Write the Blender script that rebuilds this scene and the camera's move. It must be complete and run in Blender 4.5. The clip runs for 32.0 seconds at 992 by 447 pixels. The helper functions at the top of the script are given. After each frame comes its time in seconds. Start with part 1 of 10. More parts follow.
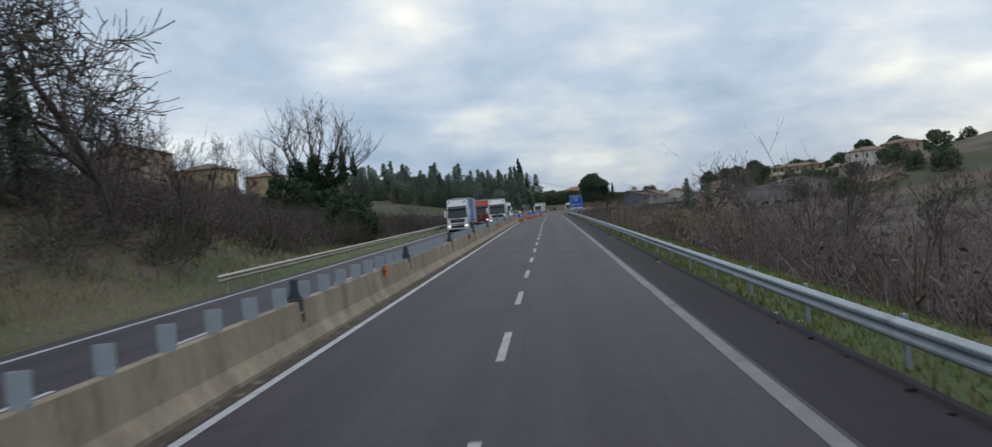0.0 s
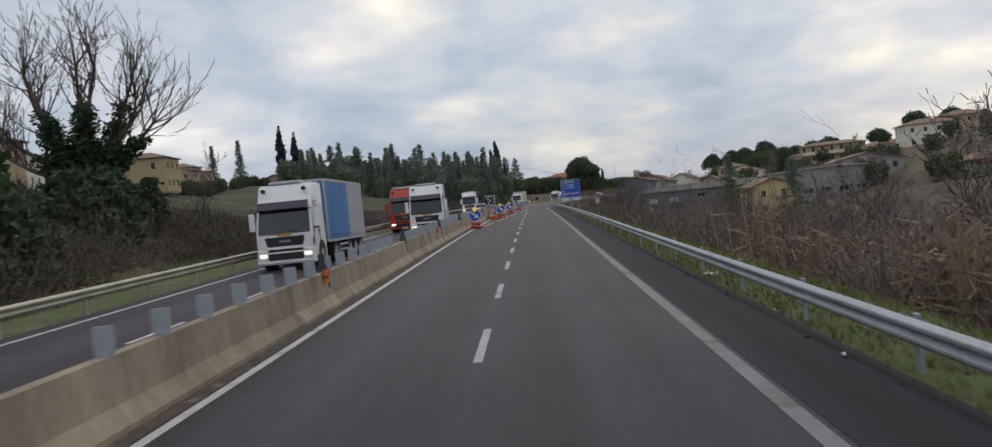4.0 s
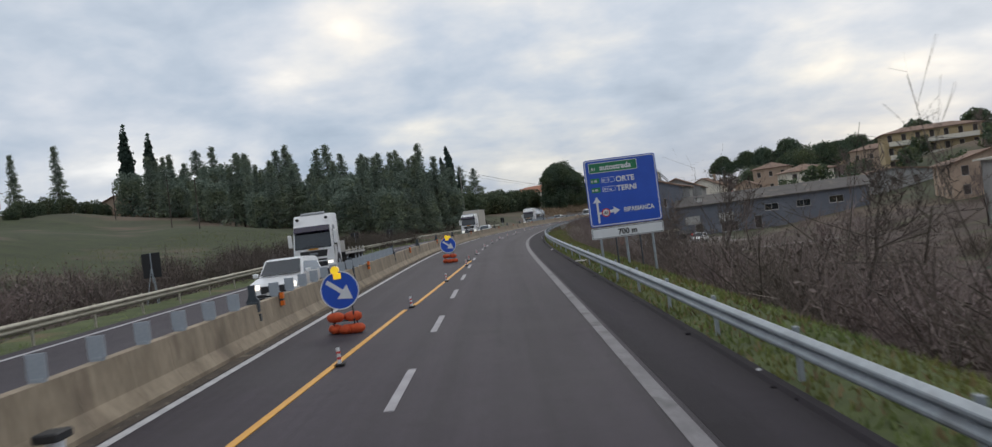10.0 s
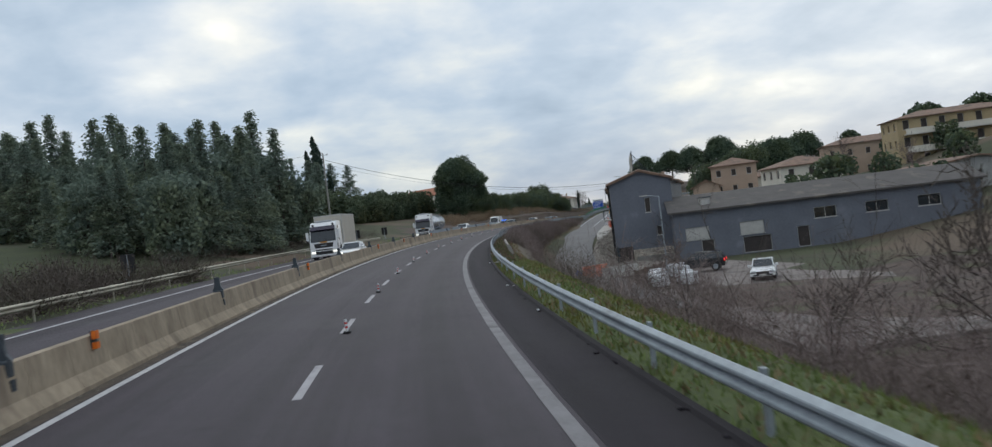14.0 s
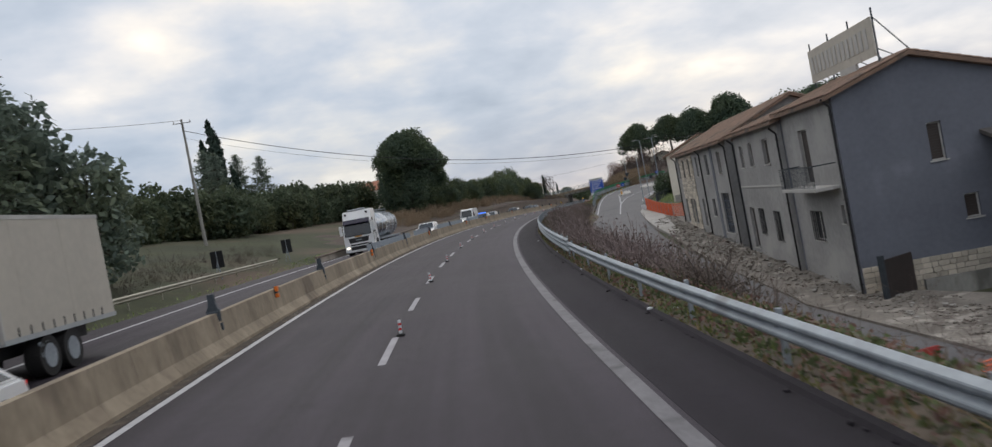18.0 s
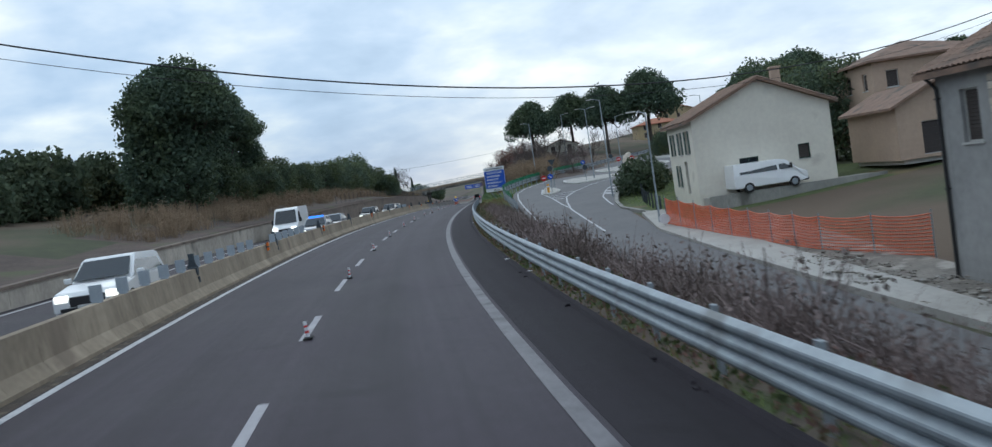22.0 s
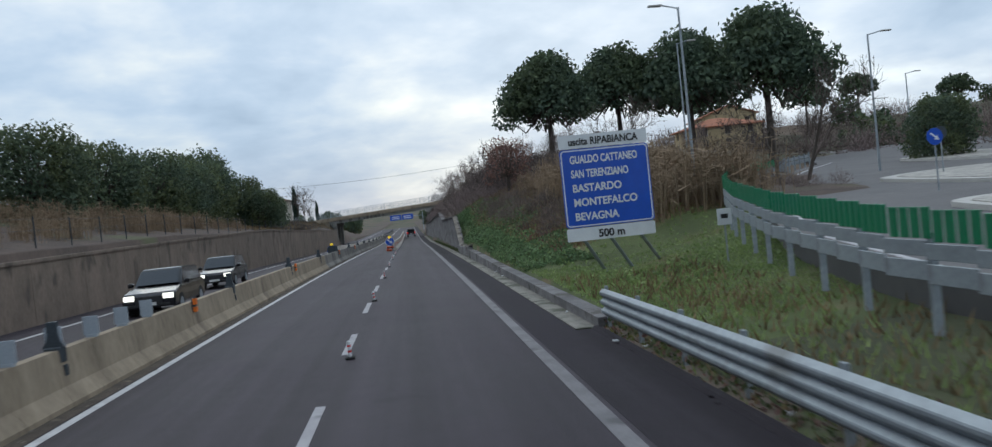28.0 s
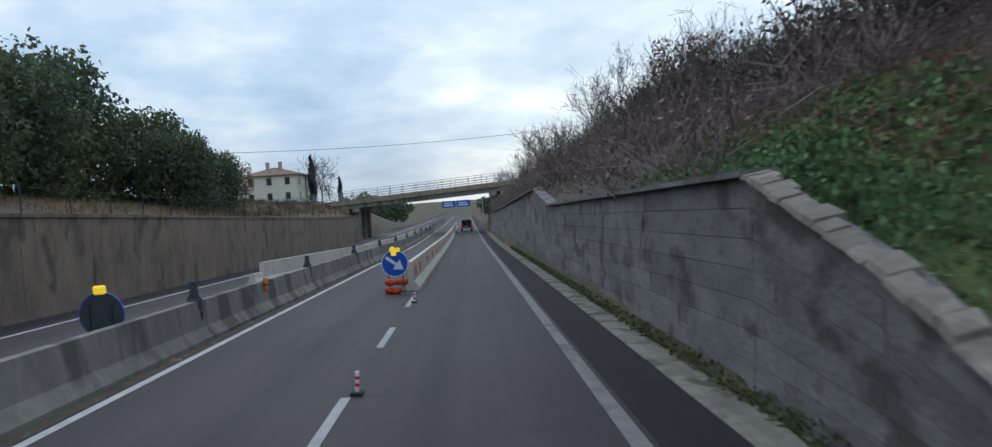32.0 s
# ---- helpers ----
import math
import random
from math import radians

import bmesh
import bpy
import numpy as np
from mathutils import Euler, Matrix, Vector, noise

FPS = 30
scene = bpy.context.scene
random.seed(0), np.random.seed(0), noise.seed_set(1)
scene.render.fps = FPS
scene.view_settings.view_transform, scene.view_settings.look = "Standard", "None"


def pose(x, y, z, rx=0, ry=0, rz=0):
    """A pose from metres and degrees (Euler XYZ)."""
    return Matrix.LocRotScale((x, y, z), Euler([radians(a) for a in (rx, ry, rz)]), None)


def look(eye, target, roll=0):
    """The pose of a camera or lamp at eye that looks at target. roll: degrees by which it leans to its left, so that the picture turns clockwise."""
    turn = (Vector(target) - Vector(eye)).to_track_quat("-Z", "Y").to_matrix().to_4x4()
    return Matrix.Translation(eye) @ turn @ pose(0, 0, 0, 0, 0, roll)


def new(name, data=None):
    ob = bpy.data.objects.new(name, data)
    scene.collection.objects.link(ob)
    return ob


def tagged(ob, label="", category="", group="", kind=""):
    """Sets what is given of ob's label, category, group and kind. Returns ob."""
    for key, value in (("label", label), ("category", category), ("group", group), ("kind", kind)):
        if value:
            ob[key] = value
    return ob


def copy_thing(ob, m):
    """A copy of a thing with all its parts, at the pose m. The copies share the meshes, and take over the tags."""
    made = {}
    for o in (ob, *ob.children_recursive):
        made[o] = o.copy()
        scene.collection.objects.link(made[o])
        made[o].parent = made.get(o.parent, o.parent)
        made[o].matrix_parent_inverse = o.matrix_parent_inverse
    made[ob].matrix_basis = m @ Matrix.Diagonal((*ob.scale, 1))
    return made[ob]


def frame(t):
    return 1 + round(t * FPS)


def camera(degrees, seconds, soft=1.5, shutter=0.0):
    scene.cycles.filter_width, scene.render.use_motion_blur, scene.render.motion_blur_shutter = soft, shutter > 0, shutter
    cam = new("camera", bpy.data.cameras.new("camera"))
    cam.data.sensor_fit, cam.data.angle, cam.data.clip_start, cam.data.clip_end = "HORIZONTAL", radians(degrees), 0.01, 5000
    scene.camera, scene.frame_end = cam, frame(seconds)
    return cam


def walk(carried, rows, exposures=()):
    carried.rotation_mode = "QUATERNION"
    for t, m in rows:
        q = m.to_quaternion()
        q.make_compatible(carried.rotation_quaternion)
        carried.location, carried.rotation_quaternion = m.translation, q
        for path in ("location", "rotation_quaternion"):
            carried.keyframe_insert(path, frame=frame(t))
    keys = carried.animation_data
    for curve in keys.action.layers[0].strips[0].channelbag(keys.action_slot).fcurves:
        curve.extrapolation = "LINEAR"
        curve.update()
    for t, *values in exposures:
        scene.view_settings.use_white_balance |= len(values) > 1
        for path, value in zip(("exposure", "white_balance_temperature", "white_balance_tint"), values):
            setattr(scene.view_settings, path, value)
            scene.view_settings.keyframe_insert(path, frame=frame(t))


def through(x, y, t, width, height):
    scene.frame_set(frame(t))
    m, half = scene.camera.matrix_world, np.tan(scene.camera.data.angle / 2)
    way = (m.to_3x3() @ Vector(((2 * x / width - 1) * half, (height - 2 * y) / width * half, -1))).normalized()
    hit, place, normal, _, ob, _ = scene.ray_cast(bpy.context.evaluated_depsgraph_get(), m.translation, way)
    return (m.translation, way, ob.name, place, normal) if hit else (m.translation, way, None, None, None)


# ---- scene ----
cam = camera(61.2, 32.0, soft=1.3, shutter=0.22)
# seconds, eye, target, lean
PATH = [
    (0, (1.12, 58.32, 3.41), (0.564, 68.309, 3.410), -5.04),
    (0.5, (1.13, 65.88, 3.55), (1.477, 75.874, 3.682), -4.72),
    (1, (1.15, 73.44, 3.69), (1.911, 83.408, 3.855), -4.43),
    (1.5, (1.16, 81.30, 3.83), (1.398, 91.290, 4.250), -3.96),
    (2, (1.18, 89.16, 3.97), (0.567, 99.144, 4.187), -3.50),
    (2.5, (1.29, 96.55, 4.10), (0.304, 106.486, 4.566), -4.37),
    (3, (1.41, 103.93, 4.24), (0.344, 113.869, 4.374), -5.31),
    (3.5, (1.57, 111.60, 4.37), (0.815, 121.571, 4.213), -5.49),
    (5.5, (2.17, 142.30, 4.91), (2.448, 152.292, 4.895), -6.15),
    (6, (2.31, 149.97, 5.05), (2.474, 159.966, 4.881), -6.31),
    (6.5, (2.50, 157.35, 5.18), (2.659, 167.351, 5.008), -6.90),
    (7, (2.70, 164.74, 5.31), (2.851, 174.732, 5.000), -7.61),
    (7.5, (2.85, 172.54, 5.44), (3.087, 182.536, 5.179), -7.17),
    (8, (3.01, 180.35, 5.57), (3.243, 190.343, 5.536), -6.51),
    (8.5, (3.16, 187.73, 5.67), (3.243, 197.724, 5.472), -7.25),
    (9, (3.32, 195.11, 5.78), (3.406, 205.106, 5.680), -7.59),
    (9.5, (3.39, 202.82, 5.88), (3.415, 212.815, 5.808), -7.34),
    (10, (3.45, 210.52, 5.98), (3.513, 220.524, 6.023), -7.22),
    (10.5, (3.52, 217.73, 6.08), (3.487, 227.733, 6.179), -7.04),
    (11, (3.58, 224.94, 6.17), (3.591, 234.943, 6.080), -7.29),
    (11.5, (3.66, 232.46, 6.27), (3.717, 242.457, 6.168), -7.21),
    (12, (3.74, 239.97, 6.37), (4.158, 249.960, 6.093), -7.94),
    (12.5, (3.81, 247.13, 6.46), (5.126, 257.040, 6.217), -7.28),
    (13, (3.89, 254.28, 6.54), (5.250, 264.188, 6.460), -6.67),
    (13.5, (4.01, 261.57, 6.62), (5.498, 271.460, 6.550), -6.89),
    (16, (5.79, 297.91, 6.95), (7.084, 307.820, 7.236), -7.89),
    (17, (6.98, 312.22, 7.07), (8.679, 322.076, 7.289), -8.29),
    (17.5, (7.77, 319.52, 7.13), (9.558, 329.357, 7.228), -9.49),
    (18, (8.68, 326.80, 7.19), (10.760, 336.580, 7.007), -10.84),
    (18.5, (9.68, 333.97, 7.25), (12.100, 343.666, 7.033), -10.99),
    (19, (10.79, 341.11, 7.31), (13.503, 350.726, 6.797), -11.27),
    (19.5, (12.10, 348.49, 7.36), (15.165, 357.989, 6.723), -9.78),
    (20, (13.51, 355.85, 7.42), (16.786, 365.281, 6.825), -8.33),
    (20.5, (15.06, 362.79, 7.46), (18.480, 372.155, 6.677), -8.38),
    (21, (16.70, 369.71, 7.50), (20.375, 378.966, 6.601), -8.67),
    (21.5, (18.57, 377.14, 7.53), (22.309, 386.356, 6.472), -8.70),
    (22, (20.55, 384.55, 7.56), (24.410, 393.755, 7.048), -8.48),
    (22.5, (22.46, 391.41, 7.58), (26.324, 400.614, 6.948), -8.68),
    (23, (24.48, 398.24, 7.60), (28.510, 407.395, 7.358), -9.06),
    (23.5, (26.58, 405.27, 7.61), (30.719, 414.351, 6.992), -9.49),
    (24, (28.78, 412.26, 7.62), (32.926, 421.336, 6.914), -9.84),
    (24.5, (31.02, 419.35, 7.63), (35.186, 428.429, 7.164), -9.71),
    (25, (33.37, 426.40, 7.64), (37.706, 435.399, 7.103), -9.37),
    (25.5, (35.87, 433.67, 7.64), (40.428, 442.547, 6.984), -9.20),
    (26, (38.47, 440.91, 7.63), (43.113, 449.759, 7.355), -8.74),
    (26.5, (41.21, 447.78, 7.61), (45.918, 456.600, 7.659), -7.90),
    (28.5, (52.61, 475.12, 7.40), (57.592, 483.788, 7.107), -4.73),
    (29, (55.48, 481.96, 7.32), (60.856, 490.386, 7.065), -3.96),
    (29.5, (58.42, 488.92, 7.23), (63.912, 497.271, 6.898), -4.54),
    (30, (61.36, 495.88, 7.13), (66.675, 504.340, 6.646), -5.05),
    (30.5, (64.43, 502.97, 7.02), (69.374, 511.656, 6.693), -5.50),
    (31, (67.50, 510.06, 6.90), (72.137, 518.905, 6.478), -5.94),
    (31.5, (70.38, 516.75, 6.78), (74.872, 525.683, 6.520), -4.89),
    (32, (73.26, 523.45, 6.65), (77.453, 532.524, 6.368), -3.87),
]
# the clip's own exposure and white balance drift a little on the way
EXPOSURES = [(0.0, -0.14, 6150, 7), (2.5, -0.14, 6750, 11), (9.0, -0.08, 6600, 10.5), (12.0, -0.06, 6650, 10.5), (13.0, -0.05, 6150, 5.5), (15.5, -0.09, 6600, 10.5), (17.5, -0.05, 6800, 12.5), (19.0, 0.0, 6300, 9.5),
             (20.0, 0.0, 6050, 8), (21.5, 0.08, 5750, 4), (22.5, 0.10, 5700, 3.5), (24.0, 0.05, 5750, 4), (26.0, 0.0, 5850, 4.5), (29.0, 0.05, 6050, 5.5), (30.0, 0.10, 6150, 5), (31.0, 0.08, 5800, 3.5), (32.0, 0.08, 5750, 3)]
walk(cam, [(t, look(eye, target, roll)) for t, eye, target, roll in PATH], EXPOSURES)

# ---- light: a bright overcast winter sky with broken cloud ----
SUN_ROT, SUN_ELEV = 35.0, 24.0
world = bpy.data.worlds.new("overcast_sky")
scene.world = world
world.use_nodes = True
wn, wl = world.node_tree.nodes, world.node_tree.links
wn.clear()


def wnode(kind, **inputs):
    n = wn.new(kind)
    for key, value in inputs.items():
        n.inputs[key].default_value = value
    return n


w_out, w_bg = wnode("ShaderNodeOutputWorld"), wnode("ShaderNodeBackground", Strength=1.0)
w_sky = wn.new("ShaderNodeTexSky")
w_sky.sky_type, w_sky.sun_disc = "NISHITA", False
w_sky.sun_elevation, w_sky.sun_rotation = radians(SUN_ELEV), radians(SUN_ROT)
w_dim = wnode("ShaderNodeMixRGB", Fac=1.0, Color2=(0.10, 0.10, 0.10, 1))
w_dim.blend_type = "MULTIPLY"
wl.new(w_sky.outputs[0], w_dim.inputs[1])
w_co = wn.new("ShaderNodeTexCoord")
w_sep = wn.new("ShaderNodeSeparateXYZ")
wl.new(w_co.outputs["Generated"], w_sep.inputs[0])
# directions are laid on a flat cloud deck, so that clouds crowd towards the horizon
w_up = wnode("ShaderNodeMath")
w_up.operation = "MAXIMUM"
w_up.inputs[1].default_value = 0.0
wl.new(w_sep.outputs["Z"], w_up.inputs[0])
w_add = wnode("ShaderNodeMath")
w_add.inputs[1].default_value = 0.30
wl.new(w_up.outputs[0], w_add.inputs[0])
w_deck = []
for axis in "XY":
    d = wnode("ShaderNodeMath")
    d.operation = "DIVIDE"
    wl.new(w_sep.outputs[axis], d.inputs[0])
    wl.new(w_add.outputs[0], d.inputs[1])
    w_deck.append(d)
w_comb = wn.new("ShaderNodeCombineXYZ")
wl.new(w_deck[0].outputs[0], w_comb.inputs[0])
wl.new(w_deck[1].outputs[0], w_comb.inputs[1])
w_big = wnode("ShaderNodeTexNoise", Scale=1.05, Detail=6.0, Roughness=0.5, Distortion=0.25)
w_small = wnode("ShaderNodeTexNoise", Scale=2.9, Detail=5.0, Roughness=0.52, Distortion=0.15)
for n in (w_big, w_small):
    wl.new(w_comb.outputs[0], n.inputs["Vector"])
w_mix = wnode("ShaderNodeMixRGB", Fac=0.40)
wl.new(w_big.outputs[0], w_mix.inputs[1])
wl.new(w_small.outputs[0], w_mix.inputs[2])
w_ramp = wn.new("ShaderNodeValToRGB")
ramp = w_ramp.color_ramp
ramp.elements[0].position, ramp.elements[0].color = 0.36, (0.40, 0.49, 0.61, 1)
ramp.elements[1].position, ramp.elements[1].color = 0.64, (1.30, 1.25, 1.17, 1)
for pos, col in ((0.44, (0.55, 0.635, 0.745, 1)), (0.51, (0.73, 0.78, 0.855, 1)), (0.57, (0.95, 0.95, 0.95, 1))):
    el = ramp.elements.new(pos)
    el.color = col
wl.new(w_mix.outputs[0], w_ramp.inputs[0])
# the deck is bluer and darker low down
w_low = wn.new("ShaderNodeValToRGB")
low = w_low.color_ramp
low.elements[0].position, low.elements[0].color = 0.0, (0.58, 0.65, 0.76, 1)
low.elements[1].position, low.elements[1].color = 0.25, (1.08, 1.07, 1.06, 1)
for pos, col in ((0.06, (0.66, 0.72, 0.82, 1)), (0.13, (0.88, 0.91, 0.95, 1))):
    el = low.elements.new(pos)
    el.color = col
wl.new(w_up.outputs[0], w_low.inputs[0])
w_tone = wnode("ShaderNodeMixRGB", Fac=1.0)
w_tone.blend_type = "MULTIPLY"
wl.new(w_ramp.outputs[0], w_tone.inputs[1])
wl.new(w_low.outputs[0], w_tone.inputs[2])
w_both = wnode("ShaderNodeMixRGB", Fac=0.90)
wl.new(w_dim.outputs[0], w_both.inputs[1])
wl.new(w_tone.outputs[0], w_both.inputs[2])
# the deck is warmer and thinner round the hidden sun
GLOW_AZ, GLOW_EL = radians(10), radians(12)
w_dot = wn.new("ShaderNodeVectorMath")
w_dot.operation = "DOT_PRODUCT"
w_dot.inputs[1].default_value = (math.sin(GLOW_AZ) * math.cos(GLOW_EL), math.cos(GLOW_AZ) * math.cos(GLOW_EL), math.sin(GLOW_EL))
wl.new(w_co.outputs["Generated"], w_dot.inputs[0])
w_near = wnode("ShaderNodeMapRange")
w_near.inputs["From Min"].default_value, w_near.inputs["From Max"].default_value = 0.90, 1.0
w_near.inputs["To Min"].default_value, w_near.inputs["To Max"].default_value = 0.0, 0.9
wl.new(w_dot.outputs["Value"], w_near.inputs[0])
w_part = wnode("ShaderNodeMapRange")
w_part.inputs["From Min"].default_value, w_part.inputs["From Max"].default_value = 0.46, 0.58
wl.new(w_mix.outputs[0], w_part.inputs[0])
w_fac = wnode("ShaderNodeMath")
w_fac.operation = "MULTIPLY"
wl.new(w_near.outputs[0], w_fac.inputs[0])
wl.new(w_part.outputs[0], w_fac.inputs[1])
w_warm = wnode("ShaderNodeMixRGB", Color2=(1.12, 1.055, 0.93, 1))
w_warm.blend_type = "MULTIPLY"
wl.new(w_fac.outputs[0], w_warm.inputs[0])
wl.new(w_both.outputs[0], w_warm.inputs[1])
wl.new(w_warm.outputs[0], w_bg.inputs[0])
wl.new(w_bg.outputs[0], w_out.inputs[0])

sun = new("sun", bpy.data.lights.new("sun", "SUN"))
sun.data.energy, sun.data.angle, sun.data.color = 0.5, radians(25), (1.0, 0.96, 0.9)
sun.matrix_world = look((0, 0, 60), (60 - 110 * math.sin(radians(SUN_ROT)), -110 * math.cos(radians(SUN_ROT)) + 40, 10))


# ---- the road's line: curvature, grade and crossfall by the metre ----
KNOT = 40.0
CURV = [0.099, -0.031, -0.16, -0.122, 0.136, -0.172, 0.03, 0.187, -1.986, -2.085, -1.87, -2.081, -1.821, 0.091, -0.092, 0.0, 0.0, 0.0, 0.0, 0.0]
GRADE = [0.97, 1.46, 1.84, 1.81, 1.8, 1.85, 1.33, 1.33, 0.86, 0.79, 0.69, 0.21, -0.15, -0.97, -1.59, -2.1, -2.19, -1.0, -1.0, -1.0]
BANK = [0.65, 0.78, 0.99, 1.41, 2.2, 2.95, 3.56, 4.12, 4.26, 4.57, 4.62, 4.47, 4.02, 3.08, 2.61, 2.54, 2.45, 2.4, 2.4, 2.4]
S0, S1, STEP = -240.0, 1200.0, 2.0
_ks = np.arange(len(CURV)) * KNOT - 40.0
SS = np.arange(S0, S1 + 1, STEP)
_c = np.interp(SS, _ks, CURV, 0, 0) * 1e-3
_g = np.interp(SS, _ks, GRADE, 0.4, -0.6) * 1e-2
EE = np.interp(SS, _ks, BANK) * 1e-2


def _sum(a):
    return np.concatenate([[0], np.cumsum((a[1:] + a[:-1]) / 2 * STEP)])


PSI = _sum(_c)
_i0 = int(round(-S0 / STEP))
PSI -= PSI[_i0]
XX, YY, ZZ = _sum(-np.sin(PSI)), _sum(np.cos(PSI)), _sum(_g)
XX, YY, ZZ = XX - XX[_i0], YY - YY[_i0], ZZ - ZZ[_i0]


def psi(s):
    return float(np.interp(s, SS, PSI))


def at(s, d, z=0.0):
    """A point s metres along the lane line, d to its right, z over the road's own middle height."""
    p = psi(s)
    return Vector((float(np.interp(s, SS, XX)) + d * math.cos(p), float(np.interp(s, SS, YY)) + d * math.sin(p), float(np.interp(s, SS, ZZ)) + z))


def on(s, d, z=0.0):
    """The same, z over the banked carriageway."""
    return at(s, d, z - d * float(np.interp(s, SS, EE)))


def at_np(s, d, z):
    p = np.interp(s, SS, PSI)
    return np.stack([np.interp(s, SS, XX) + d * np.cos(p), np.interp(s, SS, YY) + d * np.sin(p), np.interp(s, SS, ZZ) + z], -1)


def put(s, d, z=0.0, turn=0.0):
    """The pose of a thing whose own y points along the road."""
    return Matrix.Translation(at(s, d, z)) @ Matrix.Rotation(psi(s) + radians(turn), 4, "Z")


def put_on(s, d, z=0.0, turn=0.0):
    return put(s, d, z - d * float(np.interp(s, SS, EE)), turn)


LEFT_DROP = 0.2          # the other carriageway lies a little lower


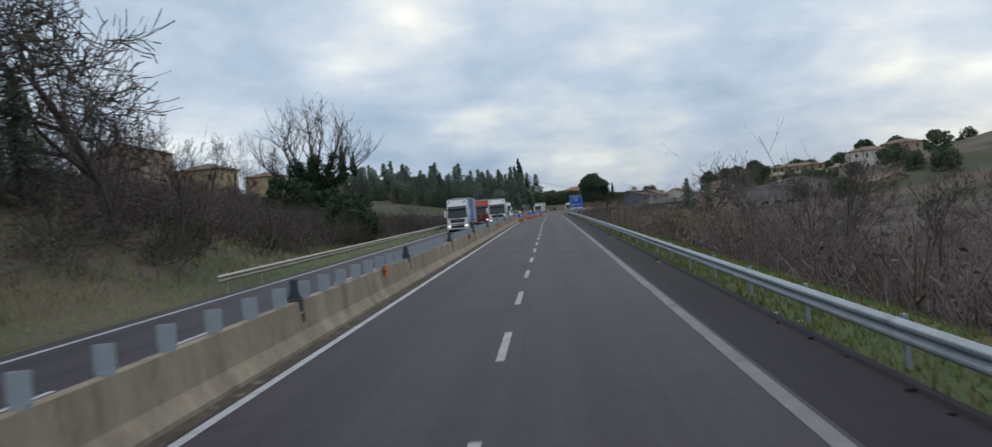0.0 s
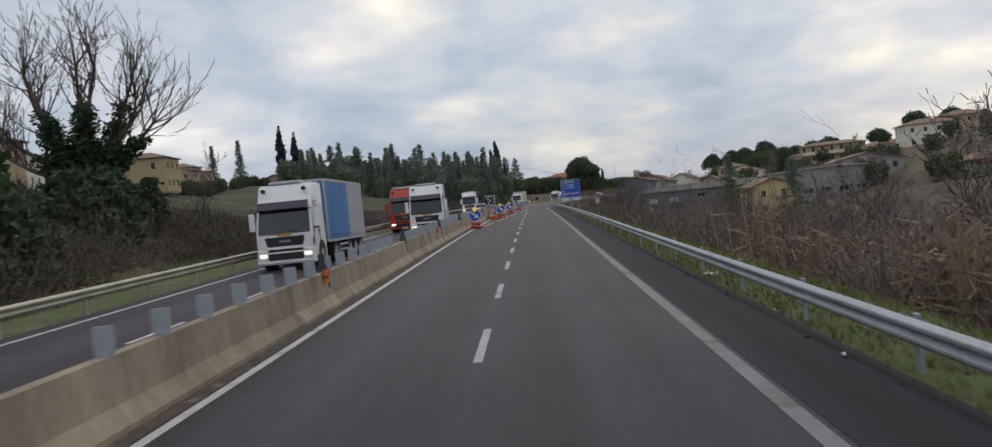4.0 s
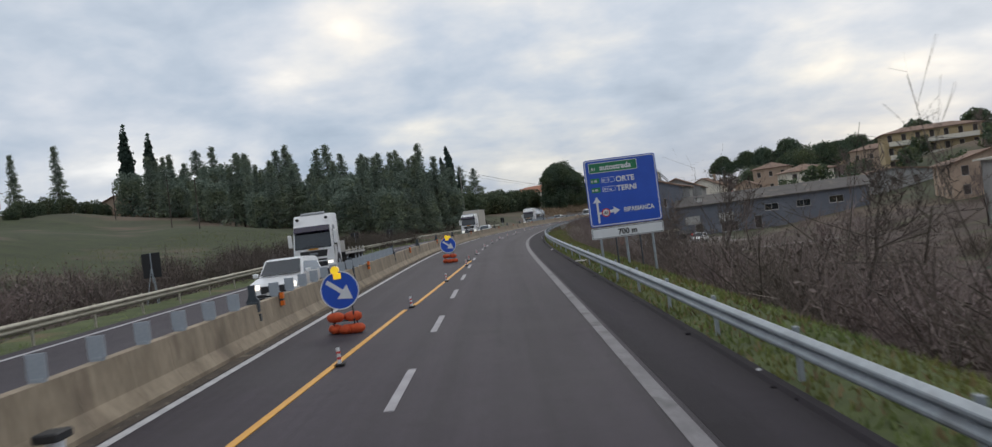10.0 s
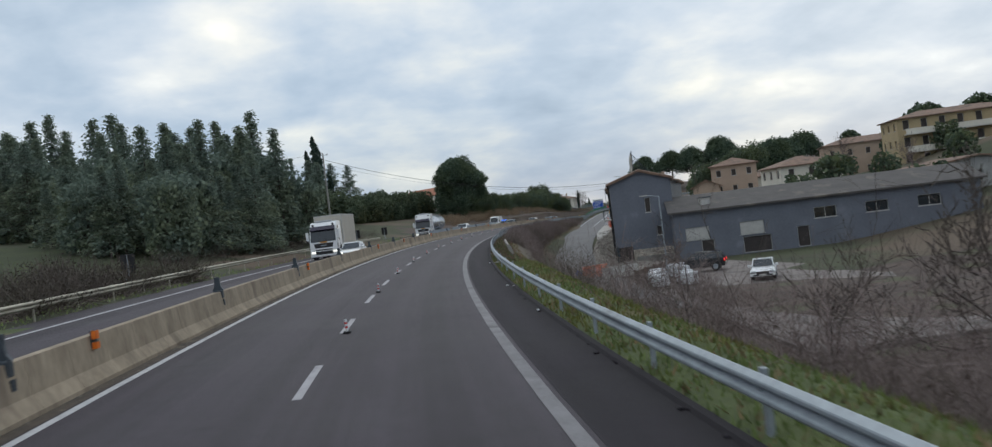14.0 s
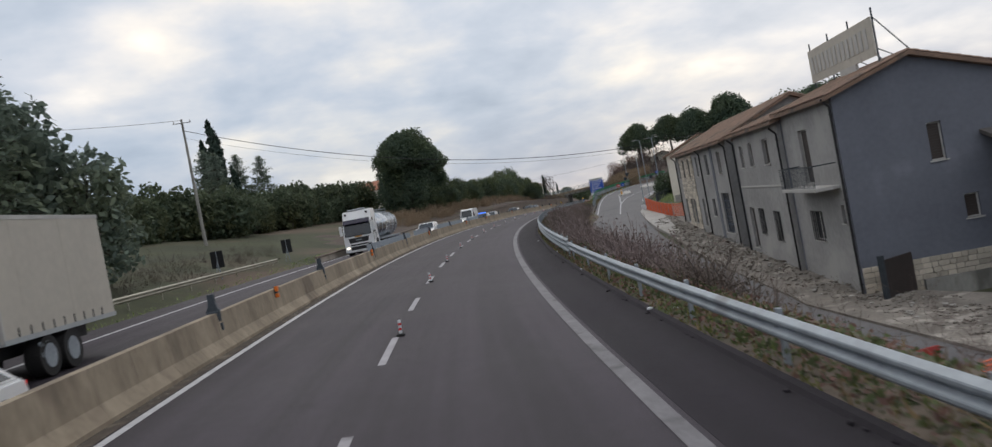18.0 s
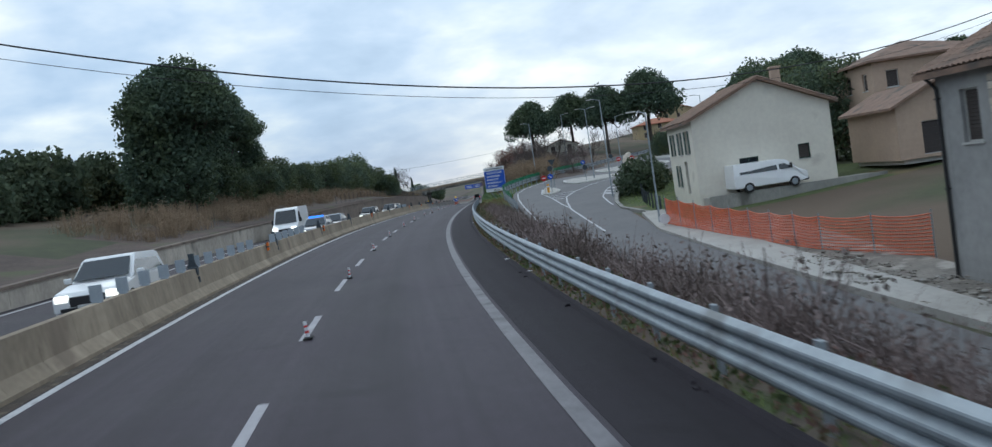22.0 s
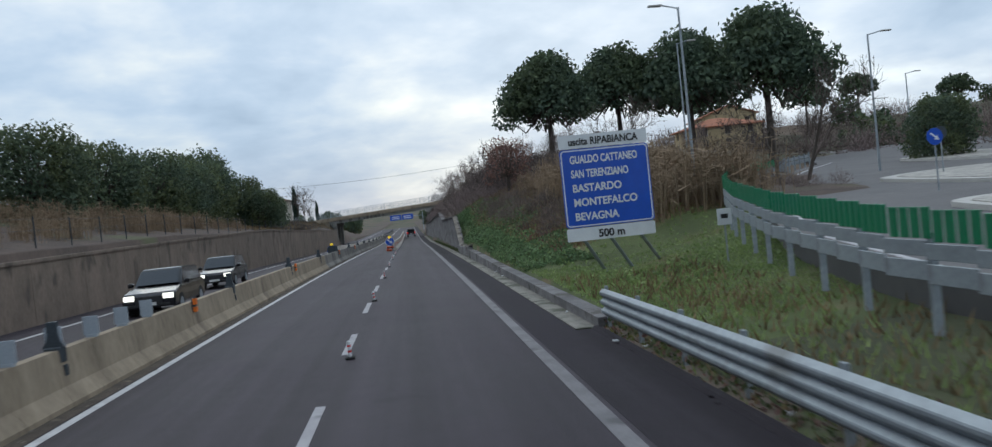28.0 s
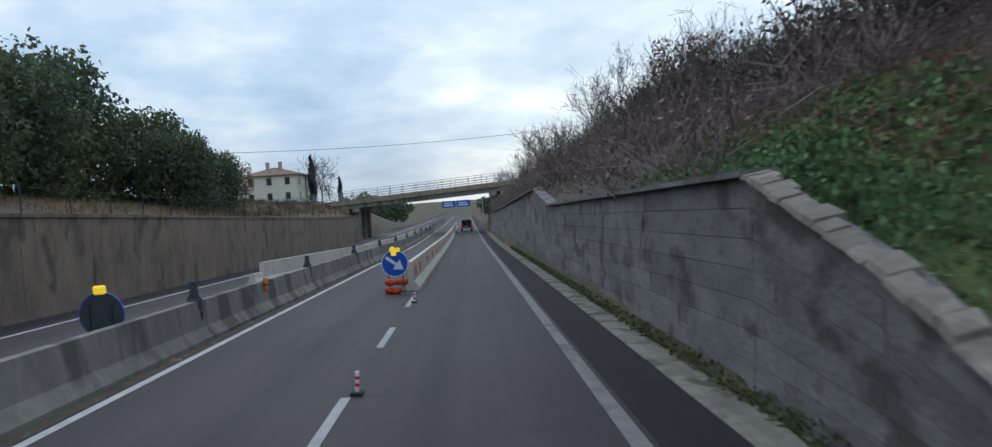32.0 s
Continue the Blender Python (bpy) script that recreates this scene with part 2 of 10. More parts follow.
# ---- the land: cross-sections of the ground, d and height over the road's middle ----
LAND = (
    (-240, (-400, 40), (-120, 26), (-60, 17), (-35, 9), (-22, 3), (-15, 0.3), (-12.2, 0.0), (-11.8, -0.6), (5.05, -0.6), (5.3, -0.1), (6.8, -0.25), (10, -2), (16, -4), (30, -5), (60, -4), (110, 1), (180, 10), (400, 22)),
    (90, (-400, 40), (-120, 26), (-60, 17), (-35, 9), (-22, 3), (-15, 0.2), (-12.2, 0.0), (-11.8, -0.6), (5.05, -0.6), (5.3, -0.1), (6.8, -0.25), (10, -2), (16, -4), (30, -5), (60, -4), (110, 1), (180, 10), (400, 22)),
    (135, (-400, 34), (-120, 23), (-60, 12.5), (-35, 4.5), (-22, 0.8), (-15, -0.3), (-12.2, 0.1), (-11.8, -0.6), (5.05, -0.6), (5.3, -0.1), (6.8, -0.3), (10, -2), (16, -4), (30, -5), (60, -4), (110, 1), (180, 10), (400, 22)),
    (185, (-400, 32), (-120, 21), (-60, 9.5), (-35, 3.4), (-22, 0.2), (-15, -0.2), (-12.2, 0.1), (-11.8, -0.6), (5.05, -0.6), (5.3, -0.1), (6.8, -0.3), (10, -2), (16, -4), (30, -5), (60, -4), (110, 1), (180, 10), (400, 22)),
    (230, (-400, 30), (-120, 14), (-60, 4.5), (-35, 1), (-22, 0), (-15, 0.1), (-12.2, 0.3), (-11.8, -0.6), (5.05, -0.6), (5.3, -0.2), (6.8, -0.35), (10, -2), (16, -4), (30, -5), (60, -4), (110, 4), (180, 14), (400, 26)),
    (300, (-400, 30), (-120, 17), (-60, 7), (-35, 3), (-22, 1.2), (-15, 0.6), (-13.6, 0.5), (-11.8, -0.6), (5.05, -0.7), (5.3, -0.25), (6.8, -0.5), (10, -3), (16, -4.5), (30, -4.6), (60, -3), (110, 8), (180, 21), (400, 34)),
    (363, (-400, 30), (-120, 17), (-60, 8), (-35, 4), (-22, 1.8), (-16, 0.8), (-15.2, 0.6), (-11.8, -0.6), (5.05, -0.8), (5.3, -0.25), (6.8, -0.6), (9.3, -3.4), (11, -4.8), (18, -4.85), (40, -4.7), (70, -0.5), (110, 8), (200, 22), (400, 32)),
    (416, (-400, 26), (-120, 13), (-60, 7), (-35, 5), (-22, 2.4), (-16.5, 1.0), (-12.52, 0.8), (-12.3, -0.6), (-11.8, -0.6), (5.05, -0.8), (5.3, -0.25), (6.8, -0.6), (9.3, -2.6), (11, -3.15), (20, -3.1), (40, -1.2), (70, 3), (150, 16), (400, 30)),
    (456, (-400, 26), (-120, 10), (-60, 6), (-30, 4.0), (-20, 3.0), (-16.5, 2.2), (-12.52, 1.7), (-12.3, -0.6), (-11.8, -0.6), (5.05, -0.8), (5.3, -0.2), (6.8, -0.5), (8.8, -1.4), (12, -1.55), (25, -1.3), (40, -0.3), (80, 4), (150, 13), (400, 28)),
    (482, (-400, 26), (-120, 10), (-60, 7), (-30, 5.0), (-20, 4.0), (-16.5, 3.0), (-12.52, 2.2), (-12.3, -0.6), (-11.8, -0.6), (5.05, -0.8), (5.3, -0.15), (6.8, -0.1), (8.6, 0.05), (13, 0.1), (30, 0.2), (45, 0.5), (60, 1.2), (120, 7), (400, 28)),
    (503, (-400, 26), (-120, 12), (-60, 8), (-30, 5.5), (-20, 4.5), (-16.5, 3.4), (-12.52, 2.7), (-12.3, -0.6), (-11.8, -0.6), (5.05, -0.8), (5.5, 0.2), (8, 0.12), (10, 0.45), (13, 1.0), (30, 1.35), (45, 1.5), (60, 2.0), (120, 8), (400, 28)),
    (511, (-400, 26), (-120, 12), (-60, 8), (-30, 5.5), (-20, 4.6), (-16.5, 3.6), (-12.52, 2.85), (-12.3, -0.6), (-11.8, -0.6), (5.05, -0.8), (5.5, 0.3), (7.2, 1.0), (9, 1.7), (12, 2.2), (17, 2.3), (24, 1.9), (30, 1.8), (45, 1.9), (60, 2.4), (120, 8), (400, 28)),
    (530, (-400, 26), (-120, 12), (-60, 8), (-30, 5.5), (-20, 4.8), (-16.5, 4.0), (-12.52, 3.2), (-12.3, -0.6), (-11.8, -0.6), (5.05, -0.8), (5.5, 0.8), (8, 2.4), (12, 3.4), (17, 3.6), (24, 3.2), (28, 2.85), (50, 2.85), (62, 3.2), (120, 9), (400, 28)),
    (540, (-400, 26), (-120, 12), (-60, 8), (-30, 5.5), (-20, 4.8), (-16.5, 4.0), (-12.52, 3.2), (-12.3, -0.6), (-11.8, -0.6), (5.05, -0.8), (5.5, 0.45), (6.2, 1.2), (8, 2.9), (12, 4.2), (17, 4.6), (24, 4.4), (31, 3.4), (50, 3.35), (62, 3.8), (120, 9), (400, 28)),
    (548, (-400, 26), (-120, 12), (-60, 8), (-30, 5.5), (-20, 4.8), (-16.5, 4.0), (-12.52, 3.2), (-12.3, -0.6), (-11.8, -0.6), (5.05, -0.8), (5.5, 2.4), (8, 3.9), (12, 5.0), (17, 5.5), (26, 5.6), (34, 4.6), (37, 3.85), (56, 3.9), (70, 4.8), (120, 10), (400, 28)),
    (600, (-400, 26), (-120, 12), (-60, 8), (-30, 5.5), (-20, 4.8), (-16.5, 4.0), (-12.52, 3.2), (-12.3, -0.6), (-11.8, -0.6), (5.05, -0.8), (5.5, 3.25), (8, 5.0), (12, 7.2), (17, 9.0), (26, 10.2), (40, 10), (54, 7.6), (60, 6.6), (80, 6.6), (150, 14), (400, 30)),
    (638, (-400, 26), (-120, 12), (-60, 8.5), (-30, 6.6), (-20, 5.4), (-16.5, 4.5), (-12.52, 3.25), (-12.3, -0.6), (-11.8, -0.6), (5.05, -0.8), (5.5, 2.8), (8, 4.6), (12, 7.4), (17, 9.8), (26, 11.3), (40, 12), (70, 12.5), (150, 17), (400, 32)),
    (640, (-400, 26), (-120, 12), (-60, 8.5), (-30, 6.6), (-20, 5.4), (-16.5, 4.5), (-12.95, 3.25), (-12.8, -0.6), (-11.8, -0.6), (5.05, -0.8), (5.5, 2.75), (8, 4.6), (12, 7.4), (17, 9.8), (26, 11.3), (40, 12), (70, 12.5), (150, 17), (400, 32)),
    (652, (-400, 26), (-120, 12), (-60, 8.6), (-30, 6.8), (-20, 5.6), (-16.5, 4.6), (-14.0, 3.3), (-13.85, -0.6), (-11.8, -0.6), (5.05, -0.8), (5.5, 2.5), (8, 4.3), (12, 7.2), (17, 9.8), (26, 11.5), (40, 13), (70, 14), (150, 18), (400, 32)),
    (662, (-400, 26), (-120, 12), (-60, 8.6), (-30, 6.9), (-20, 5.6), (-16.5, 4.4), (-15.1, 3.3), (-14.9, -0.6), (-11.8, -0.6), (5.05, -0.8), (5.5, 2.4), (8, 4.3), (12, 7.2), (17, 9.8), (26, 11.5), (40, 13), (70, 14), (150, 18), (400, 32)),
    (676, (-400, 26), (-120, 12), (-60, 8.6), (-30, 6.9), (-20, 5.4), (-16.5, 3.4), (-14.8, 2.2), (-14.6, -0.6), (-11.8, -0.6), (5.05, -0.8), (5.5, 2.0), (8, 3.8), (12, 6.8), (17, 9.4), (26, 11.2), (40, 13), (70, 14), (150, 18), (400, 32)),
    (700, (-400, 26), (-120, 12), (-60, 8), (-30, 6.9), (-20, 5.2), (-16.5, 2.6), (-12.52, 0.6), (-12.3, -0.6), (-11.8, -0.6), (5.05, -0.8), (5.5, 0.2), (8, 2), (12, 5), (17, 8), (26, 10), (40, 12), (70, 14), (150, 18), (400, 32)),
    (800, (-400, 16), (-120, 6), (-60, 3), (-30, 1), (-20, 0.4), (-16.5, 0.2), (-12.52, 0.2), (-12.3, -0.6), (-11.8, -0.6), (5.05, -0.6), (5.5, -0.1), (8, -0.2), (12, 0), (17, 0.5), (26, 1), (40, 2), (70, 4), (150, 8), (400, 18)),
    (1200, (-400, 20), (-120, 10), (-60, 7), (-30, 5), (-20, 4), (-16.5, 3), (-12.4, 2), (-11.8, 1), (5.05, 1), (5.5, 1), (8, 1.5), (12, 2), (17, 3), (26, 4), (40, 5), (70, 7), (150, 12), (400, 24)),
)
_ls = np.array([row[0] for row in LAND], float)
_ld = [np.array(row[1:], float) for row in LAND]


def land(s, d):
    """The ground's height over the road's middle, s and d arrays."""
    s, d = np.broadcast_arrays(np.asarray(s, float), np.asarray(d, float))
    each = np.stack([np.interp(d, p[:, 0], p[:, 1]) for p in _ld])
    k = np.clip(np.searchsorted(_ls, s) - 1, 0, len(_ls) - 2)
    f = np.clip((s - _ls[k]) / (_ls[k + 1] - _ls[k]), 0, 1)
    f = f * f * (3 - 2 * f)
    low = np.take_along_axis(each, k[None], 0)[0]
    high = np.take_along_axis(each, k[None] + 1, 0)[0]
    bump = np.sin(s * 0.13 + d * 0.21) * 0.5 + np.sin(s * 0.051 - d * 0.083) * 0.9 + np.sin(d * 0.37 + s * 0.31) * 0.2
    room = np.clip((np.abs(d + 3) - 16) / 30, 0, 1)
    room = room * (1 - np.clip(np.minimum(s - 320, 620 - s) / 20, 0, 1) * (d > 0) * np.clip((75 - d) / 15, 0, 1))
    return low * (1 - f) + high * f + bump * room * 0.7


def ground(s, d):
    return float(land(s, d))


def at_ground(s, d, up=0.0):
    return at(s, d, ground(s, d) + up)


# ---- mesh helpers ----
def mesh_of(name, verts, faces, material, smooth=False):
    me = bpy.data.meshes.new(name)
    me.from_pydata([tuple(v) for v in verts], [], faces)
    if material is not None:
        me.materials.append(material)
    if smooth:
        me.polygons.foreach_set("use_smooth", np.ones(len(me.polygons), bool))
    me.update()
    return me


def fast_mesh(name, verts, tris, material, smooth=False):
    """A mesh of many triangles (or quads) from arrays."""
    verts, tris = np.asarray(verts, np.float32), np.asarray(tris, np.int32)
    n = tris.shape[1]
    me = bpy.data.meshes.new(name)
    me.vertices.add(len(verts))
    me.vertices.foreach_set("co", verts.ravel())
    me.loops.add(tris.size)
    me.loops.foreach_set("vertex_index", tris.ravel())
    me.polygons.add(len(tris))
    me.polygons.foreach_set("loop_start", np.arange(0, tris.size, n, dtype=np.int32))
    me.polygons.foreach_set("loop_total", np.full(len(tris), n, np.int32))
    if smooth:
        me.polygons.foreach_set("use_smooth", np.ones(len(tris), bool))
    me.materials.append(material)
    me.update(calc_edges=True)
    me.validate()
    return me


def part(name, bm, material, parent, label="", smooth=False):
    """Links a bmesh as one mesh object under a thing or a part."""
    me = bpy.data.meshes.new(name)
    bm.to_mesh(me)
    bm.free()
    me.materials.append(material)
    if smooth:
        me.polygons.foreach_set("use_smooth", np.ones(len(me.polygons), bool))
    ob = new(name, me)
    ob.parent = parent
    if label:
        ob["label"] = label
    return ob


def part_me(name, me, parent, label="", m=None):
    ob = new(name, me)
    ob.parent = parent
    if m is not None:
        ob.matrix_basis = m
    if label:
        ob["label"] = label
    return ob


def thing(name, m, label, category, group="", kind=""):
    ob = new(name)
    ob.empty_display_size = 0.2
    ob.matrix_basis = m
    return tagged(ob, label, category, group, kind)


def boxes(*items, bevel=0.0):
    """A bmesh of boxes (x0, y0, z0, x1, y1, z1)."""
    bm = bmesh.new()
    for x0, y0, z0, x1, y1, z1 in items:
        m = Matrix.Translation(((x0 + x1) / 2, (y0 + y1) / 2, (z0 + z1) / 2)) @ Matrix.Diagonal((abs(x1 - x0), abs(y1 - y0), abs(z1 - z0), 1))
        bmesh.ops.create_cube(bm, size=1, matrix=m)
    if bevel:
        bmesh.ops.bevel(bm, geom=bm.edges[:], offset=bevel, segments=1, affect="EDGES")
    return bm


def rods(*items, n=8):
    """A bmesh of round bars ((x, y, z), (x, y, z), radius[, end radius])."""
    bm = bmesh.new()
    for a, b, r, *r2 in items:
        a, b = Vector(a), Vector(b)
        q = (b - a).to_track_quat("Z", "Y").to_matrix().to_4x4()
        bmesh.ops.create_cone(bm, cap_ends=True, segments=n, radius1=r, radius2=r2[0] if r2 else r, depth=(b - a).length, matrix=Matrix.Translation((a + b) / 2) @ q)
    return bm


def disc_y(r, y0, y1, n=28, cx=0.0, cz=0.0):
    """A round plate that faces along y."""
    return rods(((cx, y0, cz), (cx, y1, cz), r), n=n)


def slab(points, z0, z1):
    """A bmesh of a flat outline (x, y) between two heights."""
    bm = bmesh.new()
    low = [bm.verts.new((x, y, z0)) for x, y in points]
    high = [bm.verts.new((x, y, z1)) for x, y in points]
    n = len(points)
    bm.faces.new(high)
    bm.faces.new(low[::-1])
    for i in range(n):
        bm.faces.new((low[i], low[(i + 1) % n], high[(i + 1) % n], high[i]))
    bmesh.ops.recalc_face_normals(bm, faces=bm.faces)
    return bm


def plate(points, y0, y1):
    """A bmesh of an upright outline (x, z) between two depths y."""
    bm = slab(points, -y1, -y0)
    for v in bm.verts:
        v.co = (v.co.x, -v.co.z, v.co.y)
    bmesh.ops.recalc_face_normals(bm, faces=bm.faces)
    return bm


def prism_x(points, x0, x1):
    """A bmesh of an outline (y, z) run from x0 to x1."""
    bm = slab(points, x0, x1)
    for v in bm.verts:
        v.co = (v.co.z, v.co.x, v.co.y)
    bmesh.ops.recalc_face_normals(bm, faces=bm.faces)
    return bm


def sweep(name, profile, s0, s1, material, banked=True, step=4.0, parent=None, closed=True, zadd=None, dadd=None, smooth=False):
    """A profile of (d, z) run along the road from s0 to s1."""
    n = max(2, int(round((s1 - s0) / step)) + 1)
    ss, k = np.linspace(s0, s1, n), len(profile)
    pd, pz = np.array([p[0] for p in profile], float), np.array([p[1] for p in profile], float)
    dd = pd[None] + (np.array([dadd(v) for v in ss])[:, None] if dadd else 0) + 0 * ss[:, None]
    zz = pz[None] + (np.array([zadd(v) for v in ss])[:, None] if zadd else 0) + 0 * ss[:, None]
    if banked:
        zz = zz - dd * np.interp(ss, SS, EE)[:, None]
    v = at_np(np.repeat(ss, k), dd.ravel(), zz.ravel())
    faces = []
    for i in range(n - 1):
        for j in range(k if closed else k - 1):
            a, b = i * k + j, i * k + (j + 1) % k
            faces.append((a, b, b + k, a + k))
    if closed:
        faces += [tuple(range(k))[::-1], tuple(range((n - 1) * k, n * k))]
    me = mesh_of(name, v, faces, material, smooth)
    bm = bmesh.new()
    bm.from_mesh(me)
    bmesh.ops.recalc_face_normals(bm, faces=bm.faces)
    bm.to_mesh(me)
    bm.free()
    # across and along the road, in metres
    uv = me.uv_layers.new(name="lane")
    vi = np.empty(len(me.loops), np.int32)
    me.loops.foreach_get("vertex_index", vi)
    uv.data.foreach_set("uv", np.stack([dd.ravel()[vi], np.repeat(ss, k)[vi]], 1).astype(np.float32).ravel())
    ob = new(name, me)
    if parent is not None:
        ob.parent = parent
    return ob


# ---- materials ----
def mat(name, c1, c2=None, scale=4.0, rough=0.8, bump=0.0, bump_scale=40.0, metal=0.0, spots=None, spot_scale=0.6, spot_at=0.55, per_piece=0.0, coat=0.0, stretch=None, rough2=None):
    """Colour that drifts between two tones at two scales, with blotches of a third and a fine relief."""
    m = bpy.data.materials.new(name)
    m.use_nodes = True
    nt = m.node_tree
    b = nt.nodes["Principled BSDF"]
    b.inputs["Roughness"].default_value, b.inputs["Metallic"].default_value = rough, metal
    b.inputs["Coat Weight"].default_value = coat
    c2 = c2 or tuple(v * 0.8 for v in c1)
    co = nt.nodes.new("ShaderNodeTexCoord")
    vec = co.outputs["Object"]
    if stretch:
        mp = nt.nodes.new("ShaderNodeMapping")
        mp.inputs["Scale"].default_value = stretch
        nt.links.new(vec, mp.inputs[0])
        vec = mp.outputs[0]
    big = nt.nodes.new("ShaderNodeTexNoise")
    big.inputs["Scale"].default_value, big.inputs["Detail"].default_value = scale, 6
    fine = nt.nodes.new("ShaderNodeTexNoise")
    fine.inputs["Scale"].default_value, fine.inputs["Detail"].default_value = scale * 9, 3
    for n in (big, fine):
        nt.links.new(vec, n.inputs["Vector"])
    mix = nt.nodes.new("ShaderNodeMixRGB")
    mix.inputs[0].default_value = 0.4
    nt.links.new(big.outputs[0], mix.inputs[1])
    nt.links.new(fine.outputs[0], mix.inputs[2])
    ramp = nt.nodes.new("ShaderNodeValToRGB")
    ramp.color_ramp.elements[0].position, ramp.color_ramp.elements[0].color = 0.36, (*c2, 1)
    ramp.color_ramp.elements[1].position, ramp.color_ramp.elements[1].color = 0.64, (*c1, 1)
    nt.links.new(mix.outputs[0], ramp.inputs[0])
    colour = ramp.outputs[0]
    if spots:
        sp = nt.nodes.new("ShaderNodeTexNoise")
        sp.inputs["Scale"].default_value, sp.inputs["Detail"].default_value = spot_scale, 8
        nt.links.new(vec, sp.inputs["Vector"])
        sr = nt.nodes.new("ShaderNodeValToRGB")
        sr.color_ramp.elements[0].position, sr.color_ramp.elements[1].position = spot_at, spot_at + 0.1
        nt.links.new(sp.outputs[0], sr.inputs[0])
        over = nt.nodes.new("ShaderNodeMixRGB")
        over.inputs[2].default_value = (*spots, 1)
        nt.links.new(sr.outputs[0], over.inputs[0])
        nt.links.new(colour, over.inputs[1])
        colour = over.outputs[0]
    if per_piece:
        info = nt.nodes.new("ShaderNodeObjectInfo")
        hsv = nt.nodes.new("ShaderNodeHueSaturation")
        mr = nt.nodes.new("ShaderNodeMapRange")
        mr.inputs["To Min"].default_value, mr.inputs["To Max"].default_value = 1 - per_piece, 1 + per_piece
        nt.links.new(info.outputs["Random"], mr.inputs[0])
        nt.links.new(mr.outputs[0], hsv.inputs["Value"])
        nt.links.new(colour, hsv.inputs["Color"])
        colour = hsv.outputs[0]
    nt.links.new(colour, b.inputs["Base Color"])
    if rough2 is not None:
        rr = nt.nodes.new("ShaderNodeMapRange")
        rr.inputs["To Min"].default_value, rr.inputs["To Max"].default_value = rough, rough2
        nt.links.new(big.outputs[0], rr.inputs[0])
        nt.links.new(rr.outputs[0], b.inputs["Roughness"])
    if bump:
        rel = nt.nodes.new("ShaderNodeTexNoise")
        rel.inputs["Scale"].default_value, rel.inputs["Detail"].default_value = bump_scale, 4
        nt.links.new(vec, rel.inputs["Vector"])
        bp = nt.nodes.new("ShaderNodeBump")
        bp.inputs["Strength"].default_value, bp.inputs["Distance"].default_value = bump, 0.02
        nt.links.new(rel.outputs[0], bp.inputs["Height"])
        nt.links.new(bp.outputs[0], b.inputs["Normal"])
    return m


def leaf_mat(name, c1, c2, rough=0.7, through=0.0, patch=None, patch_scale=0.07):
    """Foliage: each leaf clump takes a tone of its own."""
    m = bpy.data.materials.new(name)
    m.use_nodes = True
    nt = m.node_tree
    b = nt.nodes["Principled BSDF"]
    b.inputs["Roughness"].default_value = rough
    b.inputs["Specular IOR Level"].default_value = 0.25
    geo = nt.nodes.new("ShaderNodeNewGeometry")
    co = nt.nodes.new("ShaderNodeTexCoord")
    big = nt.nodes.new("ShaderNodeTexNoise")
    big.inputs["Scale"].default_value, big.inputs["Detail"].default_value = 0.7, 3
    nt.links.new(co.outputs["Object"], big.inputs["Vector"])
    mix = nt.nodes.new("ShaderNodeMixRGB")
    mix.inputs[0].default_value = 0.5
    nt.links.new(big.outputs[0], mix.inputs[1])
    nt.links.new(geo.outputs["Random Per Island"], mix.inputs[2])
    ramp = nt.nodes.new("ShaderNodeValToRGB")
    ramp.color_ramp.elements[0].position, ramp.color_ramp.elements[0].color = 0.2, (*c2, 1)
    ramp.color_ramp.elements[1].position, ramp.color_ramp.elements[1].color = 0.8, (*c1, 1)
    nt.links.new(mix.outputs[0], ramp.inputs[0])
    colour = ramp.outputs[0]
    if patch:
        wide = nt.nodes.new("ShaderNodeTexNoise")
        wide.inputs["Scale"].default_value, wide.inputs["Detail"].default_value = patch_scale, 4
        nt.links.new(co.outputs["Object"], wide.inputs["Vector"])
        wr = nt.nodes.new("ShaderNodeValToRGB")
        wr.color_ramp.elements[0].position, wr.color_ramp.elements[1].position = 0.42, 0.60
        nt.links.new(wide.outputs[0], wr.inputs[0])
        tint = nt.nodes.new("ShaderNodeMixRGB")
        tint.blend_type = "MULTIPLY"
        tint.inputs[2].default_value = (*patch, 1)
        nt.links.new(wr.outputs[0], tint.inputs[0])
        nt.links.new(colour, tint.inputs[1])
        colour = tint.outputs[0]
    nt.links.new(colour, b.inputs["Base Color"])
    if through:
        tr = nt.nodes.new("ShaderNodeBsdfTranslucent")
        nt.links.new(colour, tr.inputs[0])
        sh = nt.nodes.new("ShaderNodeMixShader")
        sh.inputs[0].default_value = through
        nt.links.new(b.outputs[0], sh.inputs[1])
        nt.links.new(tr.outputs[0], sh.inputs[2])
        nt.links.new(sh.outputs[0], nt.nodes["Material Output"].inputs[0])
    return m


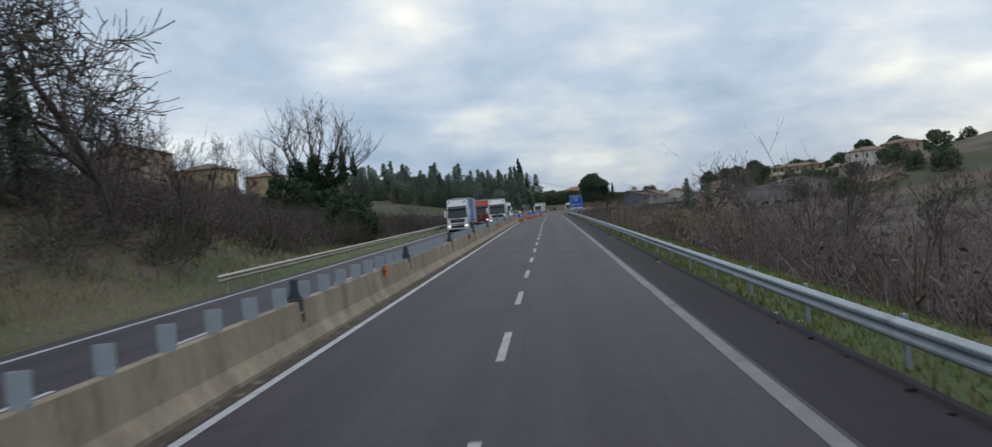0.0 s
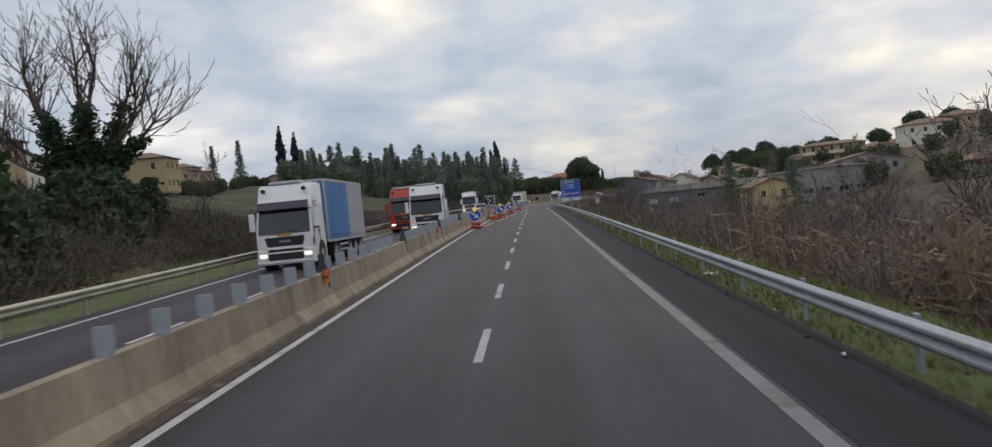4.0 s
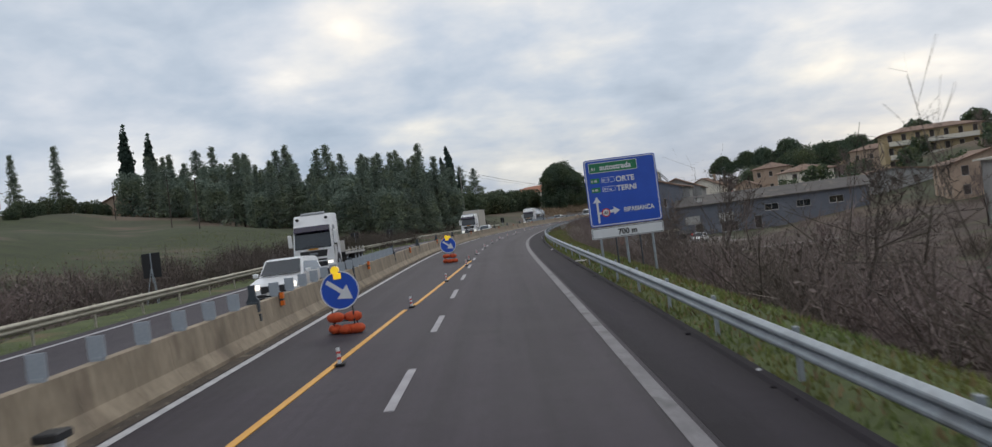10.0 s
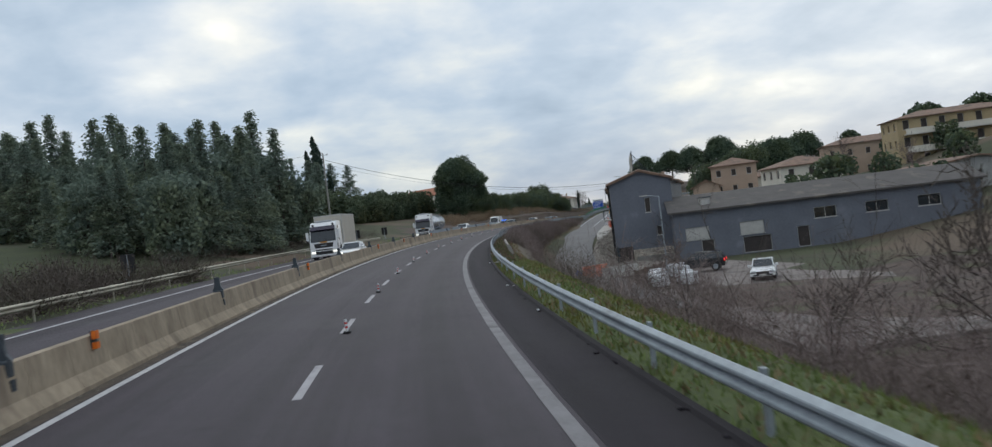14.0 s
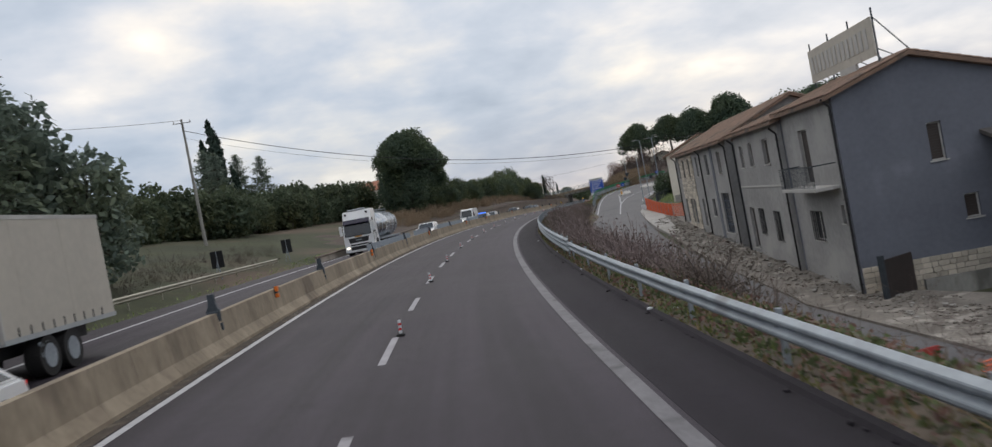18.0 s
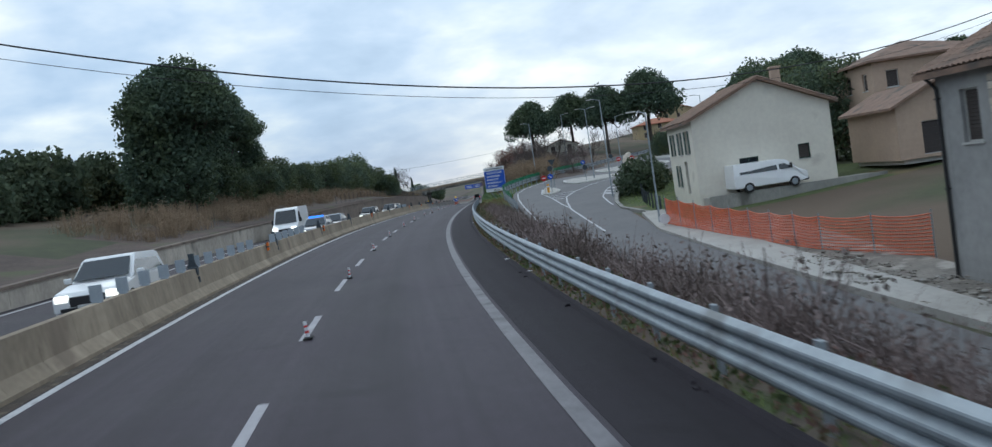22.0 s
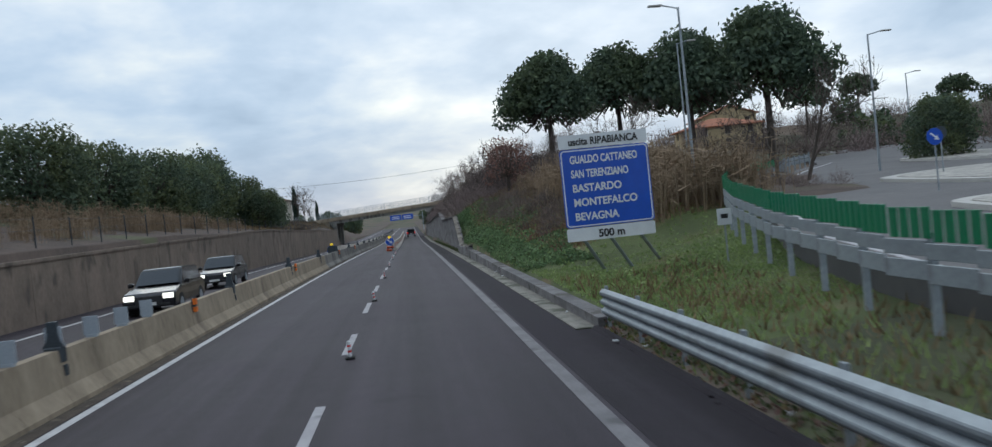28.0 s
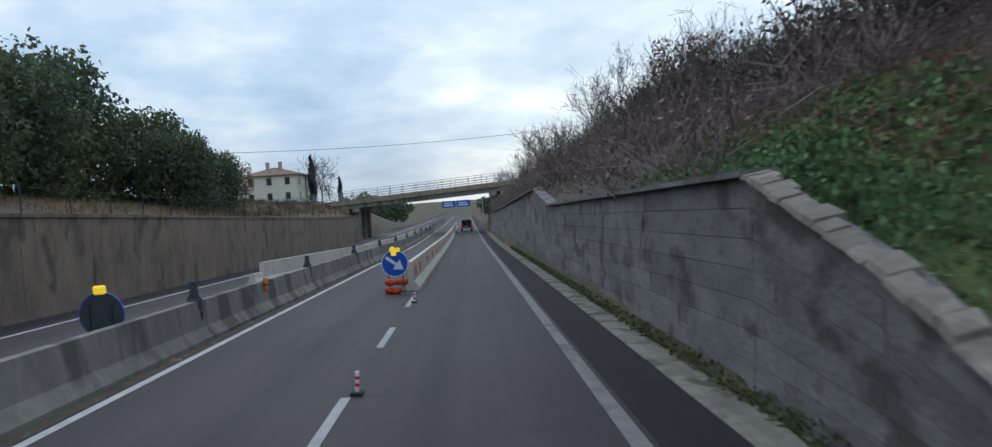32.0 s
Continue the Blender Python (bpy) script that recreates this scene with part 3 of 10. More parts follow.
def asphalt(name, c1, c2, seam, rough):
    """Asphalt with wheel tracks and streaks that run along the lanes, patches and thin dark seams."""
    m = mat(name, c1, c2, scale=0.35, rough=rough, bump=0.35, bump_scale=90, rough2=rough + 0.18)
    nt = m.node_tree
    b = nt.nodes["Principled BSDF"]
    b.inputs["Specular IOR Level"].default_value = 0.22
    base = b.inputs["Base Color"].links[0].from_socket
    uv = nt.nodes.new("ShaderNodeUVMap")
    uv.uv_map = "lane"

    def streak(sx, sy, lo, hi, factor):
        nonlocal base
        mp = nt.nodes.new("ShaderNodeMapping")
        mp.inputs["Scale"].default_value = (sx, sy, 1)
        nz = nt.nodes.new("ShaderNodeTexNoise")
        nz.inputs["Scale"].default_value, nz.inputs["Detail"].default_value = 1.0, 4
        rp = nt.nodes.new("ShaderNodeMapRange")
        rp.inputs["From Min"].default_value, rp.inputs["From Max"].default_value = lo, hi
        rp.inputs["To Min"].default_value, rp.inputs["To Max"].default_value = factor
        mu = nt.nodes.new("ShaderNodeMixRGB")
        mu.blend_type, mu.inputs[0].default_value = "MULTIPLY", 1.0
        nt.links.new(uv.outputs[0], mp.inputs[0])
        nt.links.new(mp.outputs[0], nz.inputs["Vector"])
        nt.links.new(nz.outputs[0], rp.inputs[0])
        nt.links.new(base, mu.inputs[1])
        nt.links.new(rp.outputs[0], mu.inputs[2])
        base = mu.outputs[0]

    streak(1.1, 0.012, 0.35, 0.65, (0.74, 1.24))     # wheel tracks
    streak(7.0, 0.05, 0.3, 0.7, (0.90, 1.10))        # fine drag marks
    streak(0.25, 0.06, 0.56, 0.60, (1.0, 0.86))      # relaid patches
    streak(0.55, 0.9, 0.66, 0.70, (1.0, seam))       # oil spots
    nt.links.new(base, b.inputs["Base Color"])
    return m


def plain(name, colour, rough=0.6, metal=0.0, glow=0.0):
    m = bpy.data.materials.new(name)
    m.use_nodes = True
    b = m.node_tree.nodes["Principled BSDF"]
    b.inputs["Base Color"].default_value = (*colour, 1)
    b.inputs["Roughness"].default_value, b.inputs["Metallic"].default_value = rough, metal
    if glow:
        b.inputs["Emission Color"].default_value, b.inputs["Emission Strength"].default_value = (*colour, 1), glow
    return m


M_ASPHALT = asphalt("asphalt", (0.0455, 0.0370, 0.0478), (0.0342, 0.0279, 0.0364), 0.8, 0.58)
M_ASPHALT2 = asphalt("asphalt_shoulder", (0.0260, 0.0216, 0.0280), (0.0192, 0.0162, 0.0210), 0.75, 0.74)
M_ASPHALT3 = mat("asphalt_side_road", (0.145, 0.14, 0.14), (0.11, 0.108, 0.112), scale=0.3, rough=0.8, bump=0.3, bump_scale=60, spots=(0.10, 0.10, 0.105), spot_scale=0.25, spot_at=0.6)
M_PAINT = mat("road_paint", (0.55, 0.55, 0.56), (0.36, 0.36, 0.38), scale=3, rough=0.6, spots=(0.22, 0.21, 0.22), spot_scale=2.2, spot_at=0.62)
M_PAINT_R = mat("worn_road_paint", (0.36, 0.35, 0.37), (0.26, 0.25, 0.27), scale=2, rough=0.65, spots=(0.17, 0.165, 0.175), spot_scale=1.7, spot_at=0.6)
M_PAINT_E = mat("faded_edge_paint", (0.185, 0.18, 0.19), (0.115, 0.11, 0.12), scale=2, rough=0.7, spots=(0.075, 0.072, 0.078), spot_scale=1.4, spot_at=0.57)
M_YELLOW = mat("yellow_road_paint", (0.72, 0.36, 0.03), (0.58, 0.27, 0.02), scale=3, rough=0.55)
M_CONCRETE = mat("barrier_concrete", (0.36, 0.295, 0.215), (0.225, 0.182, 0.13), scale=1.1, rough=0.9, bump=0.4, bump_scale=30, spots=(0.19, 0.15, 0.11), spot_scale=0.9, spot_at=0.58, per_piece=0.06, stretch=(1, 1, 0.45))


def run_stains(m, strong, wide=2.6):
    """Rain stains that run down a face, from the lane coordinates along the road."""
    nt = m.node_tree
    b = nt.nodes["Principled BSDF"]
    base = b.inputs["Base Color"].links[0].from_socket
    uv, co = nt.nodes.new("ShaderNodeUVMap"), nt.nodes.new("ShaderNodeTexCoord")
    uv.uv_map = "lane"
    su, sc, cb = nt.nodes.new("ShaderNodeSeparateXYZ"), nt.nodes.new("ShaderNodeSeparateXYZ"), nt.nodes.new("ShaderNodeCombineXYZ")
    nt.links.new(uv.outputs[0], su.inputs[0])
    nt.links.new(co.outputs["Object"], sc.inputs[0])
    zs = nt.nodes.new("ShaderNodeMath")
    zs.operation = "MULTIPLY"
    zs.inputs[1].default_value = 0.16
    nt.links.new(sc.outputs["Z"], zs.inputs[0])
    nt.links.new(su.outputs["Y"], cb.inputs[0])
    nt.links.new(zs.outputs[0], cb.inputs[1])
    for scale, factor in ((wide, (1 - strong, 1 + strong * 0.8)), (wide * 4.5, (1 - strong * 0.5, 1 + strong * 0.4))):
        nz = nt.nodes.new("ShaderNodeTexNoise")
        nz.inputs["Scale"].default_value, nz.inputs["Detail"].default_value = scale, 4
        rp = nt.nodes.new("ShaderNodeMapRange")
        rp.inputs["From Min"].default_value, rp.inputs["From Max"].default_value = 0.36, 0.64
        rp.inputs["To Min"].default_value, rp.inputs["To Max"].default_value = factor
        mu = nt.nodes.new("ShaderNodeMixRGB")
        mu.blend_type, mu.inputs[0].default_value = "MULTIPLY", 1.0
        nt.links.new(cb.outputs[0], nz.inputs["Vector"])
        nt.links.new(nz.outputs[0], rp.inputs[0])
        nt.links.new(base, mu.inputs[1])
        nt.links.new(rp.outputs[0], mu.inputs[2])
        base = mu.outputs[0]
    nt.links.new(base, b.inputs["Base Color"])


run_stains(M_CONCRETE, 0.14, 1.3)
M_GRIT = mat("dark_grit", (0.105, 0.082, 0.062), (0.05, 0.041, 0.034), scale=3.0, rough=1.0, bump=1.0, bump_scale=30, spots=(0.20, 0.165, 0.125), spot_scale=2.4, spot_at=0.6)
M_WALL_PALE = mat("pale_blotched_wall", (0.48, 0.43, 0.36), (0.29, 0.26, 0.22), scale=0.7, rough=0.95, bump=0.6, bump_scale=14, spots=(0.19, 0.175, 0.15), spot_scale=0.6, spot_at=0.58, stretch=(1, 1, 0.6), per_piece=0.15)
M_CONCRETE_DARK = mat("dark_grey_concrete", (0.25, 0.235, 0.215), (0.15, 0.143, 0.135), scale=1.0, rough=0.9, bump=0.6, bump_scale=24, spots=(0.095, 0.09, 0.085), spot_scale=0.9, spot_at=0.5, stretch=(1, 1, 0.4), per_piece=0.1)
M_RUBBLE = mat("rubble_coping", (0.20, 0.188, 0.168), (0.085, 0.082, 0.072), scale=3.0, rough=0.95, bump=1.0, bump_scale=16, spots=(0.09, 0.10, 0.05), spot_scale=2.0, spot_at=0.56, per_piece=0.25)
M_GUTTER = mat("dirty_gutter", (0.27, 0.255, 0.225), (0.14, 0.135, 0.115), scale=1.6, rough=0.9, bump=0.7, bump_scale=20, spots=(0.07, 0.075, 0.05), spot_scale=1.4, spot_at=0.52)
M_WALL_STONE = mat("rough_coursed_wall", (0.205, 0.197, 0.20), (0.108, 0.104, 0.109), scale=0.9, rough=0.95, bump=1.0, bump_scale=7, spots=(0.072, 0.066, 0.06), spot_scale=0.8, spot_at=0.54, stretch=(1, 1, 1.9), per_piece=0.16)
M_CONCRETE_G = mat("grey_concrete", (0.33, 0.32, 0.29), (0.23, 0.225, 0.21), scale=0.9, rough=0.9, bump=0.5, bump_scale=25, spots=(0.14, 0.135, 0.12), spot_scale=0.7, spot_at=0.55, stretch=(1, 1, 0.4), per_piece=0.08)
M_CONCRETE_W = mat("pale_new_concrete", (0.62, 0.58, 0.52), (0.48, 0.45, 0.40), scale=0.8, rough=0.85, bump=0.3, bump_scale=25, per_piece=0.05, spots=(0.36, 0.33, 0.29), spot_scale=0.8, spot_at=0.64)
M_WALL_OLD = mat("old_wall_concrete", (0.235, 0.186, 0.148), (0.145, 0.115, 0.093), scale=0.9, rough=0.95, bump=0.9, bump_scale=9, spots=(0.105, 0.086, 0.07), spot_scale=1.1, spot_at=0.56, stretch=(1, 1, 0.6), per_piece=0.07)
M_STEEL = mat("galvanised_steel", (0.37, 0.41, 0.445), (0.25, 0.28, 0.305), scale=1.5, rough=0.5, metal=0.45, rough2=0.68, spots=(0.19, 0.20, 0.205), spot_scale=0.8, spot_at=0.62)
M_STEEL_OLD = mat("weathered_steel", (0.42, 0.40, 0.33), (0.30, 0.28, 0.22), scale=1.2, rough=0.6, metal=0.5)
M_GRASS = mat("verge_grass", (0.095, 0.122, 0.036), (0.055, 0.072, 0.024), scale=0.7, rough=0.95, bump=1.0, bump_scale=30, spots=(0.14, 0.11, 0.055), spot_scale=0.35, spot_at=0.56)
M_LAND = mat("winter_ground", (0.068, 0.075, 0.034), (0.042, 0.046, 0.025), scale=0.12, rough=1.0, bump=0.8, bump_scale=6, spots=(0.115, 0.084, 0.058), spot_scale=0.045, spot_at=0.47)
M_LITTER = mat("leaf_litter", (0.112, 0.081, 0.066), (0.060, 0.045, 0.038), scale=0.5, rough=1.0, bump=1.0, bump_scale=9, spots=(0.085, 0.088, 0.045), spot_scale=0.22, spot_at=0.56)
M_FIELD = mat("winter_field", (0.050, 0.064, 0.021), (0.028, 0.035, 0.014), scale=0.3, rough=1.0, bump=0.8, bump_scale=8, spots=(0.085, 0.072, 0.045), spot_scale=0.09, spot_at=0.55)
M_BARK = mat("bark", (0.10, 0.082, 0.068), (0.055, 0.045, 0.038), scale=3, rough=0.95)
M_TWIG = leaf_mat("bare_twigs", (0.290, 0.228, 0.214), (0.132, 0.103, 0.099), rough=0.9, patch=(0.62, 0.66, 0.58))
M_TWIG_D = leaf_mat("dark_twigs", (0.155, 0.125, 0.113), (0.075, 0.062, 0.057), rough=0.9, patch=(0.7, 0.75, 0.62))
M_REED = leaf_mat("dry_reeds", (0.34, 0.255, 0.17), (0.19, 0.14, 0.095), rough=0.9)
M_CONIFER = leaf_mat("conifer_needles", (0.225, 0.28, 0.22), (0.108, 0.146, 0.122), through=0.3, patch=(1.15, 1.05, 0.8), patch_scale=0.12)
M_CYPRESS = leaf_mat("cypress_needles", (0.062, 0.095, 0.072), (0.028, 0.046, 0.038), through=0.25)
M_PINE = leaf_mat("pine_needles", (0.118, 0.165, 0.105), (0.052, 0.080, 0.062), through=0.3, patch=(1.1, 1.0, 0.8), patch_scale=0.2)
M_OAK = leaf_mat("holm_oak_leaves", (0.135, 0.180, 0.115), (0.058, 0.086, 0.064), through=0.3, patch=(1.2, 1.05, 0.75), patch_scale=0.3)
M_HEDGE = leaf_mat("hedge_leaves", (0.125, 0.160, 0.098), (0.052, 0.078, 0.052), through=0.3, patch=(1.2, 1.0, 0.8), patch_scale=0.1)
M_IVY = leaf_mat("ivy_leaves", (0.070, 0.110, 0.052), (0.026, 0.046, 0.028), through=0.25)
M_DEAD = leaf_mat("dead_leaves", (0.27, 0.155, 0.125), (0.13, 0.082, 0.072), rough=0.9, through=0.2)
M_WEED = leaf_mat("green_weeds", (0.36, 0.44, 0.17), (0.17, 0.23, 0.09), through=0.3, patch=(0.8, 0.85, 0.8), patch_scale=0.4)
M_VERGE = leaf_mat("verge_grass_blades", (0.20, 0.255, 0.085), (0.085, 0.115, 0.042), through=0.3, patch=(1.0, 0.8, 0.7), patch_scale=0.3)
M_BANK = leaf_mat("bank_weeds", (0.25, 0.36, 0.165), (0.105, 0.165, 0.08), through=0.3, patch=(0.75, 0.8, 0.8), patch_scale=0.5)
M_WEED_D = leaf_mat("dark_low_weeds", (0.13, 0.16, 0.065), (0.05, 0.066, 0.032), through=0.25)
M_DRY = leaf_mat("dry_grass", (0.30, 0.22, 0.12), (0.14, 0.10, 0.06), rough=0.95)


M_BLUE = mat("sign_blue", (0.012, 0.085, 0.52), (0.010, 0.070, 0.44), scale=2, rough=0.35, coat=0.2)
M_WHITE = mat("sign_white", (0.74, 0.76, 0.78), (0.64, 0.66, 0.69), scale=2, rough=0.4)
M_GREEN = mat("sign_green", (0.01, 0.20, 0.085), (0.01, 0.16, 0.07), scale=2, rough=0.4)
M_RED = mat("sign_red", (0.55, 0.02, 0.02), (0.45, 0.02, 0.02), scale=2, rough=0.4)
M_BLACK = mat("black_paint", (0.018, 0.018, 0.02), (0.01, 0.01, 0.012), scale=3, rough=0.5)
M_DARKSTEEL = mat("dark_steel", (0.07, 0.085, 0.10), (0.04, 0.05, 0.06), scale=3, rough=0.5, metal=0.4)
M_ORANGE = mat("orange_cloth", (0.62, 0.095, 0.025), (0.40, 0.05, 0.015), scale=6, rough=0.8, bump=0.6, bump_scale=18)
M_NET = mat("orange_plastic_net", (0.75, 0.17, 0.07), (0.60, 0.11, 0.04), scale=2, rough=0.6)
M_REFLEX = mat("orange_reflector", (0.80, 0.20, 0.02), (0.65, 0.13, 0.01), scale=5, rough=0.35)
M_LAMP_Y = plain("amber_lamp", (0.95, 0.62, 0.03), 0.3, glow=0.5)
M_LAMP_OFF = mat("lamp_lens", (0.50, 0.52, 0.54), (0.38, 0.40, 0.42), scale=8, rough=0.25)
M_VANE = mat("grey_plastic_vane", (0.36, 0.40, 0.44), (0.28, 0.32, 0.36), scale=3, rough=0.5)
M_RUBBER = mat("rubber", (0.022, 0.021, 0.021), (0.014, 0.014, 0.014), scale=6, rough=0.85)
M_GLASS = mat("tinted_glass", (0.02, 0.026, 0.032), (0.014, 0.018, 0.022), scale=1, rough=0.06, coat=0.5)
M_PLASTER_B = mat("blue_grey_plaster", (0.165, 0.178, 0.210), (0.132, 0.142, 0.170), scale=0.5, rough=0.92, bump=0.25, bump_scale=30, spots=(0.20, 0.21, 0.245), spot_scale=0.5, spot_at=0.6)
M_PLASTER_G = mat("grey_plaster", (0.36, 0.355, 0.345), (0.26, 0.258, 0.252), scale=0.4, rough=0.92, bump=0.3, bump_scale=25, spots=(0.38, 0.375, 0.36), spot_scale=0.35, spot_at=0.56)
M_PLASTER_W = mat("cream_plaster", (0.74, 0.70, 0.60), (0.64, 0.60, 0.52), scale=0.4, rough=0.9, bump=0.2, bump_scale=25, spots=(0.56, 0.52, 0.45), spot_scale=0.4, spot_at=0.62)
M_PLASTER_OC = mat("weathered_ochre_plaster", (0.60, 0.46, 0.24), (0.46, 0.37, 0.22), scale=0.5, rough=0.92, bump=0.3, bump_scale=20, spots=(0.33, 0.28, 0.19), spot_scale=0.8, spot_at=0.6)
M_PLASTER_Y = mat("ochre_plaster", (0.46, 0.36, 0.21), (0.37, 0.29, 0.17), scale=0.4, rough=0.9, bump=0.2, bump_scale=25)
M_PLASTER_P = mat("pinkish_plaster", (0.48, 0.36, 0.27), (0.40, 0.30, 0.23), scale=0.4, rough=0.9, bump=0.2, bump_scale=25)
M_ROOF = mat("clay_roof", (0.27, 0.175, 0.125), (0.165, 0.112, 0.085), scale=1.6, rough=0.9, bump=0.6, bump_scale=12, spots=(0.10, 0.085, 0.07), spot_scale=0.7, spot_at=0.56)
M_ROOF_D = mat("weathered_sheet_roof", (0.115, 0.105, 0.10), (0.085, 0.078, 0.074), scale=0.8, rough=0.9, bump=0.3, bump_scale=10, spots=(0.16, 0.14, 0.12), spot_scale=0.5, spot_at=0.58)
M_ROOF_R = mat("red_clay_roof", (0.38, 0.155, 0.085), (0.27, 0.11, 0.065), scale=1.4, rough=0.9, bump=0.5, bump_scale=12)
M_SHUTTER = mat("brown_shutter", (0.055, 0.042, 0.036), (0.038, 0.03, 0.026), scale=4, rough=0.7, stretch=(1, 1, 8))
M_SHUTTER_G = mat("green_shutter", (0.018, 0.055, 0.038), (0.012, 0.04, 0.028), scale=4, rough=0.6, stretch=(1, 1, 8))
M_TRIM = mat("pale_trim", (0.52, 0.51, 0.48), (0.42, 0.41, 0.39), scale=2, rough=0.8)
M_STONE = mat("pale_stone", (0.60, 0.54, 0.45), (0.44, 0.39, 0.32), scale=2.5, rough=0.9, bump=0.5, bump_scale=20, per_piece=0.25)
M_DOOR_B = mat("blue_steel_door", (0.045, 0.065, 0.10), (0.03, 0.045, 0.07), scale=3, rough=0.5)
M_DOOR_D = mat("dark_brown_door", (0.045, 0.034, 0.032), (0.03, 0.024, 0.022), scale=3, rough=0.6)
M_RUBBLE = mat("rubble_earth", (0.25, 0.225, 0.195), (0.14, 0.125, 0.108), scale=0.8, rough=1.0, bump=1.0, bump_scale=8, spots=(0.36, 0.33, 0.29), spot_scale=0.9, spot_at=0.55)
M_YARD = mat("worn_yard_concrete", (0.235, 0.205, 0.19), (0.16, 0.14, 0.13), scale=0.5, rough=0.95, bump=0.6, bump_scale=9, spots=(0.11, 0.098, 0.09), spot_scale=0.4, spot_at=0.57)
M_COBBLE = mat("pale_cobbles", (0.50, 0.48, 0.44), (0.26, 0.25, 0.235), scale=2.2, rough=0.9, bump=0.9, bump_scale=9)
M_VERGE_D = mat("dry_verge_earth", (0.16, 0.125, 0.095), (0.09, 0.075, 0.058), scale=0.9, rough=1.0, bump=1.0, bump_scale=12, spots=(0.075, 0.095, 0.035), spot_scale=0.8, spot_at=0.54)
M_PAVE = mat("pale_pavement", (0.42, 0.40, 0.37), (0.33, 0.315, 0.29), scale=0.6, rough=0.9, bump=0.3, bump_scale=20)
M_CAR_W = mat("white_car_paint", (0.86, 0.87, 0.87), (0.80, 0.81, 0.82), scale=0.5, rough=0.3, coat=0.6)
M_CAR_K = mat("black_car_paint", (0.014, 0.015, 0.018), (0.010, 0.011, 0.013), scale=0.5, rough=0.25, coat=0.7)
M_CAR_S = mat("silver_car_paint", (0.30, 0.31, 0.33), (0.26, 0.27, 0.29), scale=0.5, rough=0.3, metal=0.4, coat=0.6)
M_CAR_R = mat("red_truck_paint", (0.50, 0.045, 0.03), (0.42, 0.035, 0.025), scale=0.5, rough=0.35, coat=0.5)
M_CAR_B = mat("blue_tarpaulin", (0.05, 0.20, 0.46), (0.04, 0.16, 0.38), scale=0.6, rough=0.6)
M_TARP = mat("pale_tarpaulin", (0.52, 0.48, 0.41), (0.44, 0.41, 0.35), scale=0.5, rough=0.65, spots=(0.36, 0.33, 0.28), spot_scale=0.5, spot_at=0.62)
M_TARP_G = mat("grey_tarpaulin", (0.40, 0.42, 0.43), (0.33, 0.35, 0.36), scale=0.5, rough=0.65)
M_CHROME = mat("polished_steel_tank", (0.60, 0.62, 0.64), (0.50, 0.52, 0.54), scale=0.7, rough=0.2, metal=0.9)
M_VISOR = mat("dark_sun_visor", (0.022, 0.016, 0.042), (0.016, 0.012, 0.032), scale=2, rough=0.25, coat=0.4)
M_LAMP_OR = mat("orange_plate", (0.62, 0.27, 0.02), (0.52, 0.22, 0.015), scale=4, rough=0.5)
M_MARK = mat("faded_dark_print", (0.10, 0.045, 0.04), (0.075, 0.035, 0.03), scale=4, rough=0.6)
M_RUST = mat("rusty_brown_steel", (0.105, 0.066, 0.05), (0.06, 0.04, 0.032), scale=2, rough=0.85, spots=(0.16, 0.085, 0.05), spot_scale=1.5, spot_at=0.6)
M_TUBE = mat("dull_pinkish_tube", (0.36, 0.31, 0.29), (0.27, 0.23, 0.215), scale=3, rough=0.65, metal=0.2)
M_CHASSIS = mat("dark_chassis", (0.03, 0.03, 0.032), (0.02, 0.02, 0.022), scale=2, rough=0.7)
M_HEAD = plain("headlight_lit", (1.0, 0.93, 0.80), 0.2, glow=1.6)
M_TAIL = plain("tail_light", (0.65, 0.02, 0.02), 0.3, glow=1.0)
M_BEACON = plain("blue_beacon", (0.05, 0.22, 1.0), 0.3, glow=1.5)
M_PLATE = mat("number_plate", (0.66, 0.66, 0.64), (0.58, 0.58, 0.56), scale=4, rough=0.5)


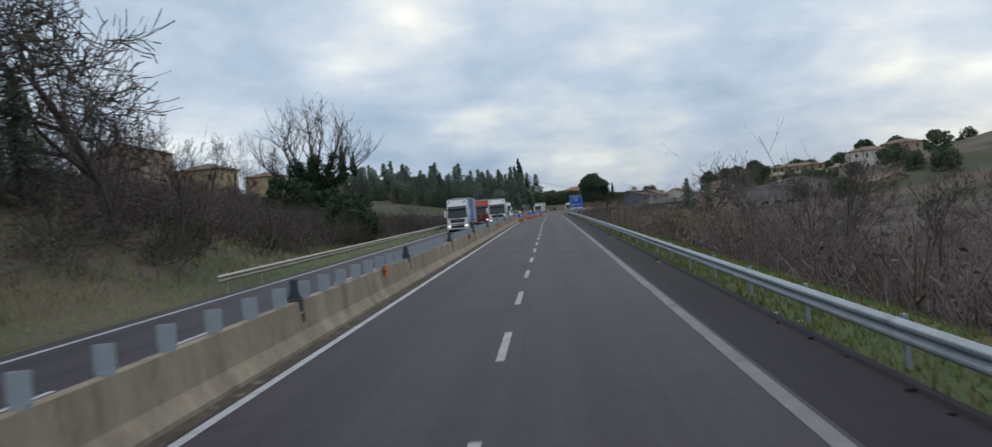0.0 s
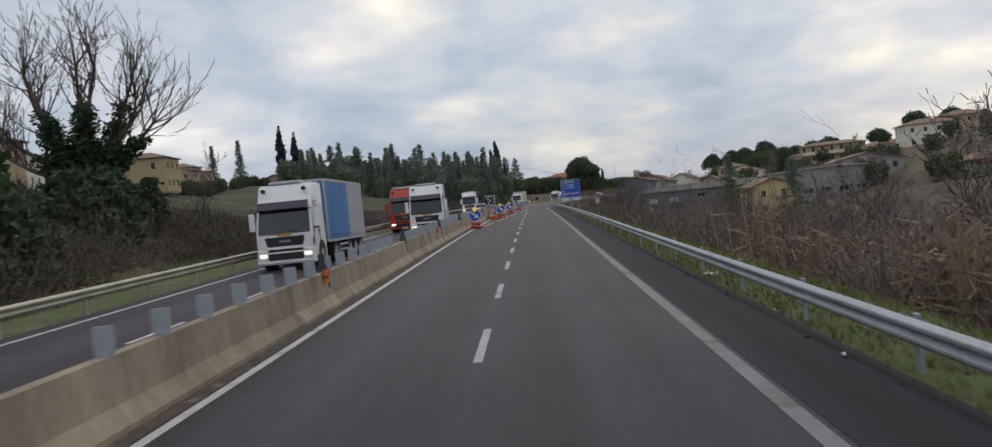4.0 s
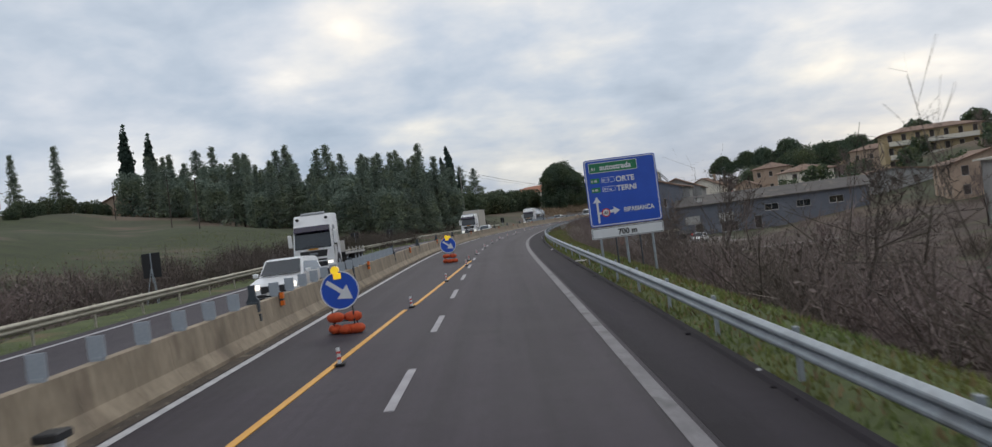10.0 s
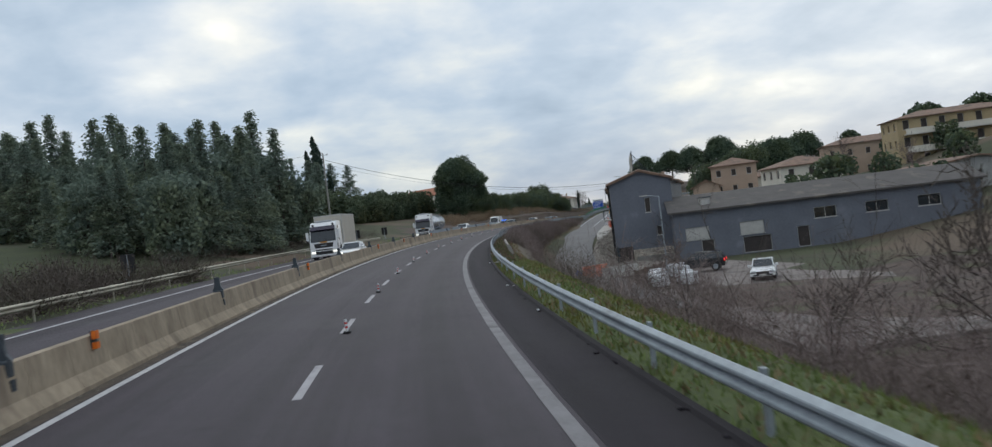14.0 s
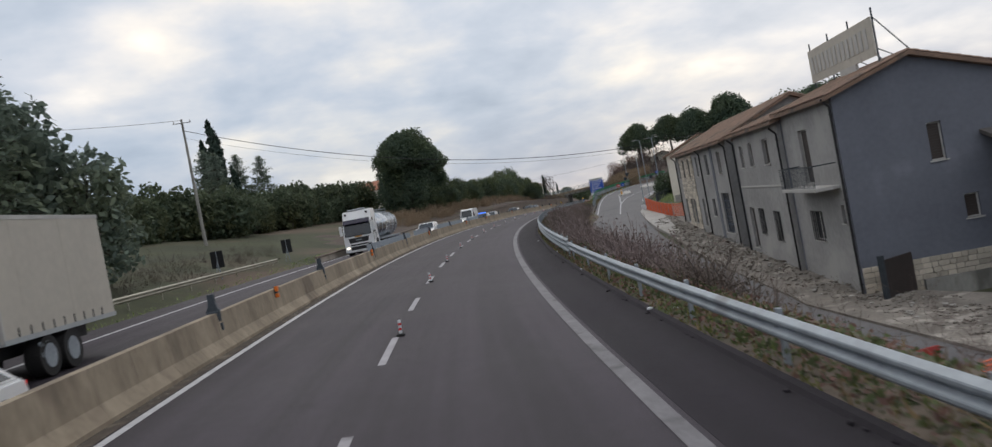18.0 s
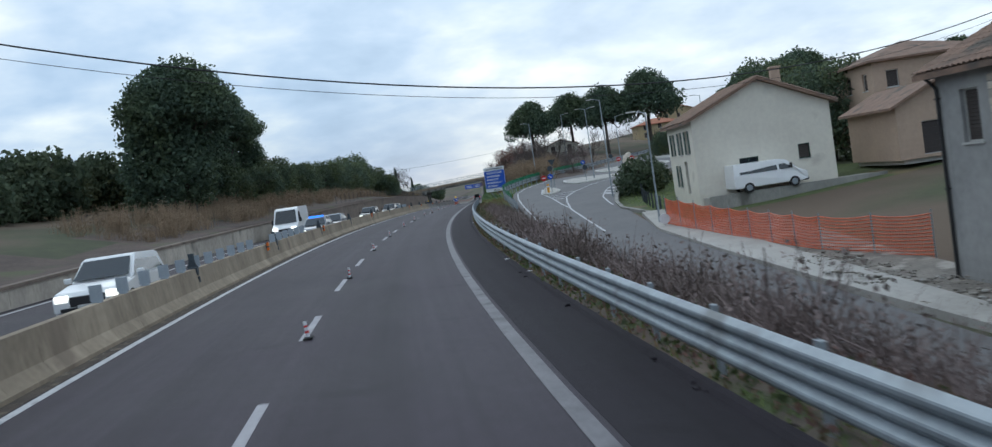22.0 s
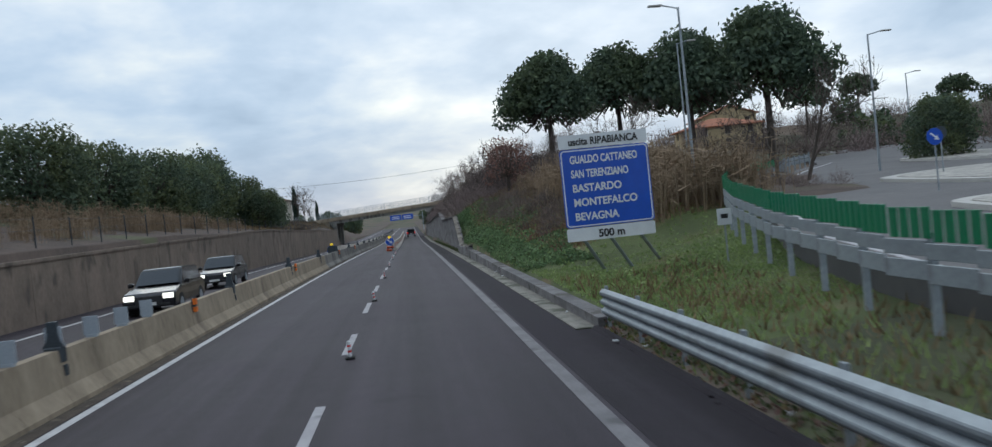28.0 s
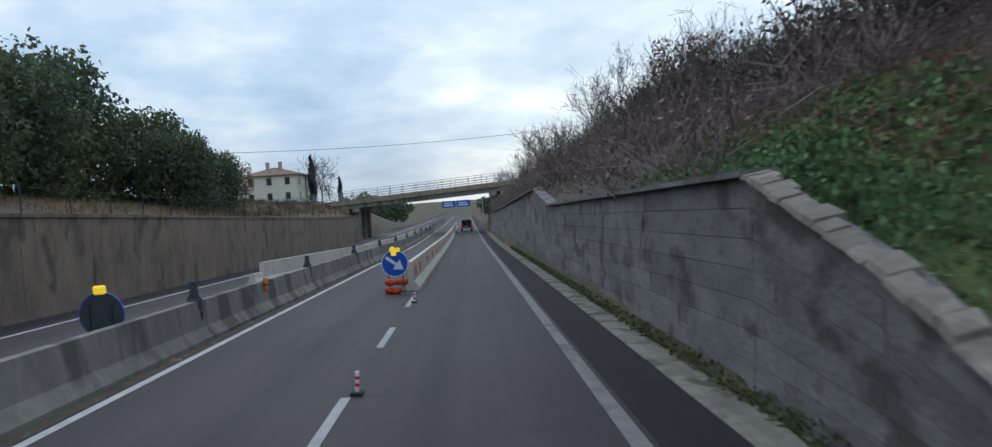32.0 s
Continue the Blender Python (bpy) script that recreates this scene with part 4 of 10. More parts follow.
# ---- the ground: one sheet to the horizon ----
def build_ground():
    ss = np.concatenate([np.arange(-240, 60, 12), np.arange(60, 720, 4), np.arange(720, 1201, 15)]).astype(float)
    dd = np.concatenate([np.arange(-400, -120, 20), np.arange(-120, -60, 6), np.arange(-60, -24, 3), np.arange(-24, -12.5, 1.0), [-12.52, -12.3, -11.8, 4.95, 5.05, 5.3, 5.5], np.arange(6, 30, 1.0), np.arange(30, 75, 3), np.arange(75, 150, 6), np.arange(150, 401, 20)]).astype(float)
    s2, d2 = np.meshgrid(ss, dd, indexing="ij")
    z2 = land(s2, d2)
    inside = (d2 > -11.9) & (d2 < 5.1)
    z2 = z2 - np.where(inside | (np.abs(d2) < 7), np.clip(d2, -12, 5.5) * np.interp(s2, SS, EE) * np.where(d2 < 0, 0.0, 0.0), 0)
    v = at_np(s2.ravel(), d2.ravel(), z2.ravel())
    n, k = len(ss), len(dd)
    i, j = np.meshgrid(np.arange(n - 1), np.arange(k - 1), indexing="ij")
    a = (i * k + j).ravel()
    ob = new("ground", fast_mesh("ground", v, np.stack([a, a + 1, a + k + 1, a + k], 1), M_LAND, True))
    ob.data.materials.append(M_LITTER)
    cs, cd = (s2[:-1, :-1] + 2).ravel(), ((d2[:-1, :-1] + d2[1:, 1:]) / 2).ravel()
    wave = 2.5 * np.sin(cs * 0.35) + 1.5 * np.sin(cs * 0.13 + 1)
    litter = ((cd > 9.5 + wave * 0.5) & (cd < 70) & (cs < 330)) | ((cd < -19 + wave) & (cd > -75) & (cs < 196)) | ((cd > 5.4) & (cd < 30) & (cs > 552)) | ((cd > 10.5 + wave * 0.4) & (cd < 26) & (cs > 500)) | ((cd < -12.4) & (cd > -20 + wave) & (cs > 415)) | ((cd < -13.5) & (cd > -19 + wave) & (cs > 196) & (cs < 330))
    ob.data.materials.append(M_FIELD)
    field = (cd < -21 + wave) & (cd > -110) & (cs > 190) & (cs < 350)
    ob.data.materials.append(M_GRASS)
    lawn = ((cs > 441) & (cs < 486) & (cd > 17) & (cd < 36)) | ((cs > 488) & (cs < 510) & (cd > 5.3) & (cd < 15)) | ((cs > 500) & (cs < 558) & (cd > 5.3) & (cd < 9.0))
    litter = litter & ~lawn
    ob.data.polygons.foreach_set("material_index", np.where(litter, 1, np.where(field, 2, np.where(lawn, 3, 0))).astype(np.int32))
    tagged(ob, "rolling winter ground with grass and bare earth", "ground", kind="structure")
    # far country, out to the horizon, below the near sheet
    ring = []
    faces = []
    rr = (150, 500, 900, 1500, 2500, 4200)
    m = 72
    for r in rr:
        for q in range(m):
            t = 2 * math.pi * q / m
            hill = 0 if r < 700 else (22 + 16 * math.sin(3 * t + 1) + 10 * math.sin(7 * t + r)) * min(1, (r - 500) / 1500)
            hill += 10 * math.exp(-((t - 1.2) / 0.4) ** 2) if r > 1000 else 0
            ring.append((60 + r * math.cos(t), 420 + r * math.sin(t), -14 + hill))
    for b in range(len(rr) - 1):
        for q in range(m):
            faces.append((b * m + q, b * m + (q + 1) % m, (b + 1) * m + (q + 1) % m, (b + 1) * m + q))
    faces.append(tuple(range(m)))
    far = new("backdrop", mesh_of("backdrop", ring, faces, M_LAND, True))
    tagged(far, "far wooded hills under a grey sky", "hills", kind="structure")


build_ground()

# ---- carriageways ----
road = sweep("road", [(-4.0, 0), (5.05, 0), (5.05, -0.7), (-4.0, -0.7)], -240, 900, M_ASPHALT)
tagged(road, "worn grey asphalt carriageway with two lanes", "road", kind="structure")
shoulder = sweep("road_shoulder", [(3.66, 0.004), (4.92, 0.004), (4.92, -0.05), (3.66, -0.05)], -240, 900, M_ASPHALT2)
tagged(shoulder, "darker asphalt strip along the road's edge", "road", kind="structure")


def left_shift(s):
    return -LEFT_DROP


road_left = sweep("road_left", [(-13.2, 0), (-4.0, 0), (-4.0, -0.5), (-13.2, -0.5)], -240, 900, M_ASPHALT, zadd=left_shift)
tagged(road_left, "grey asphalt carriageway of the opposite direction", "road", kind="structure")

EDGE_L = sweep("left_edge_line", [(-3.57, 0.004), (-3.42, 0.004), (-3.42, -0.02), (-3.57, -0.02)], -240, 900, M_PAINT)
tagged(EDGE_L, "solid white edge line beside the barrier", "road marking", kind="structure")
EDGE_R = sweep("right_edge_line", [(3.36, 0.008), (3.58, 0.008), (3.58, -0.02), (3.36, -0.02)], -240, 900, M_PAINT_E)
tagged(EDGE_R, "broad worn white edge line", "road marking", kind="structure")
EDGE_O = sweep("far_edge_line", [(-11.5, 0.004), (-11.34, 0.004), (-11.34, -0.02), (-11.5, -0.02)], -240, 420, M_PAINT, zadd=left_shift)
tagged(EDGE_O, "solid white edge line of the opposite carriageway", "road marking", kind="structure")
EDGE_O2 = sweep("far_edge_line_b", [(-10.6, 0.004), (-10.44, 0.004), (-10.44, -0.02), (-10.6, -0.02)], 420.0, 900, M_PAINT, zadd=left_shift)
tagged(EDGE_O2, "solid white edge line of the opposite carriageway", "road marking", kind="structure")

# lane dashes, 3 m long every 7.5 m
DASH_AT = 4.02
lane_line = thing("lane_line", Matrix.Identity(4), "broken white line between the two lanes", "road marking", kind="structure")
for k in range(-2, 105):
    s = DASH_AT + 7.5 * k
    sweep("dash", [(-0.07, 0.005), (0.07, 0.005), (0.07, -0.02), (-0.07, -0.02)], s, s + 3.0, M_PAINT_R, step=1.5, parent=lane_line)
lane_line_far = thing("lane_line_far", Matrix.Identity(4), "broken white line of the opposite carriageway", "road marking", kind="structure")
for k in range(4, 90):
    s = 7.5 * k + 2.0
    sweep("dash", [(-8.02, 0.005), (-7.89, 0.005), (-7.89, -0.02), (-8.02, -0.02)], s, s + 3.0, M_PAINT, step=1.5, parent=lane_line_far, zadd=left_shift)


# ---- the concrete median barrier, in lengths of 6 m ----
NJ = [(-3.87, -0.05), (-3.87, 0.08), (-4.03, 0.30), (-4.10, 0.86), (-4.28, 0.86), (-4.35, 0.30), (-4.51, 0.08), (-4.51, -0.4)]
barrier = thing("median_barrier", Matrix.Identity(4), "stained concrete safety barrier between the carriageways", "barrier", kind="structure")
s = -30.0
while s < 760:
    long = 1.6 if 60 <= s < 536 else 6.0
    # blocks from 530 m on take the darker, greyer concrete
    sweep("barrier_block", NJ, s + 0.004, s + long - 0.004, M_CONCRETE if s < 530 else M_CONCRETE_DARK, step=3.0, parent=barrier)
    s += long

# ---- guard rails ----
def w_beam(d, z, waves=2, side=1):
    """The outline of a corrugated rail: traffic side first."""
    pts = []
    h = 0.31 if waves == 2 else 0.55
    pitch = h / waves
    for w in range(waves):
        top = z - w * pitch
        for out, down in ((0.0, 0.0), (0.012, 0.03), (0.072, 0.30), (0.08, 0.40), (0.08, 0.58), (0.072, 0.68), (0.012, 0.96)):
            pts.append((d + side * (0.04 - out), top - down * pitch))
    pts.append((d + side * 0.04, z - h))
    back = [(p[0] + side * 0.006, p[1]) for p in pts[::-1]]
    return pts + back


def rail(name, d, z, s0, s1, label, waves=2, side=1, material=None, gap=4.0, post_h=None, dadd=None, zadd=None):
    material = material or M_STEEL
    top = thing(name, Matrix.Identity(4), label, "guard rail", kind="structure")
    sweep("beam", w_beam(d, z, waves, side), s0, s1, material, parent=top, step=4.0, dadd=dadd, zadd=zadd, smooth=False)
    sp = s0 + 1.0
    me = None
    while sp < s1:
        dd = d + (dadd(sp) if dadd else 0)
        zz = zadd(sp) if zadd else 0
        if me is None:
            bm = boxes((-0.005 + side * 0.06, -0.05, -1.0, side * 0.06 + 0.055 * side, 0.05, z + 0.05), (side * 0.01, -0.05, z - 0.24, side * 0.07, 0.05, z - 0.08))
            ob = part("post", bm, material, top)
            me = ob.data
        else:
            ob = part_me("post", me, top)
        ob.matrix_basis = put_on(sp, dd, zz)
        sp += gap
    return top


rail("guard_rail_right", 5.15, 0.68, -40, 358, "galvanised steel guard rail on the grass verge")
rail("guard_rail_triple", 5.15, 0.79, 357.5, 492, "triple-wave galvanised steel guard rail", waves=3, gap=2.3)


def rail_left_d(s):
    return float(np.interp(s, (110, 230, 300, 365, 392), (0, 0, -1.4, -3.0, -3.4)))


rail("guard_rail_left", -12.0, 0.58, 90, 392, "old weathered steel guard rail along the far verge", side=-1, material=M_STEEL_OLD, dadd=rail_left_d)


# ---- plants: leaves and twigs as many small faces in a few shared meshes ----
def leaves(rng, centres, radii, n, size, flat=1.0, shell=0.55):
    """n small crossed leaf clumps scattered through the outer part of ellipsoids. Returns vertices and quads."""
    centres, radii = np.asarray(centres, float), np.asarray(radii, float)
    w = radii.prod(1) ** 0.67
    k = rng.choice(len(centres), n, p=w / w.sum())
    u = rng.normal(size=(n, 3))
    u /= np.linalg.norm(u, axis=1)[:, None]
    r = shell + (1 - shell) * rng.random(n) ** 0.6
    p = centres[k] + u * radii[k] * r[:, None] * (1 + 0.12 * rng.normal(size=(n, 1)))
    a = rng.normal(size=(n, 3))
    a -= 0.35 * (a * u).sum(1)[:, None] * u
    a /= np.linalg.norm(a, axis=1)[:, None]
    b = np.cross(a, rng.normal(size=(n, 3)))
    b /= np.linalg.norm(b, axis=1)[:, None]
    sz = size * (0.6 + 0.8 * rng.random((n, 1)))
    a, b = a * sz, b * sz * 0.6
    b[:, 2] *= flat
    v = np.stack([p - a, p - b * 0.9 + a * 0.1, p + a, p + b], 1).reshape(-1, 3)
    return v, np.arange(4 * n).reshape(-1, 4)


def tubes(segs, sides=4):
    """Tapered limbs from rows x, y, z, x, y, z, r, r."""
    segs = np.asarray(segs, float)
    a, b, ra, rb = segs[:, :3], segs[:, 3:6], segs[:, 6], segs[:, 7]
    d = b - a
    d /= np.linalg.norm(d, axis=1)[:, None] + 1e-9
    ref = np.where(np.abs(d[:, 2:3]) < 0.9, [[0, 0, 1.0]], [[1.0, 0, 0]])
    u = np.cross(d, ref)
    u /= np.linalg.norm(u, axis=1)[:, None]
    w = np.cross(d, u)
    n = len(segs)
    v = np.empty((n, 2 * sides, 3))
    for i in range(sides):
        t = 2 * math.pi * i / sides
        o = u * math.cos(t) + w * math.sin(t)
        v[:, i], v[:, sides + i] = a + o * ra[:, None], b + o * rb[:, None]
    base = (np.arange(n) * 2 * sides)[:, None, None]
    q = np.array([[i, (i + 1) % sides, sides + (i + 1) % sides, sides + i] for i in range(sides)])[None]
    return v.reshape(-1, 3), (base + q).reshape(-1, 4)


def ribbons(segs, seed=0):
    """Thin twigs as narrow tapered blades, from rows as for tubes."""
    segs = np.asarray(segs, float)
    a, b = segs[:, :3], segs[:, 3:6]
    w = np.cross(b - a, np.random.default_rng(seed).normal(size=a.shape))
    w /= np.linalg.norm(w, axis=1)[:, None] + 1e-9
    u, v = w * segs[:, 6:7], w * segs[:, 7:8]
    return np.stack([a - u, a + u, b + v, b - v], 1).reshape(-1, 3), np.arange(4 * len(segs)).reshape(-1, 4)


def limbs(segs):
    """Round limbs where they are thick, blades where they are thin."""
    segs = np.asarray(segs, float)
    thick = segs[:, 6] > 0.035
    v1, f1 = tubes(segs[thick], 5)
    v2, f2 = ribbons(segs[~thick])
    return np.concatenate([v1, v2]), np.concatenate([f1, f2 + len(v1)])


def grow(rng, segs, p, d, length, r, depth, spread=0.6, up=0.15, kids=(2, 4), bend=0.18):
    """A limb in bent pieces, with side limbs."""
    steps = 3
    for i in range(steps):
        d = d + rng.normal(size=3) * bend + np.array([0, 0, up])
        d /= np.linalg.norm(d)
        q = p + d * length / steps
        r2 = r * 0.80
        segs.append((*p, *q, r, r2))
        p, r = q, r2
        if depth > 0 and i >= 0:
            for _ in range(rng.integers(*kids)):
                e = d + rng.normal(size=3) * spread
                e /= np.linalg.norm(e)
                grow(rng, segs, p, e, length * rng.uniform(0.5, 0.78), r * 0.62, depth - 1, spread, up, kids, bend)


def bare_tree_mesh(seed, h=8.0, depth=3, r=0.13, spread=0.55, up=0.2, kids=(1, 3), material=None):
    rng = np.random.default_rng(seed)
    segs = []
    grow(rng, segs, np.zeros(3), np.array([0, 0, 1.0]), h * 0.5, r, depth, spread, up, kids)
    segs = np.array(segs)
    segs[:, 6:] = np.maximum(segs[:, 6:], 0.016)
    segs[:, :6] *= h / max(segs[:, 5].max(), 0.1)
    thick = segs[:, 6] > r * 0.45
    return fast_mesh("trunk", *limbs(segs[thick]), M_BARK), fast_mesh("crown", *limbs(segs[~thick]), material or M_TWIG_D)


def bare_parts(meshes, t):
    part_me("trunk", meshes[0], t)
    part_me("crown", meshes[1], t)


def shrub_arrays(seed, h=3.0, stems=12, spread=0.9, thick=0.014):
    """A thicket of thin bare stems with side twigs."""
    rng = np.random.default_rng(seed)
    segs = []
    for _ in range(stems):
        p = np.array([*(rng.normal(size=2) * 0.45 * spread), -0.2])
        d = np.array([*(rng.normal(size=2) * 0.42 * spread), 1.0])
        n = 4
        L = h * rng.uniform(0.5, 1.05) / n
        r = thick * rng.uniform(0.7, 1.5)
        for i in range(n):
            d = d + np.array([*(rng.normal(size=2) * 0.24), 0.0])
            d /= np.linalg.norm(d)
            q = p + d * L
            segs.append((*p, *q, r, r * 0.72))
            for _ in range(3):
                e = d * 0.7 + rng.normal(size=3) * 0.7
                e /= np.linalg.norm(e)
                x = p + (q - p) * rng.random()
                y = x + e * L * rng.uniform(0.4, 0.9)
                segs.append((*x, *y, r * 0.6, 0.004))
                if i > 0:
                    g = e + rng.normal(size=3) * 0.6
                    segs.append((*((x + y) / 2), *((x + y) / 2 + g / np.linalg.norm(g) * L * 0.45), r * 0.42, 0.004))
            p, r = q, r * 0.72
    return ribbons(segs, seed)


def scatter(name, sets, places, material, label, category):
    """One object of many plants: copies of the array sets at (point, size, turn)."""
    vs, fs, base = [], [], 0
    for i, (p, size, turn) in enumerate(places):
        v, f = sets[i % len(sets)]
        c, s = math.cos(turn), math.sin(turn)
        w = np.stack([v[:, 0] * c - v[:, 1] * s, v[:, 0] * s + v[:, 1] * c, v[:, 2]], 1) * size + np.asarray(p)
        vs.append(w)
        fs.append(f + base)
        base += len(v)
    ob = new(name, fast_mesh(name, np.concatenate(vs), np.concatenate(fs), material))
    return tagged(ob, label, category, kind="stuff")


def conifer_meshes(seed, h=16.0, r=3.4, n=4000, material=None, ragged=0.3):
    rng = np.random.default_rng(seed)
    segs = [(0, 0, -0.5, 0, 0, h * 0.97, 0.24, 0.04)]
    P, A = [], []
    tiers = 26
    for t in range(tiers):
        z = h * (0.10 + 0.88 * t / tiers)
        R = r * (1 - (z / h)) ** 0.95 * rng.uniform(1 - ragged, 1 + ragged) + 0.12
        for _ in range(6):
            a = rng.uniform(0, 2 * math.pi)
            e = np.array([math.cos(a), math.sin(a), -0.18 + 0.1 * rng.normal()])
            L = R * rng.uniform(0.75, 1.15)
            segs.append((0, 0, z, *(np.array([0, 0, z]) + e * L), 0.05, 0.015))
            m = n // (tiers * 6)
            f = rng.random(m) ** 0.6
            P.append(np.array([0, 0, z]) + e * (L * f)[:, None] + rng.normal(size=(m, 3)) * [0.28, 0.28, 0.22])
            A.append(np.repeat(e[None], m, 0))
    P, A = np.concatenate(P), np.concatenate(A)
    k = len(P)
    a = A + rng.normal(size=(k, 3)) * 0.5
    a /= np.linalg.norm(a, axis=1)[:, None]
    b = np.cross(a, rng.normal(size=(k, 3)))
    b /= np.linalg.norm(b, axis=1)[:, None]
    s = 0.33 * (0.6 + 0.8 * rng.random((k, 1))) * (1.1 - 0.55 * P[:, 2:3] / h)
    v = np.stack([P - a * s, P - b * s * 0.42, P + a * s, P + b * s * 0.38], 1).reshape(-1, 3)
    crown = fast_mesh("crown", v, np.arange(4 * k).reshape(-1, 4), material or M_CONIFER)
    tv, tf = tubes(segs, 5)
    return fast_mesh("trunk", tv, tf, M_BARK), crown


def cypress_meshes(seed, h=15.0, r=1.3, n=2600):
    rng = np.random.default_rng(seed)
    zc = np.linspace(0.06, 0.97, 22)
    prof = np.sin(np.pi * np.clip(zc, 0, 1) ** 0.75) ** 0.7 + 0.12
    c = np.stack([rng.normal(size=22) * 0.15, rng.normal(size=22) * 0.15, zc * h], 1)
    rad = np.stack([prof * r * 0.8, prof * r * 0.8, np.full(22, h / 15)], 1)
    v, f = leaves(rng, c, rad, n, 0.34, flat=1.6, shell=0.4)
    tv, tf = tubes([(0, 0, -0.5, 0, 0, h * 0.3, 0.22, 0.15)], 6)
    return fast_mesh("trunk", tv, tf, M_BARK), fast_mesh("crown", v, f, M_CYPRESS)


def pine_meshes(seed, h=13.0, R=5.0, n=4200, depth=0.42, clumps=22, trunk=0.32, material=None, size=0.36, lean=0.0):
    """An umbrella pine: bare forked trunk under a broad domed crown of clumps."""
    rng = np.random.default_rng(seed)
    top = h * (1 - depth * 0.55)
    segs = [(0, 0, -0.6, lean * 0.5, 0, h * 0.38, trunk, trunk * 0.75), (lean * 0.5, 0, h * 0.38, lean, 0, h * 0.58, trunk * 0.75, trunk * 0.6)]
    c, rad = [], []
    for i in range(clumps):
        a, q = 2.4 * i, math.sqrt((i + 0.5) / clumps)
        x, y = R * 0.74 * q * math.cos(a) + lean, R * 0.74 * q * math.sin(a)
        z = top + h * depth * 0.40 * (1 - q * q) + rng.normal() * 0.35
        c.append((x, y, z))
        g = R * rng.uniform(0.26, 0.38)
        rad.append((g, g, g * 0.72))
        segs.append((lean, 0, h * 0.56, x * 0.6 + lean * 0.4, y * 0.6, z - g * 0.9, trunk * 0.35, 0.07))
        segs.append((x * 0.6 + lean * 0.4, y * 0.6, z - g * 0.9, x, y, z, 0.07, 0.03))
    v, f = leaves(rng, c, rad, n, size, shell=0.5)
    tv, tf = tubes(segs, 6)
    return fast_mesh("trunk", tv, tf, M_BARK), fast_mesh("crown", v, f, material or M_PINE)


def round_tree_meshes(seed, h=8.0, R=4.0, n=4200, clumps=30, material=None, size=0.32, low=0.12):
    """A broad evergreen whose leaves come near the ground."""
    rng = np.random.default_rng(seed)
    c, rad, segs = [], [], [(0, 0, -0.5, 0, 0, h * 0.45, 0.26, 0.2)]
    for i in range(clumps):
        t = (i + 0.5) / clumps
        a = 2.4 * i
        z = low + (0.88 - low) * t
        q = math.sqrt(max(0.05, 1 - ((z - 0.42) / 0.56) ** 2)) * rng.uniform(0.55, 0.85)
        g = R * rng.uniform(0.26, 0.42)
        c.append((R * q * math.cos(a), R * q * math.sin(a), h * z))
        rad.append((g, g, g * 0.85))
        segs.append((0, 0, h * 0.3, *c[-1], 0.09, 0.03))
    v, f = leaves(rng, c, rad, n, size, shell=0.55)
    tv, tf = tubes(segs, 5)
    return fast_mesh("trunk", tv, tf, M_BARK), fast_mesh("crown", v, f, material or M_OAK)


def plant(name, meshes, m, label, category, group="", size=1.0):
    t = thing(name, m @ Matrix.Diagonal((size, size, size, 1)), label, category, group)
    for part_name, me in zip(("trunk", "crown"), meshes):
        part_me(part_name, me, t)
    return t


def set_plant(name, meshes, s, d, label, category, group="", size=1.0, turn=0.0, sink=0.2, z=None):
    m = Matrix.Translation(at(s, d, (ground(s, d) if z is None else z) - sink)) @ Matrix.Rotation(turn, 4, "Z")
    return plant(name, meshes, m, label, category, group, size)


TR = np.random.default_rng(11)
CONIFERS = [conifer_meshes(s, h, r, ragged=g) for s, h, r, g in ((1, 16, 4.6, 0.5), (2, 18, 3.6, 0.35), (3, 15, 5.0, 0.55), (4, 17, 4.2, 0.45))]
DARK_ROUND = [round_tree_meshes(s, 13, 4.2, 3600, 46, M_CONIFER, 0.34, 0.10) for s in (18, 19)]
CYPRESSES = [cypress_meshes(s, 15, 1.35) for s in (5, 6)]
PINES = [pine_meshes(s, 13, 5.6, 12000, 0.95, 46, size=0.22) for s in (7, 8, 9)]
FAR_ROUND = [round_tree_meshes(s, 8, 4.0, 700, 24, None, 0.55) for s in (28, 29)]
FAR_PINE = [pine_meshes(10, 13, 5.6, 900, 0.7, 22, size=0.6)]
OAKS = [round_tree_meshes(s, 8, 4.0, 12000, 52, None, 0.155) for s in (12, 13, 14)]
HEDGES = [round_tree_meshes(s, 4, 2.6, 3000, 24, M_HEDGE, 0.19, 0.05) for s in (15, 16, 17)]
BARES = [bare_tree_mesh(s, 9, 4, 0.16) for s in (21, 22, 23, 24)]
BARES_T = [bare_tree_mesh(s, 9, 4, 0.15, material=M_TWIG) for s in (25, 26, 27)]

# the dark conifer wood beside the opposite carriageway
n_wood = 0
